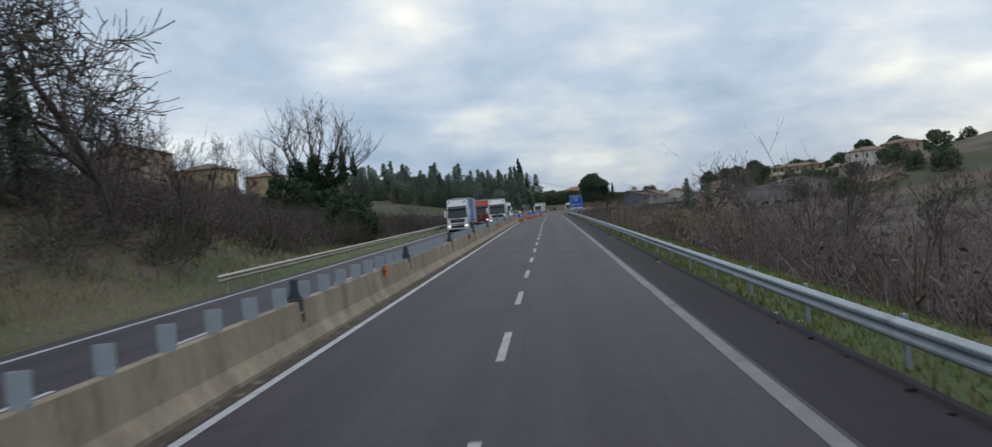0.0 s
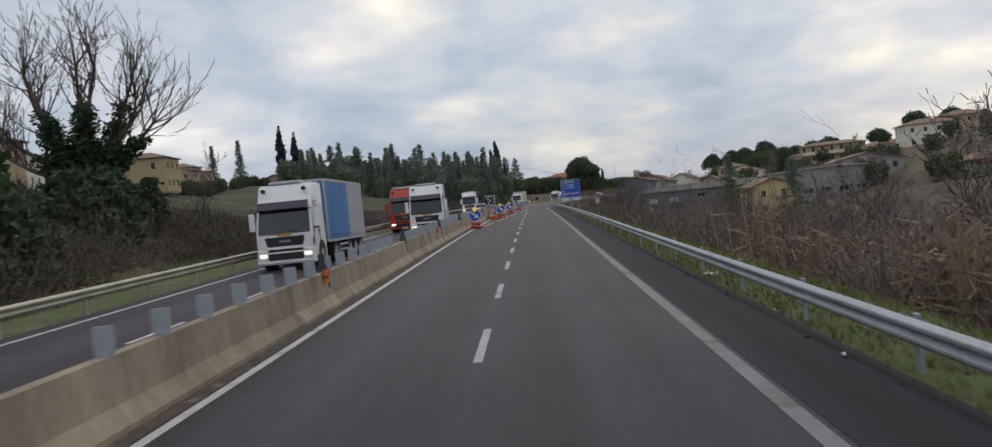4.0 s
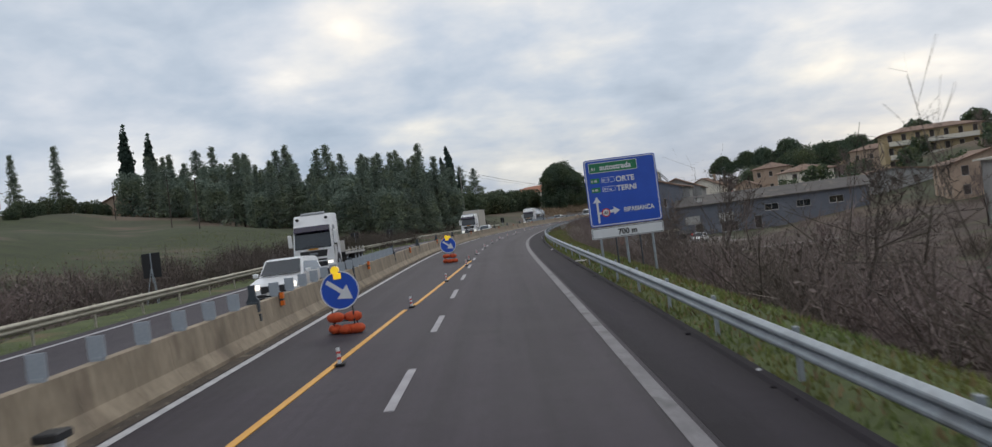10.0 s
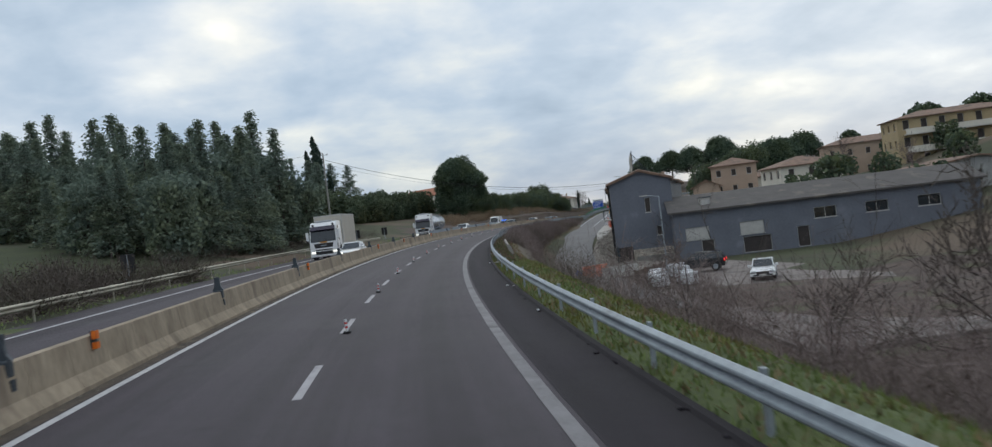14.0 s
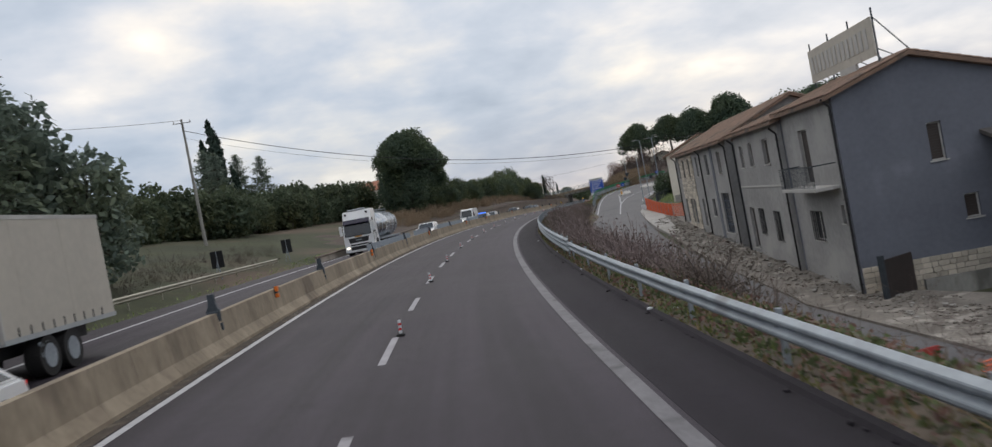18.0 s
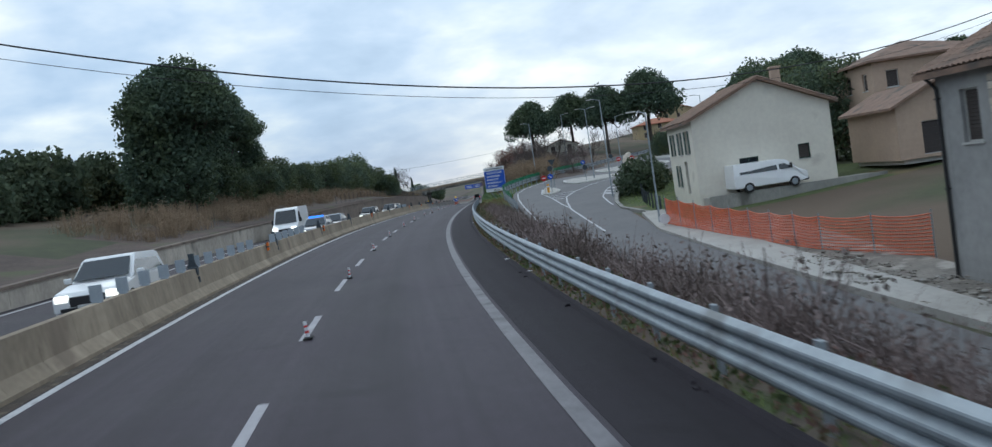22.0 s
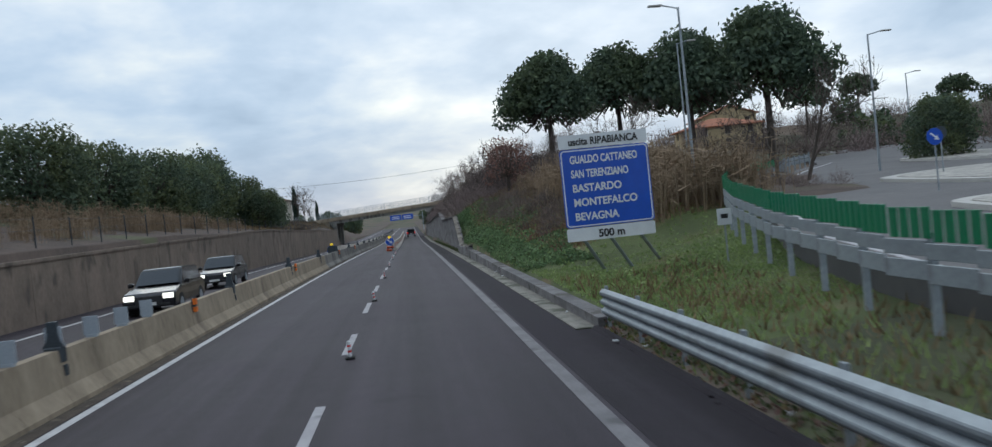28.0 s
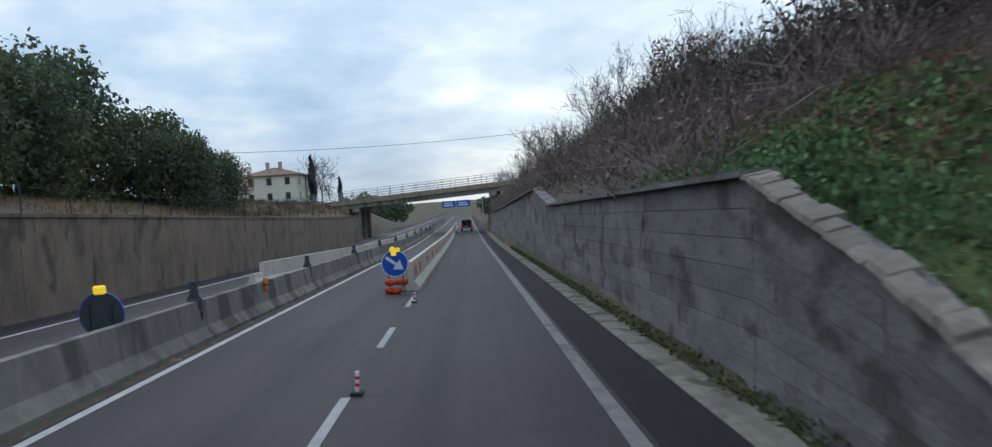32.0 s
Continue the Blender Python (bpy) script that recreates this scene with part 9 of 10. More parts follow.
for s, d, k in ((206.1, 5.14, 0.7), (247.6, 5.16, 0.65), (140, 5.2, 0.4), (312, 5.2, 0.4)):
    rag = new("torn_sheeting")
    rag.matrix_basis = put_on(s, d, 0.085, 30)
    tagged(rag, "torn pale plastic sheeting caught on the kerb", "litter", "torn sheeting")
    bm = bmesh.new()
    bmesh.ops.create_grid(bm, x_segments=9, y_segments=6, size=0.5)
    for v in bm.verts:
        n = noise.noise(v.co * 3.1 + Vector((s, 0, 0)))
        v.co = Vector((v.co.x * 0.55 * k * (1 + 0.4 * n), v.co.y * 0.9 * k, 0.04 + 0.12 * abs(noise.noise(v.co * 5 + Vector((0, s, 0))))))
    part("sheet", bm, M_TRIM, rag)


# ---- the exit road, pavement, roundabout, fences ----
def ribbon(name, line, widths, material, lift, label, category, z=None, drop=0.5):
    """A strip laid on the ground along points (s, d)."""
    pts = [at(s, d, (ground(s, d) if z is None else z(s, d)) + lift) for s, d in line]
    fine = []
    for a, b in zip(pts, pts[1:]):
        n = max(1, int((b - a).length / 2.0))
        fine += [a.lerp(b, i / n) for i in range(n)]
    fine.append(pts[-1])
    m = len(fine)
    wi = np.interp(np.linspace(0, 1, m), np.linspace(0, 1, len(widths)), widths)
    v = []
    for i, p in enumerate(fine):
        t = (fine[min(i + 1, m - 1)] - fine[max(i - 1, 0)]).to_2d().normalized()
        nrm = Vector((t.y, -t.x, 0)) * wi[i] / 2
        v += [p - nrm, p + nrm, p + nrm - Vector((0, 0, drop)), p - nrm - Vector((0, 0, drop))]
    faces = [tuple((i * 4 + j, i * 4 + (j + 1) % 4, i * 4 + 4 + (j + 1) % 4, i * 4 + 4 + j)) for i in range(m - 1) for j in range(4)] + [(0, 1, 2, 3), tuple((m - 1) * 4 + k for k in (3, 2, 1, 0))]
    me = mesh_of(name, v, faces, material)
    b = bmesh.new()
    b.from_mesh(me)
    bmesh.ops.recalc_face_normals(b, faces=b.faces)
    b.to_mesh(me)
    b.free()
    return tagged(new(name, me), label, category, kind="structure")


def exit_z(s):
    return float(np.interp(s, (300, 330, 363, 400, 416, 440, 456, 478, 505, 556, 620), (-4.4, -4.35, -4.5, -3.45, -2.8, -1.98, -1.12, 0.10, 1.58, 4.4, 7.9)))


def ez(s, d):
    return exit_z(s) + 0.008 * (d - 13)


def area(name, left, right, material, lift, label, category, drop=0.6):
    """A surface between two lines (s, d) laid on the exit road's slope."""
    def even(line, n):
        q = np.array(line, float)
        c = np.concatenate([[0], np.cumsum(np.hypot(*np.diff(q, axis=0).T))])
        u = np.linspace(0, c[-1], n)
        return np.stack([np.interp(u, c, q[:, 0]), np.interp(u, c, q[:, 1])], 1)
    n, k = 70, 6
    a, b = even(left, n), even(right, n)
    top = []
    for i in range(n):
        for j in range(k):
            s, d = a[i] + (b[i] - a[i]) * j / (k - 1)
            top.append(at(s, d, ez(s, d) + lift))
    v = top + [p - Vector((0, 0, drop)) for p in top]
    m = n * k
    f = [(i * k + j, i * k + j + 1, i * k + k + j + 1, i * k + k + j) for i in range(n - 1) for j in range(k - 1)]
    rim = [j for j in range(k)] + [i * k + k - 1 for i in range(1, n)] + [(n - 1) * k + j for j in range(k - 2, -1, -1)] + [i * k for i in range(n - 2, 0, -1)]
    f += [(rim[i], rim[(i + 1) % len(rim)], rim[(i + 1) % len(rim)] + m, rim[i] + m) for i in range(len(rim))]
    me = mesh_of(name, v, f, material)
    bm = bmesh.new()
    bm.from_mesh(me)
    bmesh.ops.recalc_face_normals(bm, faces=bm.faces)
    bm.to_mesh(me)
    bm.free()
    return tagged(new(name, me), label, category, kind="structure")


area("exit_road", [(318, 10.6), (350, 9.9), (380, 9.8), (420, 9.9), (456, 9.6), (467, 9.3), (480, 9.2), (488, 9.5), (495, 10.7), (501, 12.8), (514, 17.6), (520, 22.2), (534, 29.8), (541, 35.2), (556, 42), (600, 58)],
     [(318, 16.4), (350, 15.6), (380, 15.4), (420, 15.7), (446, 16.6), (456, 17.2), (462, 18.0), (468.6, 19.2), (474.6, 21.4), (484, 26), (503.5, 36.3), (520, 47), (545, 62), (590, 84)], M_ASPHALT3, 0.0, "pale worn asphalt of the exit road and its junction", "road")
ribbon("pavement", [(402, 16.6), (412, 16.7), (420, 16.8), (436, 16.9), (446, 17.8)], [1.0, 1.8, 2.2, 2.2, 1.6], M_PAVE, 0.14, "pale concrete pavement along the row of houses", "pavement", z=ez)
ribbon("building_site_ground", [(345, 20), (363, 16.7), (380, 16.9), (400, 17.4), (413, 18.6), (436, 19.5)], [9, 3.0, 3.0, 2.6, 3.2, 6.0], M_RUBBLE, 0.08, "rubble and bare earth before the houses", "ground", z=ez)
ribbon("yard", [(300, 26), (335, 24), (352, 22)], [20, 16, 10], M_YARD, 0.05, "pale stony yard below the road", "ground")
ribbon("ramp_rubble", [(356, 9.0), (400, 8.9), (440, 8.8), (466, 8.6)], [1.3, 1.4, 1.4, 1.0], M_RUBBLE, 0.04, "dry earth strip between the two roads", "ground", z=ez)
ribbon("corner_kerb", [(446, 17.6), (452, 16.7), (457, 17.1), (462, 17.9), (468.6, 19.15), (474.6, 21.4), (484, 26), (503.5, 36.2), (520, 46.8), (545, 61.5)], [0.3, 0.3], M_CONCRETE_G, 0.14, "low concrete kerb round the grassy corner", "kerb", z=ez)
LINES = (
    ([(400, 10.4), (440, 10.2), (456, 10.0), (467, 9.75), (478, 9.7), (487, 10.0), (494.7, 11.3), (500.7, 13.5), (514, 18.4), (530, 28.5), (541, 36.3)], 0.14, "worn white edge line of the exit road"),
    ([(440, 13.3), (456, 13.3), (459.3, 13.35), (463.4, 13.1), (472, 12.9), (480, 12.4), (487.5, 13.0)], 0.15, "white line along the painted island"),
    ([(459.4, 13.42), (464.5, 13.7), (470.9, 14.25), (476.7, 15.8), (484, 18.6), (491, 23.6), (501.5, 32)], 0.15, "curved white line into the side of the junction"),
    ([(456, 16.6), (459.5, 16.75), (465, 17.1), (472.8, 18.6), (477.5, 20.0), (481.5, 23.3)], 0.14, "curved white edge line at the grassy corner"),
)
for line, wd, label in LINES:
    ribbon("edge_line", line, [wd, wd], M_PAINT, 0.008, label, "road marking", z=ez, drop=0.03)
cross = thing("zebra_stripes", Matrix.Identity(4), "white diagonal hatch stripes before the traffic islands", "road marking", kind="structure")
for line in ([(470.5, 13.0), (469.6, 13.9)], [(472.8, 12.9), (472.0, 14.6)], [(475.3, 12.8), (474.4, 15.2)], [(478, 12.7), (476.7, 15.7)], [(466.2, 18.4), (468.8, 17.8)], [(468.5, 19.1), (471, 18.3)], [(471.5, 20.1), (474.0, 19.2)]):
    o = ribbon("stripe", line, [0.6, 0.6], M_PAINT, 0.008, "white stripe", "", z=ez, drop=0.03)
    o.parent = cross
    for key in ("category", "kind", "label"):
        if key in o:
            del o[key]


def island(left, right, near, far):
    """A kerbed island from its four tips (s, d)."""
    c = np.mean([left, right, near, far], 0)
    m = Matrix.Translation(at(c[0], c[1], ez(*c)))
    inv_m = m.inverted()
    t = thing("traffic_island", m, "kerbed traffic island paved with pale cobbles", "traffic island", "traffic islands")
    tips = [np.array(p, float) - c for p in (left, near, right, far)]
    ring, low = [], []
    for i in range(32):
        q, f = divmod(i, 8)
        f = f / 8 * math.pi / 2
        o = tips[q] * math.cos(f) ** 1.3 + tips[(q + 1) % 4] * math.sin(f) ** 1.3
        ring.append(c + o)
    def shape(scale, lo, hi):
        bm = bmesh.new()
        pts = [c + (p - c) * scale for p in ring]
        a = [bm.verts.new(inv_m @ at(s, d, ez(s, d) + lo)) for s, d in pts]
        b = [bm.verts.new(inv_m @ at(s, d, ez(s, d) + hi)) for s, d in pts]
        bm.faces.new(b)
        bm.faces.new(a[::-1])
        for i in range(32):
            bm.faces.new((a[i], a[(i + 1) % 32], b[(i + 1) % 32], b[i]))
        bmesh.ops.recalc_face_normals(bm, faces=bm.faces)
        return bm
    part("kerb", shape(1.0, -0.3, 0.15), M_TRIM, t)
    part("paving", shape(0.9, 0.1, 0.18), M_COBBLE, t, "pale cobbled paving")
    return t


island((488.5, 13.6), (476.8, 13.4), (479, 12.5), (481, 14.6))
island((497.5, 16.6), (491.3, 23.4), (487.5, 17.6), (497, 21.6))
island((511, 22.6), (502, 31.5), (499.2, 24.8), (512, 31.4))
island((529, 34.8), (519.5, 40.4), (518, 35.3), (531, 41.5))


def small_sign(s, d, kind, h=2.0, z=None, group="traffic signs"):
    names = {"stop": ("no_entry_sign", "red and white no-entry sign on a post"), "blue": ("arrow_sign", "round blue arrow sign on a post"), "back": ("sign_back", "dark back of a round sign on a post"), "tri": ("yield_sign", "back of a triangular sign on a post")}
    nm, label = names[kind]
    t = thing(nm, put(s, d, (ez(s, d) if z is None else z) + 0.1), label, "road sign", group)
    part("post", rods(((0, 0.03, -0.3), (0, 0.03, h + 0.3), 0.03)), M_STEEL, t)
    if kind == "tri":
        part("plate", plate([(-0.45, h + 0.35), (0.45, h + 0.35), (0.0, h - 0.4)], 0, 0.02), M_DARKSTEEL, t)
        return t
    disc = part("disc", disc_y(0.3, 0, 0.02, 28, 0, h), {"stop": M_RED, "blue": M_BLUE, "back": M_DARKSTEEL}[kind], t)
    if kind == "stop":
        part("bar", boxes((-0.21, -0.008, h - 0.05, 0.21, 0, h + 0.05)), M_WHITE, disc)
    if kind == "blue":
        a = part("arrow", plate(arrow_up(0, -0.2, 0.2, 0.06, 0.16), -0.008, -0.001), M_WHITE, disc)
        a.matrix_basis = Matrix.Translation((0, 0, h)) @ Matrix.Rotation(radians(130), 4, "Y")
    return t


small_sign(478.2, 12.75, "stop", 1.7)
small_sign(478.6, 13.5, "blue", 1.75)
small_sign(484.4, 14.0, "back", 2.4)
small_sign(485.5, 14.4, "tri", 3.0)
small_sign(489, 18.6, "back", 1.7)
small_sign(500, 24.5, "stop", 1.6)
small_sign(500.5, 26.4, "stop", 1.5)
small_sign(521, 38.6, "blue", 1.7)
small_sign(519.8, 39.4, "blue", 1.7)
small_sign(510, 25, "back", 1.8)
small_sign(503, 20, "blue", 1.8)
for s, d in ((478.4, 13.1), (520, 39.0)):
    t = thing("yellow_bollard", put(s, d, ez(s, d) + 0.16), "yellow reflective bollard on the island's nose", "bollard", "bollards")
    part("column", boxes((-0.13, -0.1, 0, 0.13, 0.1, 0.95), bevel=0.04), M_YELLOW, t)
    part("band", boxes((-0.135, -0.105, 0.6, 0.135, 0.105, 0.75)), M_WHITE, t)
mon = thing("stone_monument", put(505, 26.6, ez(505, 26.6) + 0.15), "rough pinkish stone block on the roundabout", "monument")
bm = bmesh.new()
bmesh.ops.create_icosphere(bm, subdivisions=2, radius=1.0)
for v in bm.verts:
    v.co = Vector((v.co.x * 0.75, v.co.y * 0.6, v.co.z * 1.1 + 1.0)) * (1 + 0.15 * noise.noise(v.co * 1.7))
part("block", bm, M_STONE, mon)

# steel rail with green slats along the inside of the exit curve
gr = thing("green_slat_rail", Matrix.Identity(4), "steel rail topped with broken green plastic slats", "guard rail", kind="structure")
curve_pts = [(462, 8.9), (470, 8.7), (480, 8.3), (487, 8.3), (493, 9.3), (499, 10.9), (504, 12.6), (513.6, 16.9), (519, 21.5), (534, 29.1), (541.2, 34.5), (549, 38.4)]
fine = []
for (s0, d0), (s1, d1) in zip(curve_pts, curve_pts[1:]):
    n = max(1, int(math.hypot(s1 - s0, d1 - d0) / 1.0))
    fine += [(s0 + (s1 - s0) * i / n, d0 + (d1 - d0) * i / n) for i in range(n)]
slat_me, post_me = None, None
for i, ((s0, d0), (s1, d1)) in enumerate(zip(fine, fine[1:])):
    a, b = at(s0, d0, ez(s0, d0)), at(s1, d1, ez(s1, d1))
    t = (b - a).to_2d()
    m = Matrix.Translation(a) @ Matrix.Rotation(math.atan2(-t.x, t.y), 4, "Z")
    L = t.length + 0.02
    for z0, z1 in ((0.35, 0.62), (0.68, 0.9)):
        bm = boxes((-0.03, 0, z0, 0.0, L, z1), bevel=0.008)
        o = part("beam", bm, M_STEEL, gr)
        o.matrix_basis = m
    if i % 2 == 0:
        if post_me is None:
            o = part("post", boxes((0.0, -0.05, -0.4, 0.1, 0.05, 1.0)), M_STEEL, gr)
            post_me = o.data
        else:
            o = part_me("post", post_me, gr)
        o.matrix_basis = m
    if (4 < i < 22 and i % 4 != 1) or 22 <= i < 60:
        for k in range(4):
            if slat_me is None:
                o = part("slat", boxes((-0.02, -0.085, 0.92, 0.02, 0.085, 1.35), bevel=0.006), M_GREEN, gr)
                slat_me = o.data
            else:
                o = part_me("slat", slat_me, gr)
            o.matrix_basis = m @ Matrix.Translation((0, k * 0.25, 0))

# orange net fence round the building site
fp = [(437.2, 16.7), (428, 17.6), (420, 18.6), (414.9, 20.4)]
fl = []
for (s0, d0), (s1, d1) in zip(fp, fp[1:]):
    n = max(1, int(math.hypot(s1 - s0, d1 - d0) / 2.0))
    fl += [(s0 + (s1 - s0) * i / n, d0 + (d1 - d0) * i / n) for i in range(n)]
fl.append(fp[-1])
fence = thing("orange_net_fence", Matrix.Identity(4), "sagging orange plastic net fence on steel posts", "fence")
for i, (s, d) in enumerate(fl):
    o = part("post", rods(((0, 0, -0.3), (0, 0, 2.05), 0.025), n=6), M_STEEL, fence)
    o.matrix_basis = Matrix.Translation(at_ground(s, d))
    if i:
        a, b = at_ground(*fl[i - 1]), at_ground(s, d)
        segs = []
        nx, nz = 26, 13
        for k in range(nz + 1):
            z = 0.15 + 1.75 * k / nz
            sag = 0.10 * (k / nz)
            prev = None
            for q in range(7):
                t = q / 6
                p = a.lerp(b, t) + Vector((0, 0, z - sag * 4 * t * (1 - t)))
                if prev is not None:
                    segs.append((*prev, *p, 0.026, 0.026))
                prev = p
        for k in range(nx + 1):
            t = k / nx
            p = a.lerp(b, t)
            sag = 0.10 * 4 * t * (1 - t)
            segs.append((p.x, p.y, p.z + 0.15, p.x, p.y, p.z + 1.9 - sag, 0.014, 0.014))
        v, f = tubes(segs, 3)
        part_me("net", fast_mesh("net", v, f, M_NET), fence)
t = thing("round_sign", put(436.6, 16.4, ground(436.6, 16.4)), "white round sign leaning on the fence", "road sign")
part("post", rods(((0, 0.03, -0.2), (0, 0.03, 0.9), 0.03)), M_STEEL, t)
part("disc", disc_y(0.32, 0, 0.02, 24, 0, 0.75), M_WHITE, t)
# broken stones and earth clods before the houses
def rubble_heap(name, count, s0, s1, d0, d1, size, material, label):
    rng = np.random.default_rng(count)
    s, d = rng.uniform(s0, s1, count), rng.uniform(d0, d1, count)
    heap = 0.18 * np.maximum(0, np.sin(s * 0.9) * np.sin(d * 2.1 + s * 0.3))
    base = np.array([at(a, b, ez(a, b) + 0.1 + h) for a, b, h in zip(s, d, heap)])
    k = size * (0.35 + rng.random(count) ** 3 * 2.4)
    corners = np.array([(x, y, z) for z in (-0.5, 0.5) for x, y in ((-1, -1), (1, -1), (1, 1), (-1, 1))], float) * (1, 1, 0.8)
    v = corners[None] * k[:, None, None] * rng.uniform(0.55, 1.2, (count, 8, 3))
    turn = rng.uniform(0, 6.28, count)
    c, q = np.cos(turn)[:, None], np.sin(turn)[:, None]
    v = np.stack([v[..., 0] * c - v[..., 1] * q, v[..., 0] * q + v[..., 1] * c, v[..., 2]], -1) + base[:, None]
    box = np.array(((0, 3, 2, 1), (4, 5, 6, 7), (0, 1, 5, 4), (1, 2, 6, 5), (2, 3, 7, 6), (3, 0, 4, 7)))
    f = (box[None] + 8 * np.arange(count)[:, None, None]).reshape(-1, 4)
    tagged(new(name, fast_mesh(name, v.reshape(-1, 3), f, material)), label, "rubble", kind="stuff")


rubble_heap("rubble", 3600, 352, 420, 16.2, 18.8, 0.034, M_RUBBLE, "broken stones and earth clods before the houses")
rubble_heap("pale_rubble", 500, 356, 418, 16.2, 18.6, 0.04, M_PAVE, "pale broken concrete lying before the houses")
# wire fence round the villa's garden
gf = thing("garden_fence", Matrix.Identity(4), "low wire garden fence on dark posts beside the pavement", "fence")
line = [(440.5 + 1.9 * i, 18.3 + 0.03 * i * i * 0.5) for i in range(16)]
for i, (s, d) in enumerate(line):
    o = part("post", boxes((-0.05, -0.05, -0.3, 0.05, 0.05, 1.15)), M_DARKSTEEL, gf)
    o.matrix_basis = Matrix.Translation(at_ground(s, d))
    if i + 1 < len(line):
        for z in (0.25, 0.5, 0.75, 1.05):
            v, f = tubes([(*at_ground(s, d, z), *at_ground(*line[i + 1], z), 0.008, 0.008)], 3)
            part_me("wire", fast_mesh("wire", v, f, M_DARKSTEEL), gf)
# terrace wall before the villa
tw = thing("terrace_wall", put(441.6, 20.8, ground(441.6, 20.8)), "low concrete terrace wall with parking", "wall", kind="structure")
part("wall", boxes((0, 0, -1, 12, 0.3, 0.95)), M_CONCRETE_G, tw)
part("fill", boxes((0, 0.3, -1, 12, 3.0, 0.85)), M_PAVE, tw)

# cane-shaped railing and site clutter near the bend
hr = thing("tube_railing", Matrix.Identity(4), "tube railing on curved grey posts behind the guard rail", "railing")
tops = [on(321.2 + 2.1 * i, 6.2, 0.66) for i in range(7)]
for p, q in zip(tops, tops[1:]):
    part("rail", rods((p, q, 0.05)), M_TUBE, hr)
cane = None
for i in range(7):
    if cane is None:
        ob = part("post", plate([(0.10, -1.3), (0.44, -1.3), (0.34, -0.3), (0.22, 0.3), (0.14, 0.56), (0.02, 0.70), (-0.10, 0.70), (-0.12, 0.62), (0.0, 0.52), (0.06, 0.25), (0.12, -0.3)], -0.09, 0.09), M_CONCRETE_G, hr)
        cane = ob.data
    else:
        ob = part_me("post", cane, hr)
    ob.matrix_basis = put_on(321.2 + 2.1 * i, 6.2)


def site_pose(s, d, turn=0.0):
    return put(s, d, ground(s, d) + 0.06, turn)


net = thing("orange_net_fence", site_pose(346.0, 12.7, 20), "orange plastic net stretched between low posts", "fence")
for x in (0.0, 1.3, 2.6):
    part("post", rods(((x, 0, -0.3), (x, 0, 1.25), 0.03), n=6), M_STEEL, net)
for a in (0.0, 1.3):
    bars = [(a, 0, 0.1 + 0.11 * k, a + 1.3, 0, 0.1 + 0.11 * k, 0.028, 0.028) for k in range(11)] + [(a + 0.1 * k, 0, 0.1, a + 0.1 * k, 0, 1.2, 0.016, 0.016) for k in range(14)]
    v, f = tubes(bars, 3)
    part_me("net", fast_mesh("net", v, f, M_NET), net)
plank = thing("fallen_plank", site_pose(344.6, 13.6, 20), "dark plank lying before the net", "plank")
part("board", boxes((-1.6, -0.1, 0, 1.6, 0.1, 0.12), bevel=0.01), M_DOOR_D, plank)
red = thing("red_board", site_pose(349.4, 13.0, 12), "small red plastic board on a stand", "board")
part("board", boxes((0, 0, 0.35, 0.75, 0.04, 0.95), bevel=0.015), M_RED, red)
for x in (0.1, 0.62):
    part("leg", boxes((x, 0.0, -0.1, x + 0.05, 0.05, 0.36)), M_CHASSIS, red)
small_sign(345.4, 12.3, "blue", 0.62, z=ground(345.4, 12.3))
panel = thing("white_site_panel", site_pose(342.6, 14.2, 24), "long low white site panel with a dark bottom rail", "panel")
part("sheet", boxes((0, 0, 0.15, 3.7, 0.06, 1.15), bevel=0.01), M_TRIM, panel)
part("rail", boxes((-0.05, -0.02, 0.0, 3.75, 0.08, 0.15), bevel=0.01), M_CHASSIS, panel)
for x in (0.3, 1.9, 3.4):
    part("foot", boxes((x, -0.3, -0.06, x + 0.16, 0.4, 0.02), bevel=0.01), M_CHASSIS, panel)
beam = thing("brown_steel_fence", site_pose(336.6, 16.2, -30), "low rusty brown sheet-steel fence across the yard", "fence")
for k in range(5):
    part("sheet", boxes((-0.04, k * 2.2 + 0.02, 0.05, 0.04, k * 2.2 + 2.18, 1.15), bevel=0.01), M_RUST, beam)
    part("post", boxes((-0.08, k * 2.2 - 0.05, -0.3, 0.08, k * 2.2 + 0.05, 1.25)), M_RUST, beam)
striped = thing("striped_barrier", site_pose(345.2, 18.4, 20), "white and brown striped concrete barrier", "barrier")
part("body", prism_x([(-0.28, 0), (0.28, 0), (0.14, 0.55), (-0.14, 0.55)], 0, 3.6), M_TRIM, striped)
for k in range(6):
    part("stripe", prism_x([(-0.284, 0.02), (-0.27, 0.02), (-0.135, 0.56), (-0.149, 0.56)], 0.1 + k * 0.6, 0.4 + k * 0.6), M_RUST, striped)
first_pallet = None
for i, (s, d, turn) in enumerate(((338.6, 18.3, 20), (336.8, 18.0, 24), (335.2, 17.6, 18), (340.2, 20.0, 22), (338.2, 20.2, 15), (342.0, 20.6, 26), (334.2, 19.6, 12), (332.4, 17.4, 20), (331.6, 19.4, 25))):
    if first_pallet is None:
        first_pallet = thing("block_pallet", site_pose(s, d, turn), "white wrapped building blocks stacked on a pallet", "pallet", "block pallets")
        for y in (-0.42, 0.0, 0.42):
            part("runner", boxes((-0.55, y - 0.05, 0, 0.55, y + 0.05, 0.12)), M_BARK, first_pallet)
        for k in range(3):
            part("block_layer", boxes((-0.52, -0.5, 0.13 + k * 0.3, 0.52, 0.5, 0.41 + k * 0.3), bevel=0.035), M_WHITE, first_pallet)
    else:
        copy_thing(first_pallet, site_pose(s, d, turn))
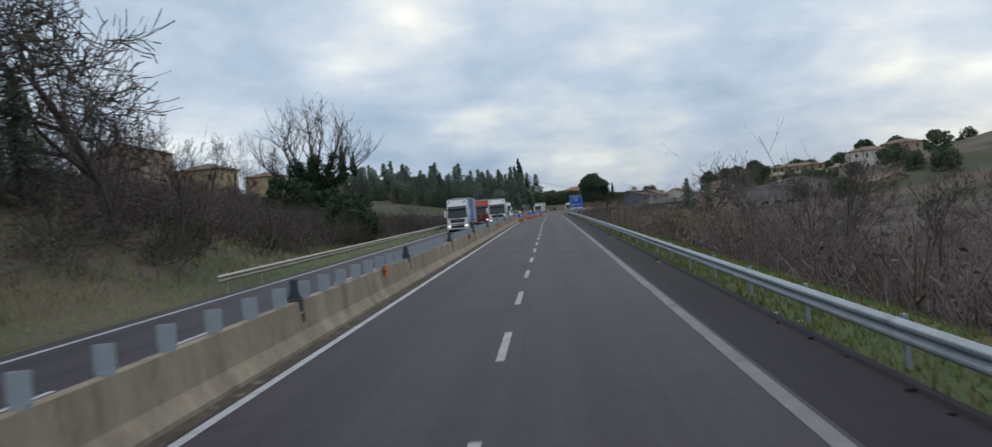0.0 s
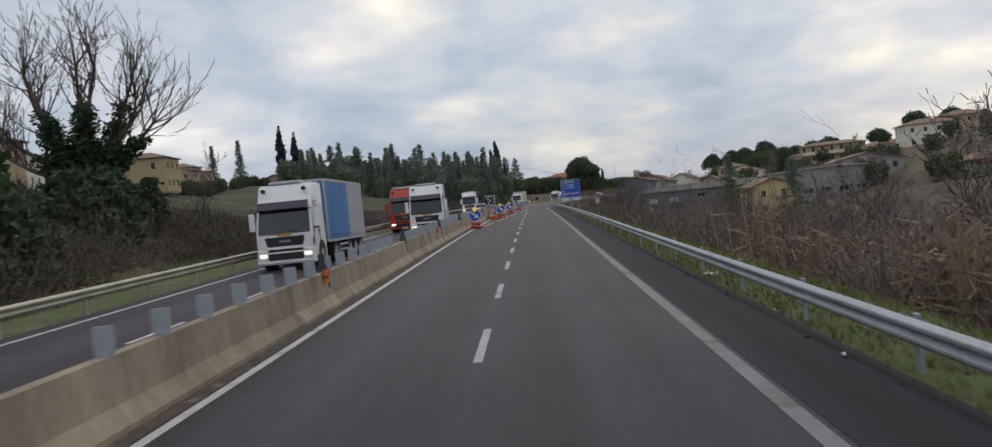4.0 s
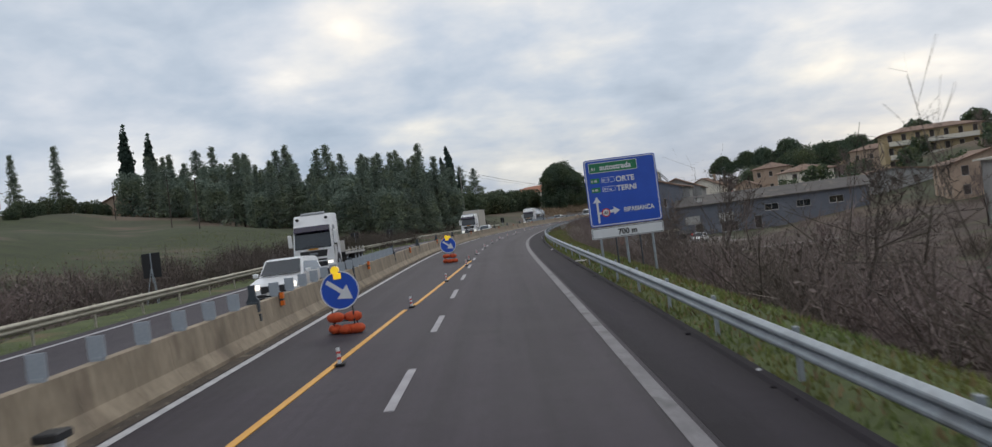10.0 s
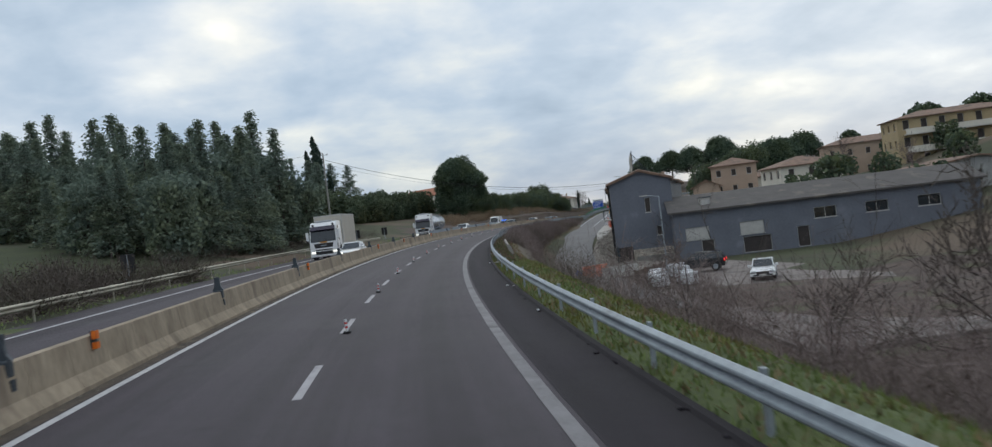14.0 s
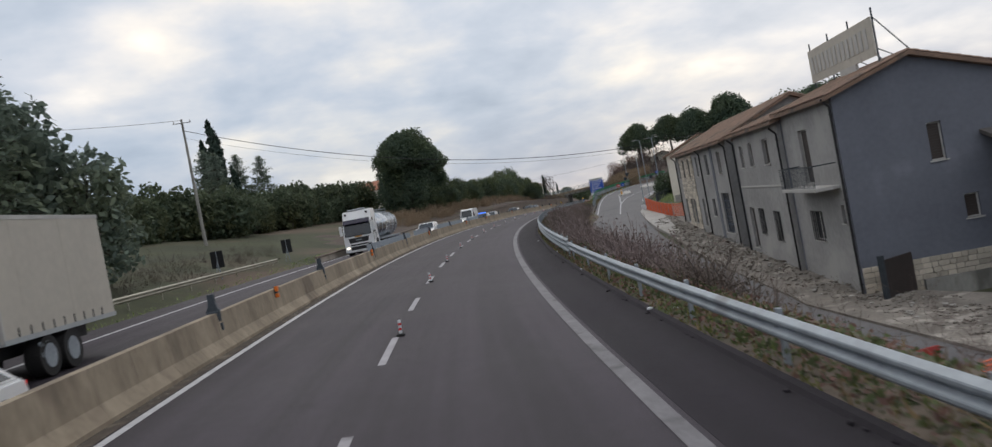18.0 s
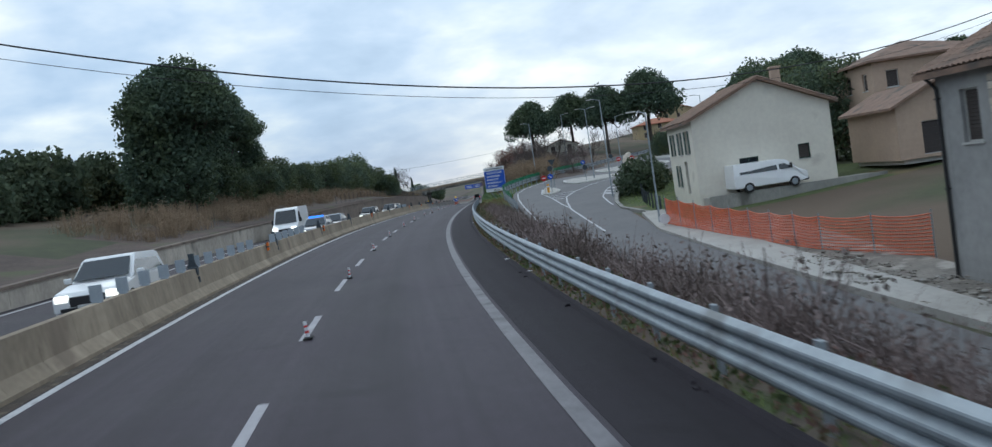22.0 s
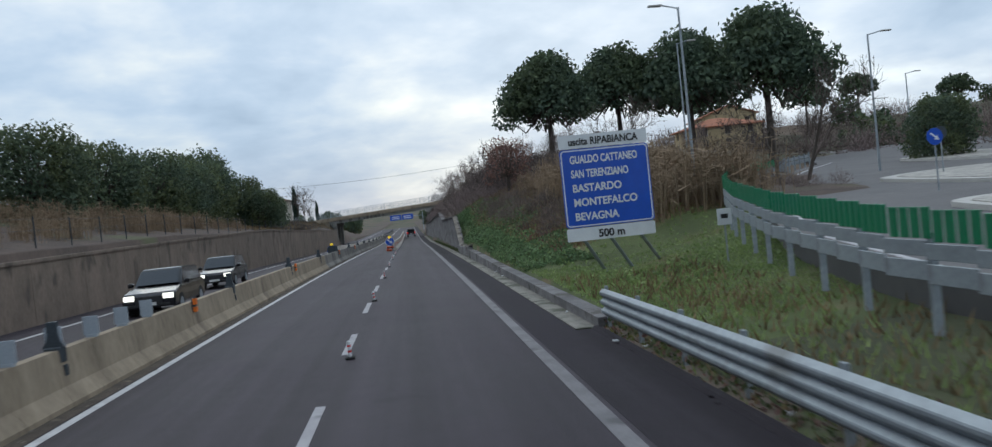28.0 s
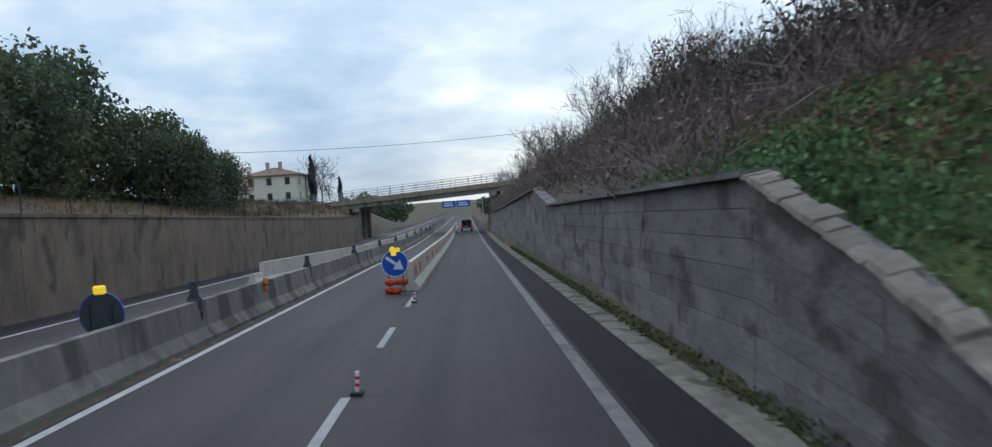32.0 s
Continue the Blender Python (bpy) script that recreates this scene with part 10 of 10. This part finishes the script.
gate = thing("steel_gate", row_pose(-2.3, 0.1, 0.1) @ Matrix.Rotation(radians(35), 4, "Z"), "dark brown sheet-steel gate leaf by the house", "gate")
part("leaf", boxes((0, 0, 0.1, 1.9, 0.06, 1.75), bevel=0.02), M_DOOR_D, gate)
part("post", boxes((-0.2, -0.05, -0.2, 0, 0.12, 1.95)), M_DARKSTEEL, gate)
low = thing("yard_wall", row_pose(-1.5, 1.9, -0.1), "low grey concrete wall before the house end", "wall", kind="structure")
part("wall", boxes((0, 0, -0.4, 5.0, 0.2, 0.75)), M_CONCRETE_G, low)
lamp_post(337.2, 18.9, 7.2, 0.9, "slim white street lamp in the yard", turn=180)

# fence on the left wall
fe = thing("wire_fence", Matrix.Identity(4), "wire mesh fence on posts above the wall", "fence")
for k in range(46):
    s = 496 + 3.6 * k
    o = part("post", rods(((0, 0, -0.3), (0, 0, 1.25), 0.03), n=5), M_DARKSTEEL, fe)
    o.matrix_basis = Matrix.Translation(at_ground(s, -13.2))
    for z in (0.3, 0.7, 1.15):
        v, f = tubes([(*at_ground(s, -13.2, z), *at_ground(s + 3.6, -13.2, z), 0.006, 0.006)], 3)
        part_me("wire", fast_mesh("wire", v, f, M_DARKSTEEL), fe)


# ---- vehicles ----
def wheel(parent, x, y, r, w, out):
    wh = new("wheel")
    wh.parent = parent
    wh.matrix_basis = Matrix.Translation((x, y, r))
    part("tyre", rods(((-w / 2, 0, 0), (w / 2, 0, 0), r), n=22), M_RUBBER, wh)
    part("rim", rods(((out * w / 2 * 0.9, 0, 0), (out * (w / 2 + 0.012), 0, 0), r * 0.6), n=18), M_STEEL, wh)


def shell(profile, width, top_in=0.0, z_in=None):
    """A car body: side outline (y, z) run across the width, drawn in above z_in."""
    bm = prism_x(profile, -width / 2, width / 2)
    if z_in is not None:
        for v in bm.verts:
            if v.co.z > z_in:
                v.co.x *= 1 - top_in
    bmesh.ops.bevel(bm, geom=[e for e in bm.edges], offset=0.045, segments=2, affect="EDGES", clamp_overlap=True)
    return bm


def car(m, paint, label, L=4.3, W=1.78, H=1.5, suv=False, lights=True, category="car", group="oncoming cars", beacon=False):
    t = thing("car", m, label, category, group)
    a = 0.32 if not suv else 0.36
    hb = H * (0.60 if not suv else 0.62)
    low = [(-L / 2, a), (L / 2, a), (L / 2, hb * 0.72), (L / 2 - 0.12, hb * 0.85), (L / 2 - 1.15, hb), (-L / 2 + 0.1, hb * 1.02), (-L / 2, hb * 0.8)]
    part("body", shell(low, W), paint, t, smooth=False)
    cab = [(L / 2 - 1.2, hb - 0.02), (L / 2 - 1.95, H - 0.03), (0.0, H), (-L / 2 + (0.35 if suv else 0.9), H - 0.06), (-L / 2 + 0.12, hb)]
    part("cabin", shell(cab, W * 0.94, 0.14, hb + 0.1), paint, t)
    # glass, a little proud of the cabin
    f0, f1 = Vector((0, L / 2 - 1.24, hb + 0.05)), Vector((0, L / 2 - 1.90, H - 0.1))
    bm = bmesh.new()
    for (w0, w1, p, q) in ((W * 0.42, W * 0.36, f0, f1),):
        vs = [bm.verts.new((sx * w, c.y + 0.03, c.z + 0.03)) for sx, w, c in ((-1, w0, p), (1, w0, p), (1, w1, q), (-1, w1, q))]
        bm.faces.new(vs)
    part("windscreen", bm, M_GLASS, t)
    for sx in (-1, 1):
        bm = bmesh.new()
        ys = (L / 2 - 1.35, L / 2 - 1.95, -L / 2 + (0.6 if suv else 1.0), -L / 2 + 0.4)
        vs = [bm.verts.new((sx * (W * 0.47 + 0.004), ys[0], hb + 0.06)), bm.verts.new((sx * (W * 0.405 + 0.012), ys[1], H - 0.13)), bm.verts.new((sx * (W * 0.405 + 0.012), ys[2], H - 0.15)), bm.verts.new((sx * (W * 0.47 + 0.004), ys[3], hb + 0.06))]
        bm.faces.new(vs)
        part("side_window", bm, M_GLASS, t)
        part("mirror", boxes((sx * W * 0.5, L / 2 - 1.55, hb + 0.02, sx * (W * 0.5 + 0.2), L / 2 - 1.4, hb + 0.18), bevel=0.03), paint, t)
        part("headlight", boxes((sx * W * 0.27, L / 2 - 0.10, hb * 0.62, sx * W * 0.47, L / 2 + 0.015, hb * 0.80), bevel=0.02), M_HEAD if lights else M_LAMP_OFF, t)
        part("tail_light", boxes((sx * W * 0.34, -L / 2 - 0.012, hb * 0.75, sx * W * 0.48, -L / 2 + 0.1, hb * 0.95), bevel=0.02), M_TAIL, t)
    part("grille", boxes((-W * 0.26, L / 2 - 0.05, hb * 0.48, W * 0.26, L / 2 + 0.012, hb * 0.74), bevel=0.02), M_CHASSIS, t)
    part("bumper_vent", boxes((-W * 0.4, L / 2 - 0.05, a + 0.03, W * 0.4, L / 2 + 0.014, a + 0.14), bevel=0.02), M_CHASSIS, t)
    part("number_plate", boxes((-0.26, L / 2 + 0.012, hb * 0.42, 0.26, L / 2 + 0.024, hb * 0.42 + 0.11)), M_PLATE, t)
    part("number_plate", boxes((-0.26, -L / 2 - 0.024, hb * 0.6, 0.26, -L / 2 - 0.01, hb * 0.6 + 0.11)), M_PLATE, t)
    r = 0.33 if not suv else 0.37
    for sx in (-1, 1):
        for y in (L / 2 - 0.85, -L / 2 + 0.8):
            wheel(t, sx * (W / 2 - 0.11), y, r, 0.23, sx)
    if beacon:
        part("beacon", boxes((-0.55, -0.1, H, 0.55, 0.12, H + 0.11), bevel=0.03), M_BEACON, t, "lit blue light bar")
    return t


def cab(t, paint, W, H, y0, deep, tall=True):
    """A lorry cab with its front face at y0."""
    prof = [(y0 - deep, 0.62), (y0 - 0.10, 0.62), (y0, 0.95), (y0 - 0.01, 1.55), (y0 - 0.26, 2.75), (y0 - 0.42, 2.98), (y0 - 0.85, H), (y0 - deep, H)]
    part("cab_body", shell(prof, W, 0.05, 2.2), paint, t)
    bm = bmesh.new()
    vs = [bm.verts.new(p) for p in ((-W * 0.455, y0 + 0.014, 1.60), (W * 0.455, y0 + 0.014, 1.60), (W * 0.435, y0 - 0.215, 2.66), (-W * 0.435, y0 - 0.215, 2.66))]
    bm.faces.new(vs)
    part("windscreen", bm, M_GLASS, t)
    part("visor", prism_x([(y0 - 0.24, 2.66), (y0 + 0.02, 2.60), (y0 + 0.05, 2.66), (y0 - 0.20, 2.98), (y0 - 0.30, 2.98)], -W * 0.44, W * 0.44), M_VISOR, t)
    for sx in (-1, 1):
        part("wiper", rods(((sx * 0.75, y0 + 0.03, 1.63), (sx * 0.05, y0 + 0.02, 1.76), 0.014), n=6), M_CHASSIS, t)
    part("grille", plate([(-W * 0.35, 1.46), (W * 0.35, 1.46), (W * 0.31, 1.06), (-W * 0.31, 1.06)], -(0.0), 0.03), M_CHASSIS, t).matrix_basis = Matrix.Translation((0, y0 - 0.008, 0))
    part("badge", boxes((-0.26, y0 + 0.026, 1.22, 0.26, y0 + 0.036, 1.31), bevel=0.003), M_STEEL, t, "small metal badge")
    for z in (0.98, 0.80):
        part("grille_bar", boxes((-W * 0.33, y0 - 0.03, z - 0.045, W * 0.33, y0 + 0.045, z + 0.02), bevel=0.012), paint, t)
    part("intake", boxes((-W * 0.30, y0 - 0.05, 0.46, W * 0.30, y0 + 0.03, 0.93), bevel=0.02), M_CHASSIS, t)
    part("bumper", prism_x([(y0 - 0.3, 0.28), (y0 - 0.02, 0.28), (y0 + 0.04, 0.36), (y0 + 0.04, 0.46), (y0 - 0.3, 0.5)], -W / 2, W / 2), paint, t)
    part("sign_plate", boxes((-0.3, y0 + 0.006, 1.50, 0.3, y0 + 0.024, 1.60)), M_LAMP_OR, t, "orange plate under the windscreen")
    part("number_plate", boxes((-0.26, y0 + 0.04, 0.32, 0.26, y0 + 0.055, 0.43)), M_PLATE, t)
    for sx in (-1, 1):
        part("bumper_corner", boxes((sx * W * 0.31, y0 - 0.35, 0.46, sx * W * 0.5, y0 + 0.035, 0.95), bevel=0.05), paint, t)
        part("headlight", boxes((sx * W * 0.325, y0 - 0.04, 0.60, sx * W * 0.455, y0 + 0.05, 0.76), bevel=0.02), M_HEAD, t)
        part("mirror_arm", rods(((sx * (W / 2 - 0.06), y0 - 0.25, 2.62), (sx * (W / 2 + 0.16), y0 - 0.12, 2.52), 0.022), n=6), M_CHASSIS, t)
        part("mirror", boxes((sx * (W / 2 + 0.04), y0 - 0.24, 1.78, sx * (W / 2 + 0.28), y0 - 0.08, 2.55), bevel=0.04), paint, t)
        x = sx * (W / 2 + 0.006)
        bm = bmesh.new()
        bm.faces.new([bm.verts.new(p) for p in ((x, y0 - 0.32, 1.72), (x, y0 - 1.12, 1.72), (x * 0.978, y0 - 1.12, 2.52), (x * 0.978, y0 - 0.50, 2.52))])
        part("side_window", bm, M_GLASS, t)
        bm = bmesh.new()
        bm.faces.new([bm.verts.new(p) for p in ((x * 0.972, y0 - 0.55, 2.68), (x * 0.972, y0 - 1.15, 2.68), (x * 0.964, y0 - 1.15, 2.94), (x * 0.964, y0 - 0.62, 2.94))])
        part("upper_window", bm, M_GLASS, t)
        for ya, za, zb in ((y0 - 0.27, 0.95, 1.70), (y0 - 1.2, 0.95, 2.55)):
            part("door_seam", boxes((sx * (W / 2 - 0.02), ya - 0.012, za, sx * (W / 2 + 0.004), ya + 0.012, zb)), M_CHASSIS, t)
        part("door_handle", boxes((sx * (W / 2 - 0.01), y0 - 1.12, 1.56, sx * (W / 2 + 0.03), y0 - 0.92, 1.61), bevel=0.008), M_CHASSIS, t)
        part("wheel_arch", rods(((sx * (W / 2 - 0.3), y0 - 1.35, 0.56), (sx * (W / 2 + 0.008), y0 - 1.35, 0.56), 0.62), n=24), M_CHASSIS, t)
        part("step", boxes((sx * (W / 2 - 0.25), y0 - 0.72, 0.30, sx * (W / 2 + 0.012), y0 - 0.22, 0.62), bevel=0.02), paint, t)
        part("side_skirt", boxes((sx * (W / 2 - 0.2), y0 - deep + 0.02, 0.36, sx * (W / 2 - 0.01), y0 - 2.02, 0.64), bevel=0.02), paint, t)
        if tall:
            part("horn_lamp", rods(((sx * W * 0.36, y0 - 0.55, H - 0.26), (sx * W * 0.36, y0 - 0.38, H - 0.26), 0.09), n=12), M_CHASSIS, t)
    if tall:
        part("roof_light", boxes((-W * 0.3, y0 - 1.1, H - 0.02, W * 0.3, y0 - 0.8, H + 0.14), bevel=0.05), M_LAMP_OFF, t, "pale roof light bar")


def lorry(m, paint, cargo, label, L=13.0, H=3.7, load="box", rigid=False, category="lorry", split=None):
    W = 2.5
    t = thing("lorry", m, label, category, "lorries")
    y0 = 0.0
    cab(t, paint, W, H, y0, 2.25)
    for sx in (-1, 1):
        wheel(t, sx * (W / 2 - 0.17), y0 - 1.35, 0.5, 0.36, sx)
        axles = (-4.6, -5.8) if rigid else (-4.0, -L + 1.3, -L + 2.6, -L + 3.9)
        for y in axles:
            if y > -L:
                wheel(t, sx * (W / 2 - 0.2), y0 + y, 0.5, 0.4, sx)
    part("chassis", boxes((-0.5, -L + 0.3, 0.62, 0.5, -2.1, 1.0)), M_CHASSIS, t)
    if load == "box":
        a = -2.7
        part("cargo_box", boxes((-W / 2 - 0.02, -L, 1.08, W / 2 + 0.02, a, 3.95), bevel=0.04), cargo, t)
        for sx in (-1, 1):
            part("corner_post", boxes((sx * (W / 2 - 0.06), a - 0.06, 1.06, sx * (W / 2 + 0.03), a + 0.012, 3.97)), M_TRIM, t)
            for z in (0.5, 0.75):
                part("side_guard", boxes((sx * (W / 2 - 0.05), -L + 4.4, z, sx * W / 2, -4.8, z + 0.12)), M_STEEL, t)
            strap = None
            for y in np.arange(-L + 0.3, a - 0.2, 0.55):
                if strap is None:
                    strap = part("strap", boxes((sx * (W / 2 - 0.01), -0.025, 0.98, sx * (W / 2 + 0.034), 0.025, 1.34)), M_CHASSIS, t).data
                    t.children[-1].matrix_basis = Matrix.Translation((0, y, 0))
                else:
                    part_me("strap", strap, t, m=Matrix.Translation((0, y, 0)))
            for y in np.arange(-L + 2.4, a - 0.5, 2.4):
                part("curtain_fold", boxes((sx * (W / 2), y - 0.03, 1.14, sx * (W / 2 + 0.028), y + 0.03, 3.84), bevel=0.008), split if split and y < (a - L) / 2 - 0.4 else cargo, t)
        part("bottom_rail", boxes((-W / 2 - 0.035, -L - 0.01, 1.0, W / 2 + 0.035, a + 0.01, 1.12)), M_TARP_G, t)
        part("top_rail", boxes((-W / 2 - 0.03, -L, 3.86, W / 2 + 0.03, a + 0.008, 3.965)), M_TRIM, t)
        if split:
            part("cargo_end", boxes((-W / 2 - 0.026, -L - 0.004, 1.13, W / 2 + 0.026, (a - L) / 2 - 0.4, 3.85)), split, t)
    elif load == "tank":
        part("tank", rods(((0, -L + 0.2, 2.25), (0, -3.0, 2.25), 1.15), n=32), M_CHROME, t, smooth=True)
        for y in np.linspace(-L + 0.6, -3.5, 6):
            part("band", rods(((0, y, 2.25), (0, y + 0.08, 2.25), 1.165), n=32), M_STEEL, t)
        part("catwalk", boxes((-0.3, -L + 0.5, 3.4, 0.3, -3.2, 3.45)), M_STEEL, t)
        for sx in (-1, 1):
            part("catwalk_rail", boxes((sx * 0.28, -L + 0.5, 3.6, sx * 0.32, -3.2, 3.64)), M_STEEL, t)
            part("side_guard", boxes((sx * (W / 2 - 0.05), -L + 4.4, 0.6, sx * W / 2, -4.8, 0.75)), M_STEEL, t)
        part("bed", boxes((-W / 2, -L + 0.2, 0.95, W / 2, -3.0, 1.1)), M_STEEL, t)
    else:
        part("flatbed", boxes((-W / 2, -L, 0.95, W / 2, -3.6, 1.15), bevel=0.02), M_CHASSIS, t)
        part("headboard", boxes((-W / 2, -3.6, 1.15, W / 2, -3.5, 1.9)), M_TRIM, t)
        for sx in (-1, 1):
            part("side_rail", boxes((sx * (W / 2 - 0.04), -L, 0.98, sx * (W / 2 + 0.02), -3.6, 1.12), bevel=0.01), M_TRIM, t)
            for y in np.arange(-L + 0.5, -3.8, 1.4):
                part("stake", boxes((sx * (W / 2 - 0.04), y - 0.04, 1.1, sx * (W / 2 + 0.015), y + 0.04, 1.42), bevel=0.008), M_TRIM, t)
    return t


def van(m, paint, label, L=5.0, W=1.95, H=2.4, group="vans"):
    t = thing("van", m, label, "van", group)
    prof = [(-L / 2, 0.35), (L / 2, 0.35), (L / 2, 0.9), (L / 2 - 0.7, 1.2), (L / 2 - 1.35, H - 0.12), (L / 2 - 1.9, H), (-L / 2 + 0.05, H), (-L / 2, H * 0.6)]
    part("body", shell(prof, W, 0.10, 1.3), paint, t)
    bm = bmesh.new()
    bm.faces.new([bm.verts.new(p) for p in ((-W * 0.43, L / 2 - 0.70, 1.26), (W * 0.43, L / 2 - 0.70, 1.26), (W * 0.38, L / 2 - 1.28, H - 0.2), (-W * 0.38, L / 2 - 1.28, H - 0.2))])
    for v in bm.verts:
        v.co.y += 0.05
    part("windscreen", bm, M_GLASS, t)
    for sx in (-1, 1):
        bm = bmesh.new()
        bm.faces.new([bm.verts.new(p) for p in ((sx * (W / 2 + 0.004), L / 2 - 0.95, 1.25), (sx * (W / 2 + 0.004), L / 2 - 1.9, 1.25), (sx * (W * 0.46 + 0.005), L / 2 - 1.9, H - 0.35), (sx * (W * 0.46 + 0.005), L / 2 - 1.4, H - 0.35))])
        if group != "oncoming vans":
            bm.faces.new([bm.verts.new(p) for p in ((sx * (W / 2 + 0.004), L / 2 - 2.05, 1.25), (sx * (W / 2 + 0.004), -L / 2 + 0.4, 1.25), (sx * (W * 0.46 + 0.005), -L / 2 + 0.4, H - 0.35), (sx * (W * 0.46 + 0.005), L / 2 - 2.05, H - 0.35))])
        part("side_window", bm, M_GLASS, t)
        part("headlight", boxes((sx * W * 0.26, L / 2 - 0.12, 0.72, sx * W * 0.47, L / 2 + 0.015, 0.95), bevel=0.03), M_HEAD if group == "oncoming vans" else M_LAMP_OFF, t)
        part("mirror", boxes((sx * W * 0.5, L / 2 - 1.2, 1.25, sx * (W * 0.5 + 0.2), L / 2 - 1.08, 1.6), bevel=0.03), M_CHASSIS, t)
        for y in (L / 2 - 0.95, -L / 2 + 0.95):
            wheel(t, sx * (W / 2 - 0.12), y, 0.34, 0.24, sx)
    part("grille", boxes((-W * 0.24, L / 2 - 0.05, 0.62, W * 0.24, L / 2 + 0.012, 0.85), bevel=0.02), M_CHASSIS, t)
    part("bumper", boxes((-W / 2 + 0.02, L / 2 - 0.3, 0.3, W / 2 - 0.02, L / 2 + 0.05, 0.55), bevel=0.05), M_CHASSIS, t)
    part("number_plate", boxes((-0.26, L / 2 + 0.05, 0.4, 0.26, L / 2 + 0.062, 0.51)), M_PLATE, t)
    return t


def oncoming(s, d):
    return put_on(s, d, -LEFT_DROP, 180)


lorry(oncoming(155, -9.7), M_CAR_W, M_CAR_B, "white articulated lorry with a blue and grey curtain trailer", 11.0, 3.75, split=M_TARP_G)
lorry(oncoming(190, -9.9), M_CAR_R, M_TARP, "red articulated lorry with a pale grey tarpaulin trailer", 14.5, 3.7)
lorry(oncoming(179.3, -6.6), M_CAR_W, M_TARP_G, "white tractor unit with a low empty trailer beside the barrier", 10.5, 3.68, load="flat")
lorry(oncoming(262, -9.8), M_CAR_W, M_TARP_G, "white tractor unit with an empty flat trailer", 11.0, 3.7, load="flat")
car(oncoming(243, -6.6), M_CAR_W, "white pick-up car beside the barrier", 4.7, 1.8, 1.7, True)
marks = lorry(oncoming(343.5, -9.9), M_CAR_W, M_TARP, "white two-axle lorry with a cream tarpaulin body", 8.6, 3.35, rigid=True)
for y, wd in ((-5.6, 0.5), (-4.9, 0.22), (-4.4, 0.55), (-3.6, 0.6)):
    part("mark", boxes((1.27, y - wd, 2.75, 1.285, y, 3.25), bevel=0.006), M_MARK, marks, "plain dark shape painted on the tarpaulin")
car(oncoming(339.5, -6.6), M_CAR_W, "white hatchback behind the lorry", 4.0, 1.72, 1.46)
lorry(oncoming(396, -9.7), M_CAR_W, M_CHROME, "white articulated lorry with a polished steel tank", 12.5, 3.7, load="tank")
car(oncoming(412, -6.6), M_CAR_W, "white compact off-road car with lit headlights", 4.4, 1.82, 1.68, True)
van(oncoming(455, -9.6), M_CAR_W, "white panel van with lit headlights", 5.2, 2.0, 2.45, "oncoming vans")
car(oncoming(449.6, -6.5), M_CAR_S, "pale blue and white patrol car with a lit blue light bar", 4.3, 1.78, 1.5, beacon=True)
car(oncoming(456.6, -6.5), M_CAR_S, "silver-grey saloon car with lit headlights", 4.4, 1.8, 1.52)
car(oncoming(485.5, -7.6), M_CAR_K, "dark estate car with lit headlights", 4.5, 1.84, 1.6, True)
car(oncoming(508.8, -8.0), M_CAR_K, "black off-roader with lit headlights", 4.5, 1.85, 1.66, True)
car(oncoming(523.5, -9.0), M_CAR_K, "black off-roader beside the wall", 4.5, 1.85, 1.66, True)
car(put(525.8, 41.8, ground(525.8, 41.8) + 0.1, -40), M_CAR_W, "white van-like car parked at the kerb", 4.3, 1.78, 1.75, True, False, group="parked cars")
car(put(534, 49, ground(534, 49) + 0.1, -40), M_CAR_S, "silver car parked at the kerb", 4.2, 1.76, 1.48, False, False, group="parked cars")
car(put(540, 55, ground(540, 55) + 0.1, -40), M_CAR_W, "white car parked at the kerb", 4.2, 1.76, 1.48, False, False, group="parked cars")
car(put(342.5, 22.6, ground(342.5, 22.6) + 0.1, 70), M_CAR_K, "black car parked against the hall", 4.5, 1.84, 1.66, True, False, group="parked cars")
car(put(330, 24.5, ground(330, 24.5) + 0.1, 160), M_CAR_W, "white car parked in the yard", 3.9, 1.7, 1.46, False, False, group="parked cars")
van(put(442.4, 24.9, ground(441.6, 20.8) + 0.86, -88), M_CAR_W, "white minibus parked on the terrace by the villa", 5.0, 1.95, 1.95, "parked vans")

# the black pick-up ahead
pk = thing("pickup_truck", put_on(672, 1.75), "black double-cab pick-up truck seen from behind", "pick-up")
part("body", shell([(-2.6, 0.5), (2.6, 0.5), (2.6, 1.0), (1.3, 1.15), (-2.6, 1.15)], 1.85), M_CAR_K, pk)
part("cabin", shell([(1.3, 1.1), (0.7, 1.78), (-0.9, 1.8), (-1.1, 1.1)], 1.75, 0.12, 1.2), M_CAR_K, pk)
part("bed", boxes((-0.88, -2.62, 1.1, -0.78, -1.0, 1.3), (0.78, -2.62, 1.1, 0.88, -1.0, 1.3), (-0.88, -2.66, 0.65, 0.88, -2.58, 1.3), bevel=0.02), M_CAR_K, pk)
part("rear_window", boxes((-0.6, -1.06, 1.3, 0.6, -1.0, 1.7)), M_GLASS, pk)
for sx in (-1, 1):
    part("tail_light", boxes((sx * 0.76, -2.7, 0.85, sx * 0.92, -2.6, 1.2)), M_TAIL, pk)
    for y in (1.6, -1.65):
        wheel(pk, sx * 0.8, y, 0.39, 0.26, sx)
part("bumper", boxes((-0.9, -2.78, 0.5, 0.9, -2.6, 0.68), bevel=0.03), M_STEEL, pk)
part("number_plate", boxes((-0.26, -2.695, 0.78, 0.26, -2.665, 0.9)), M_PLATE, pk)
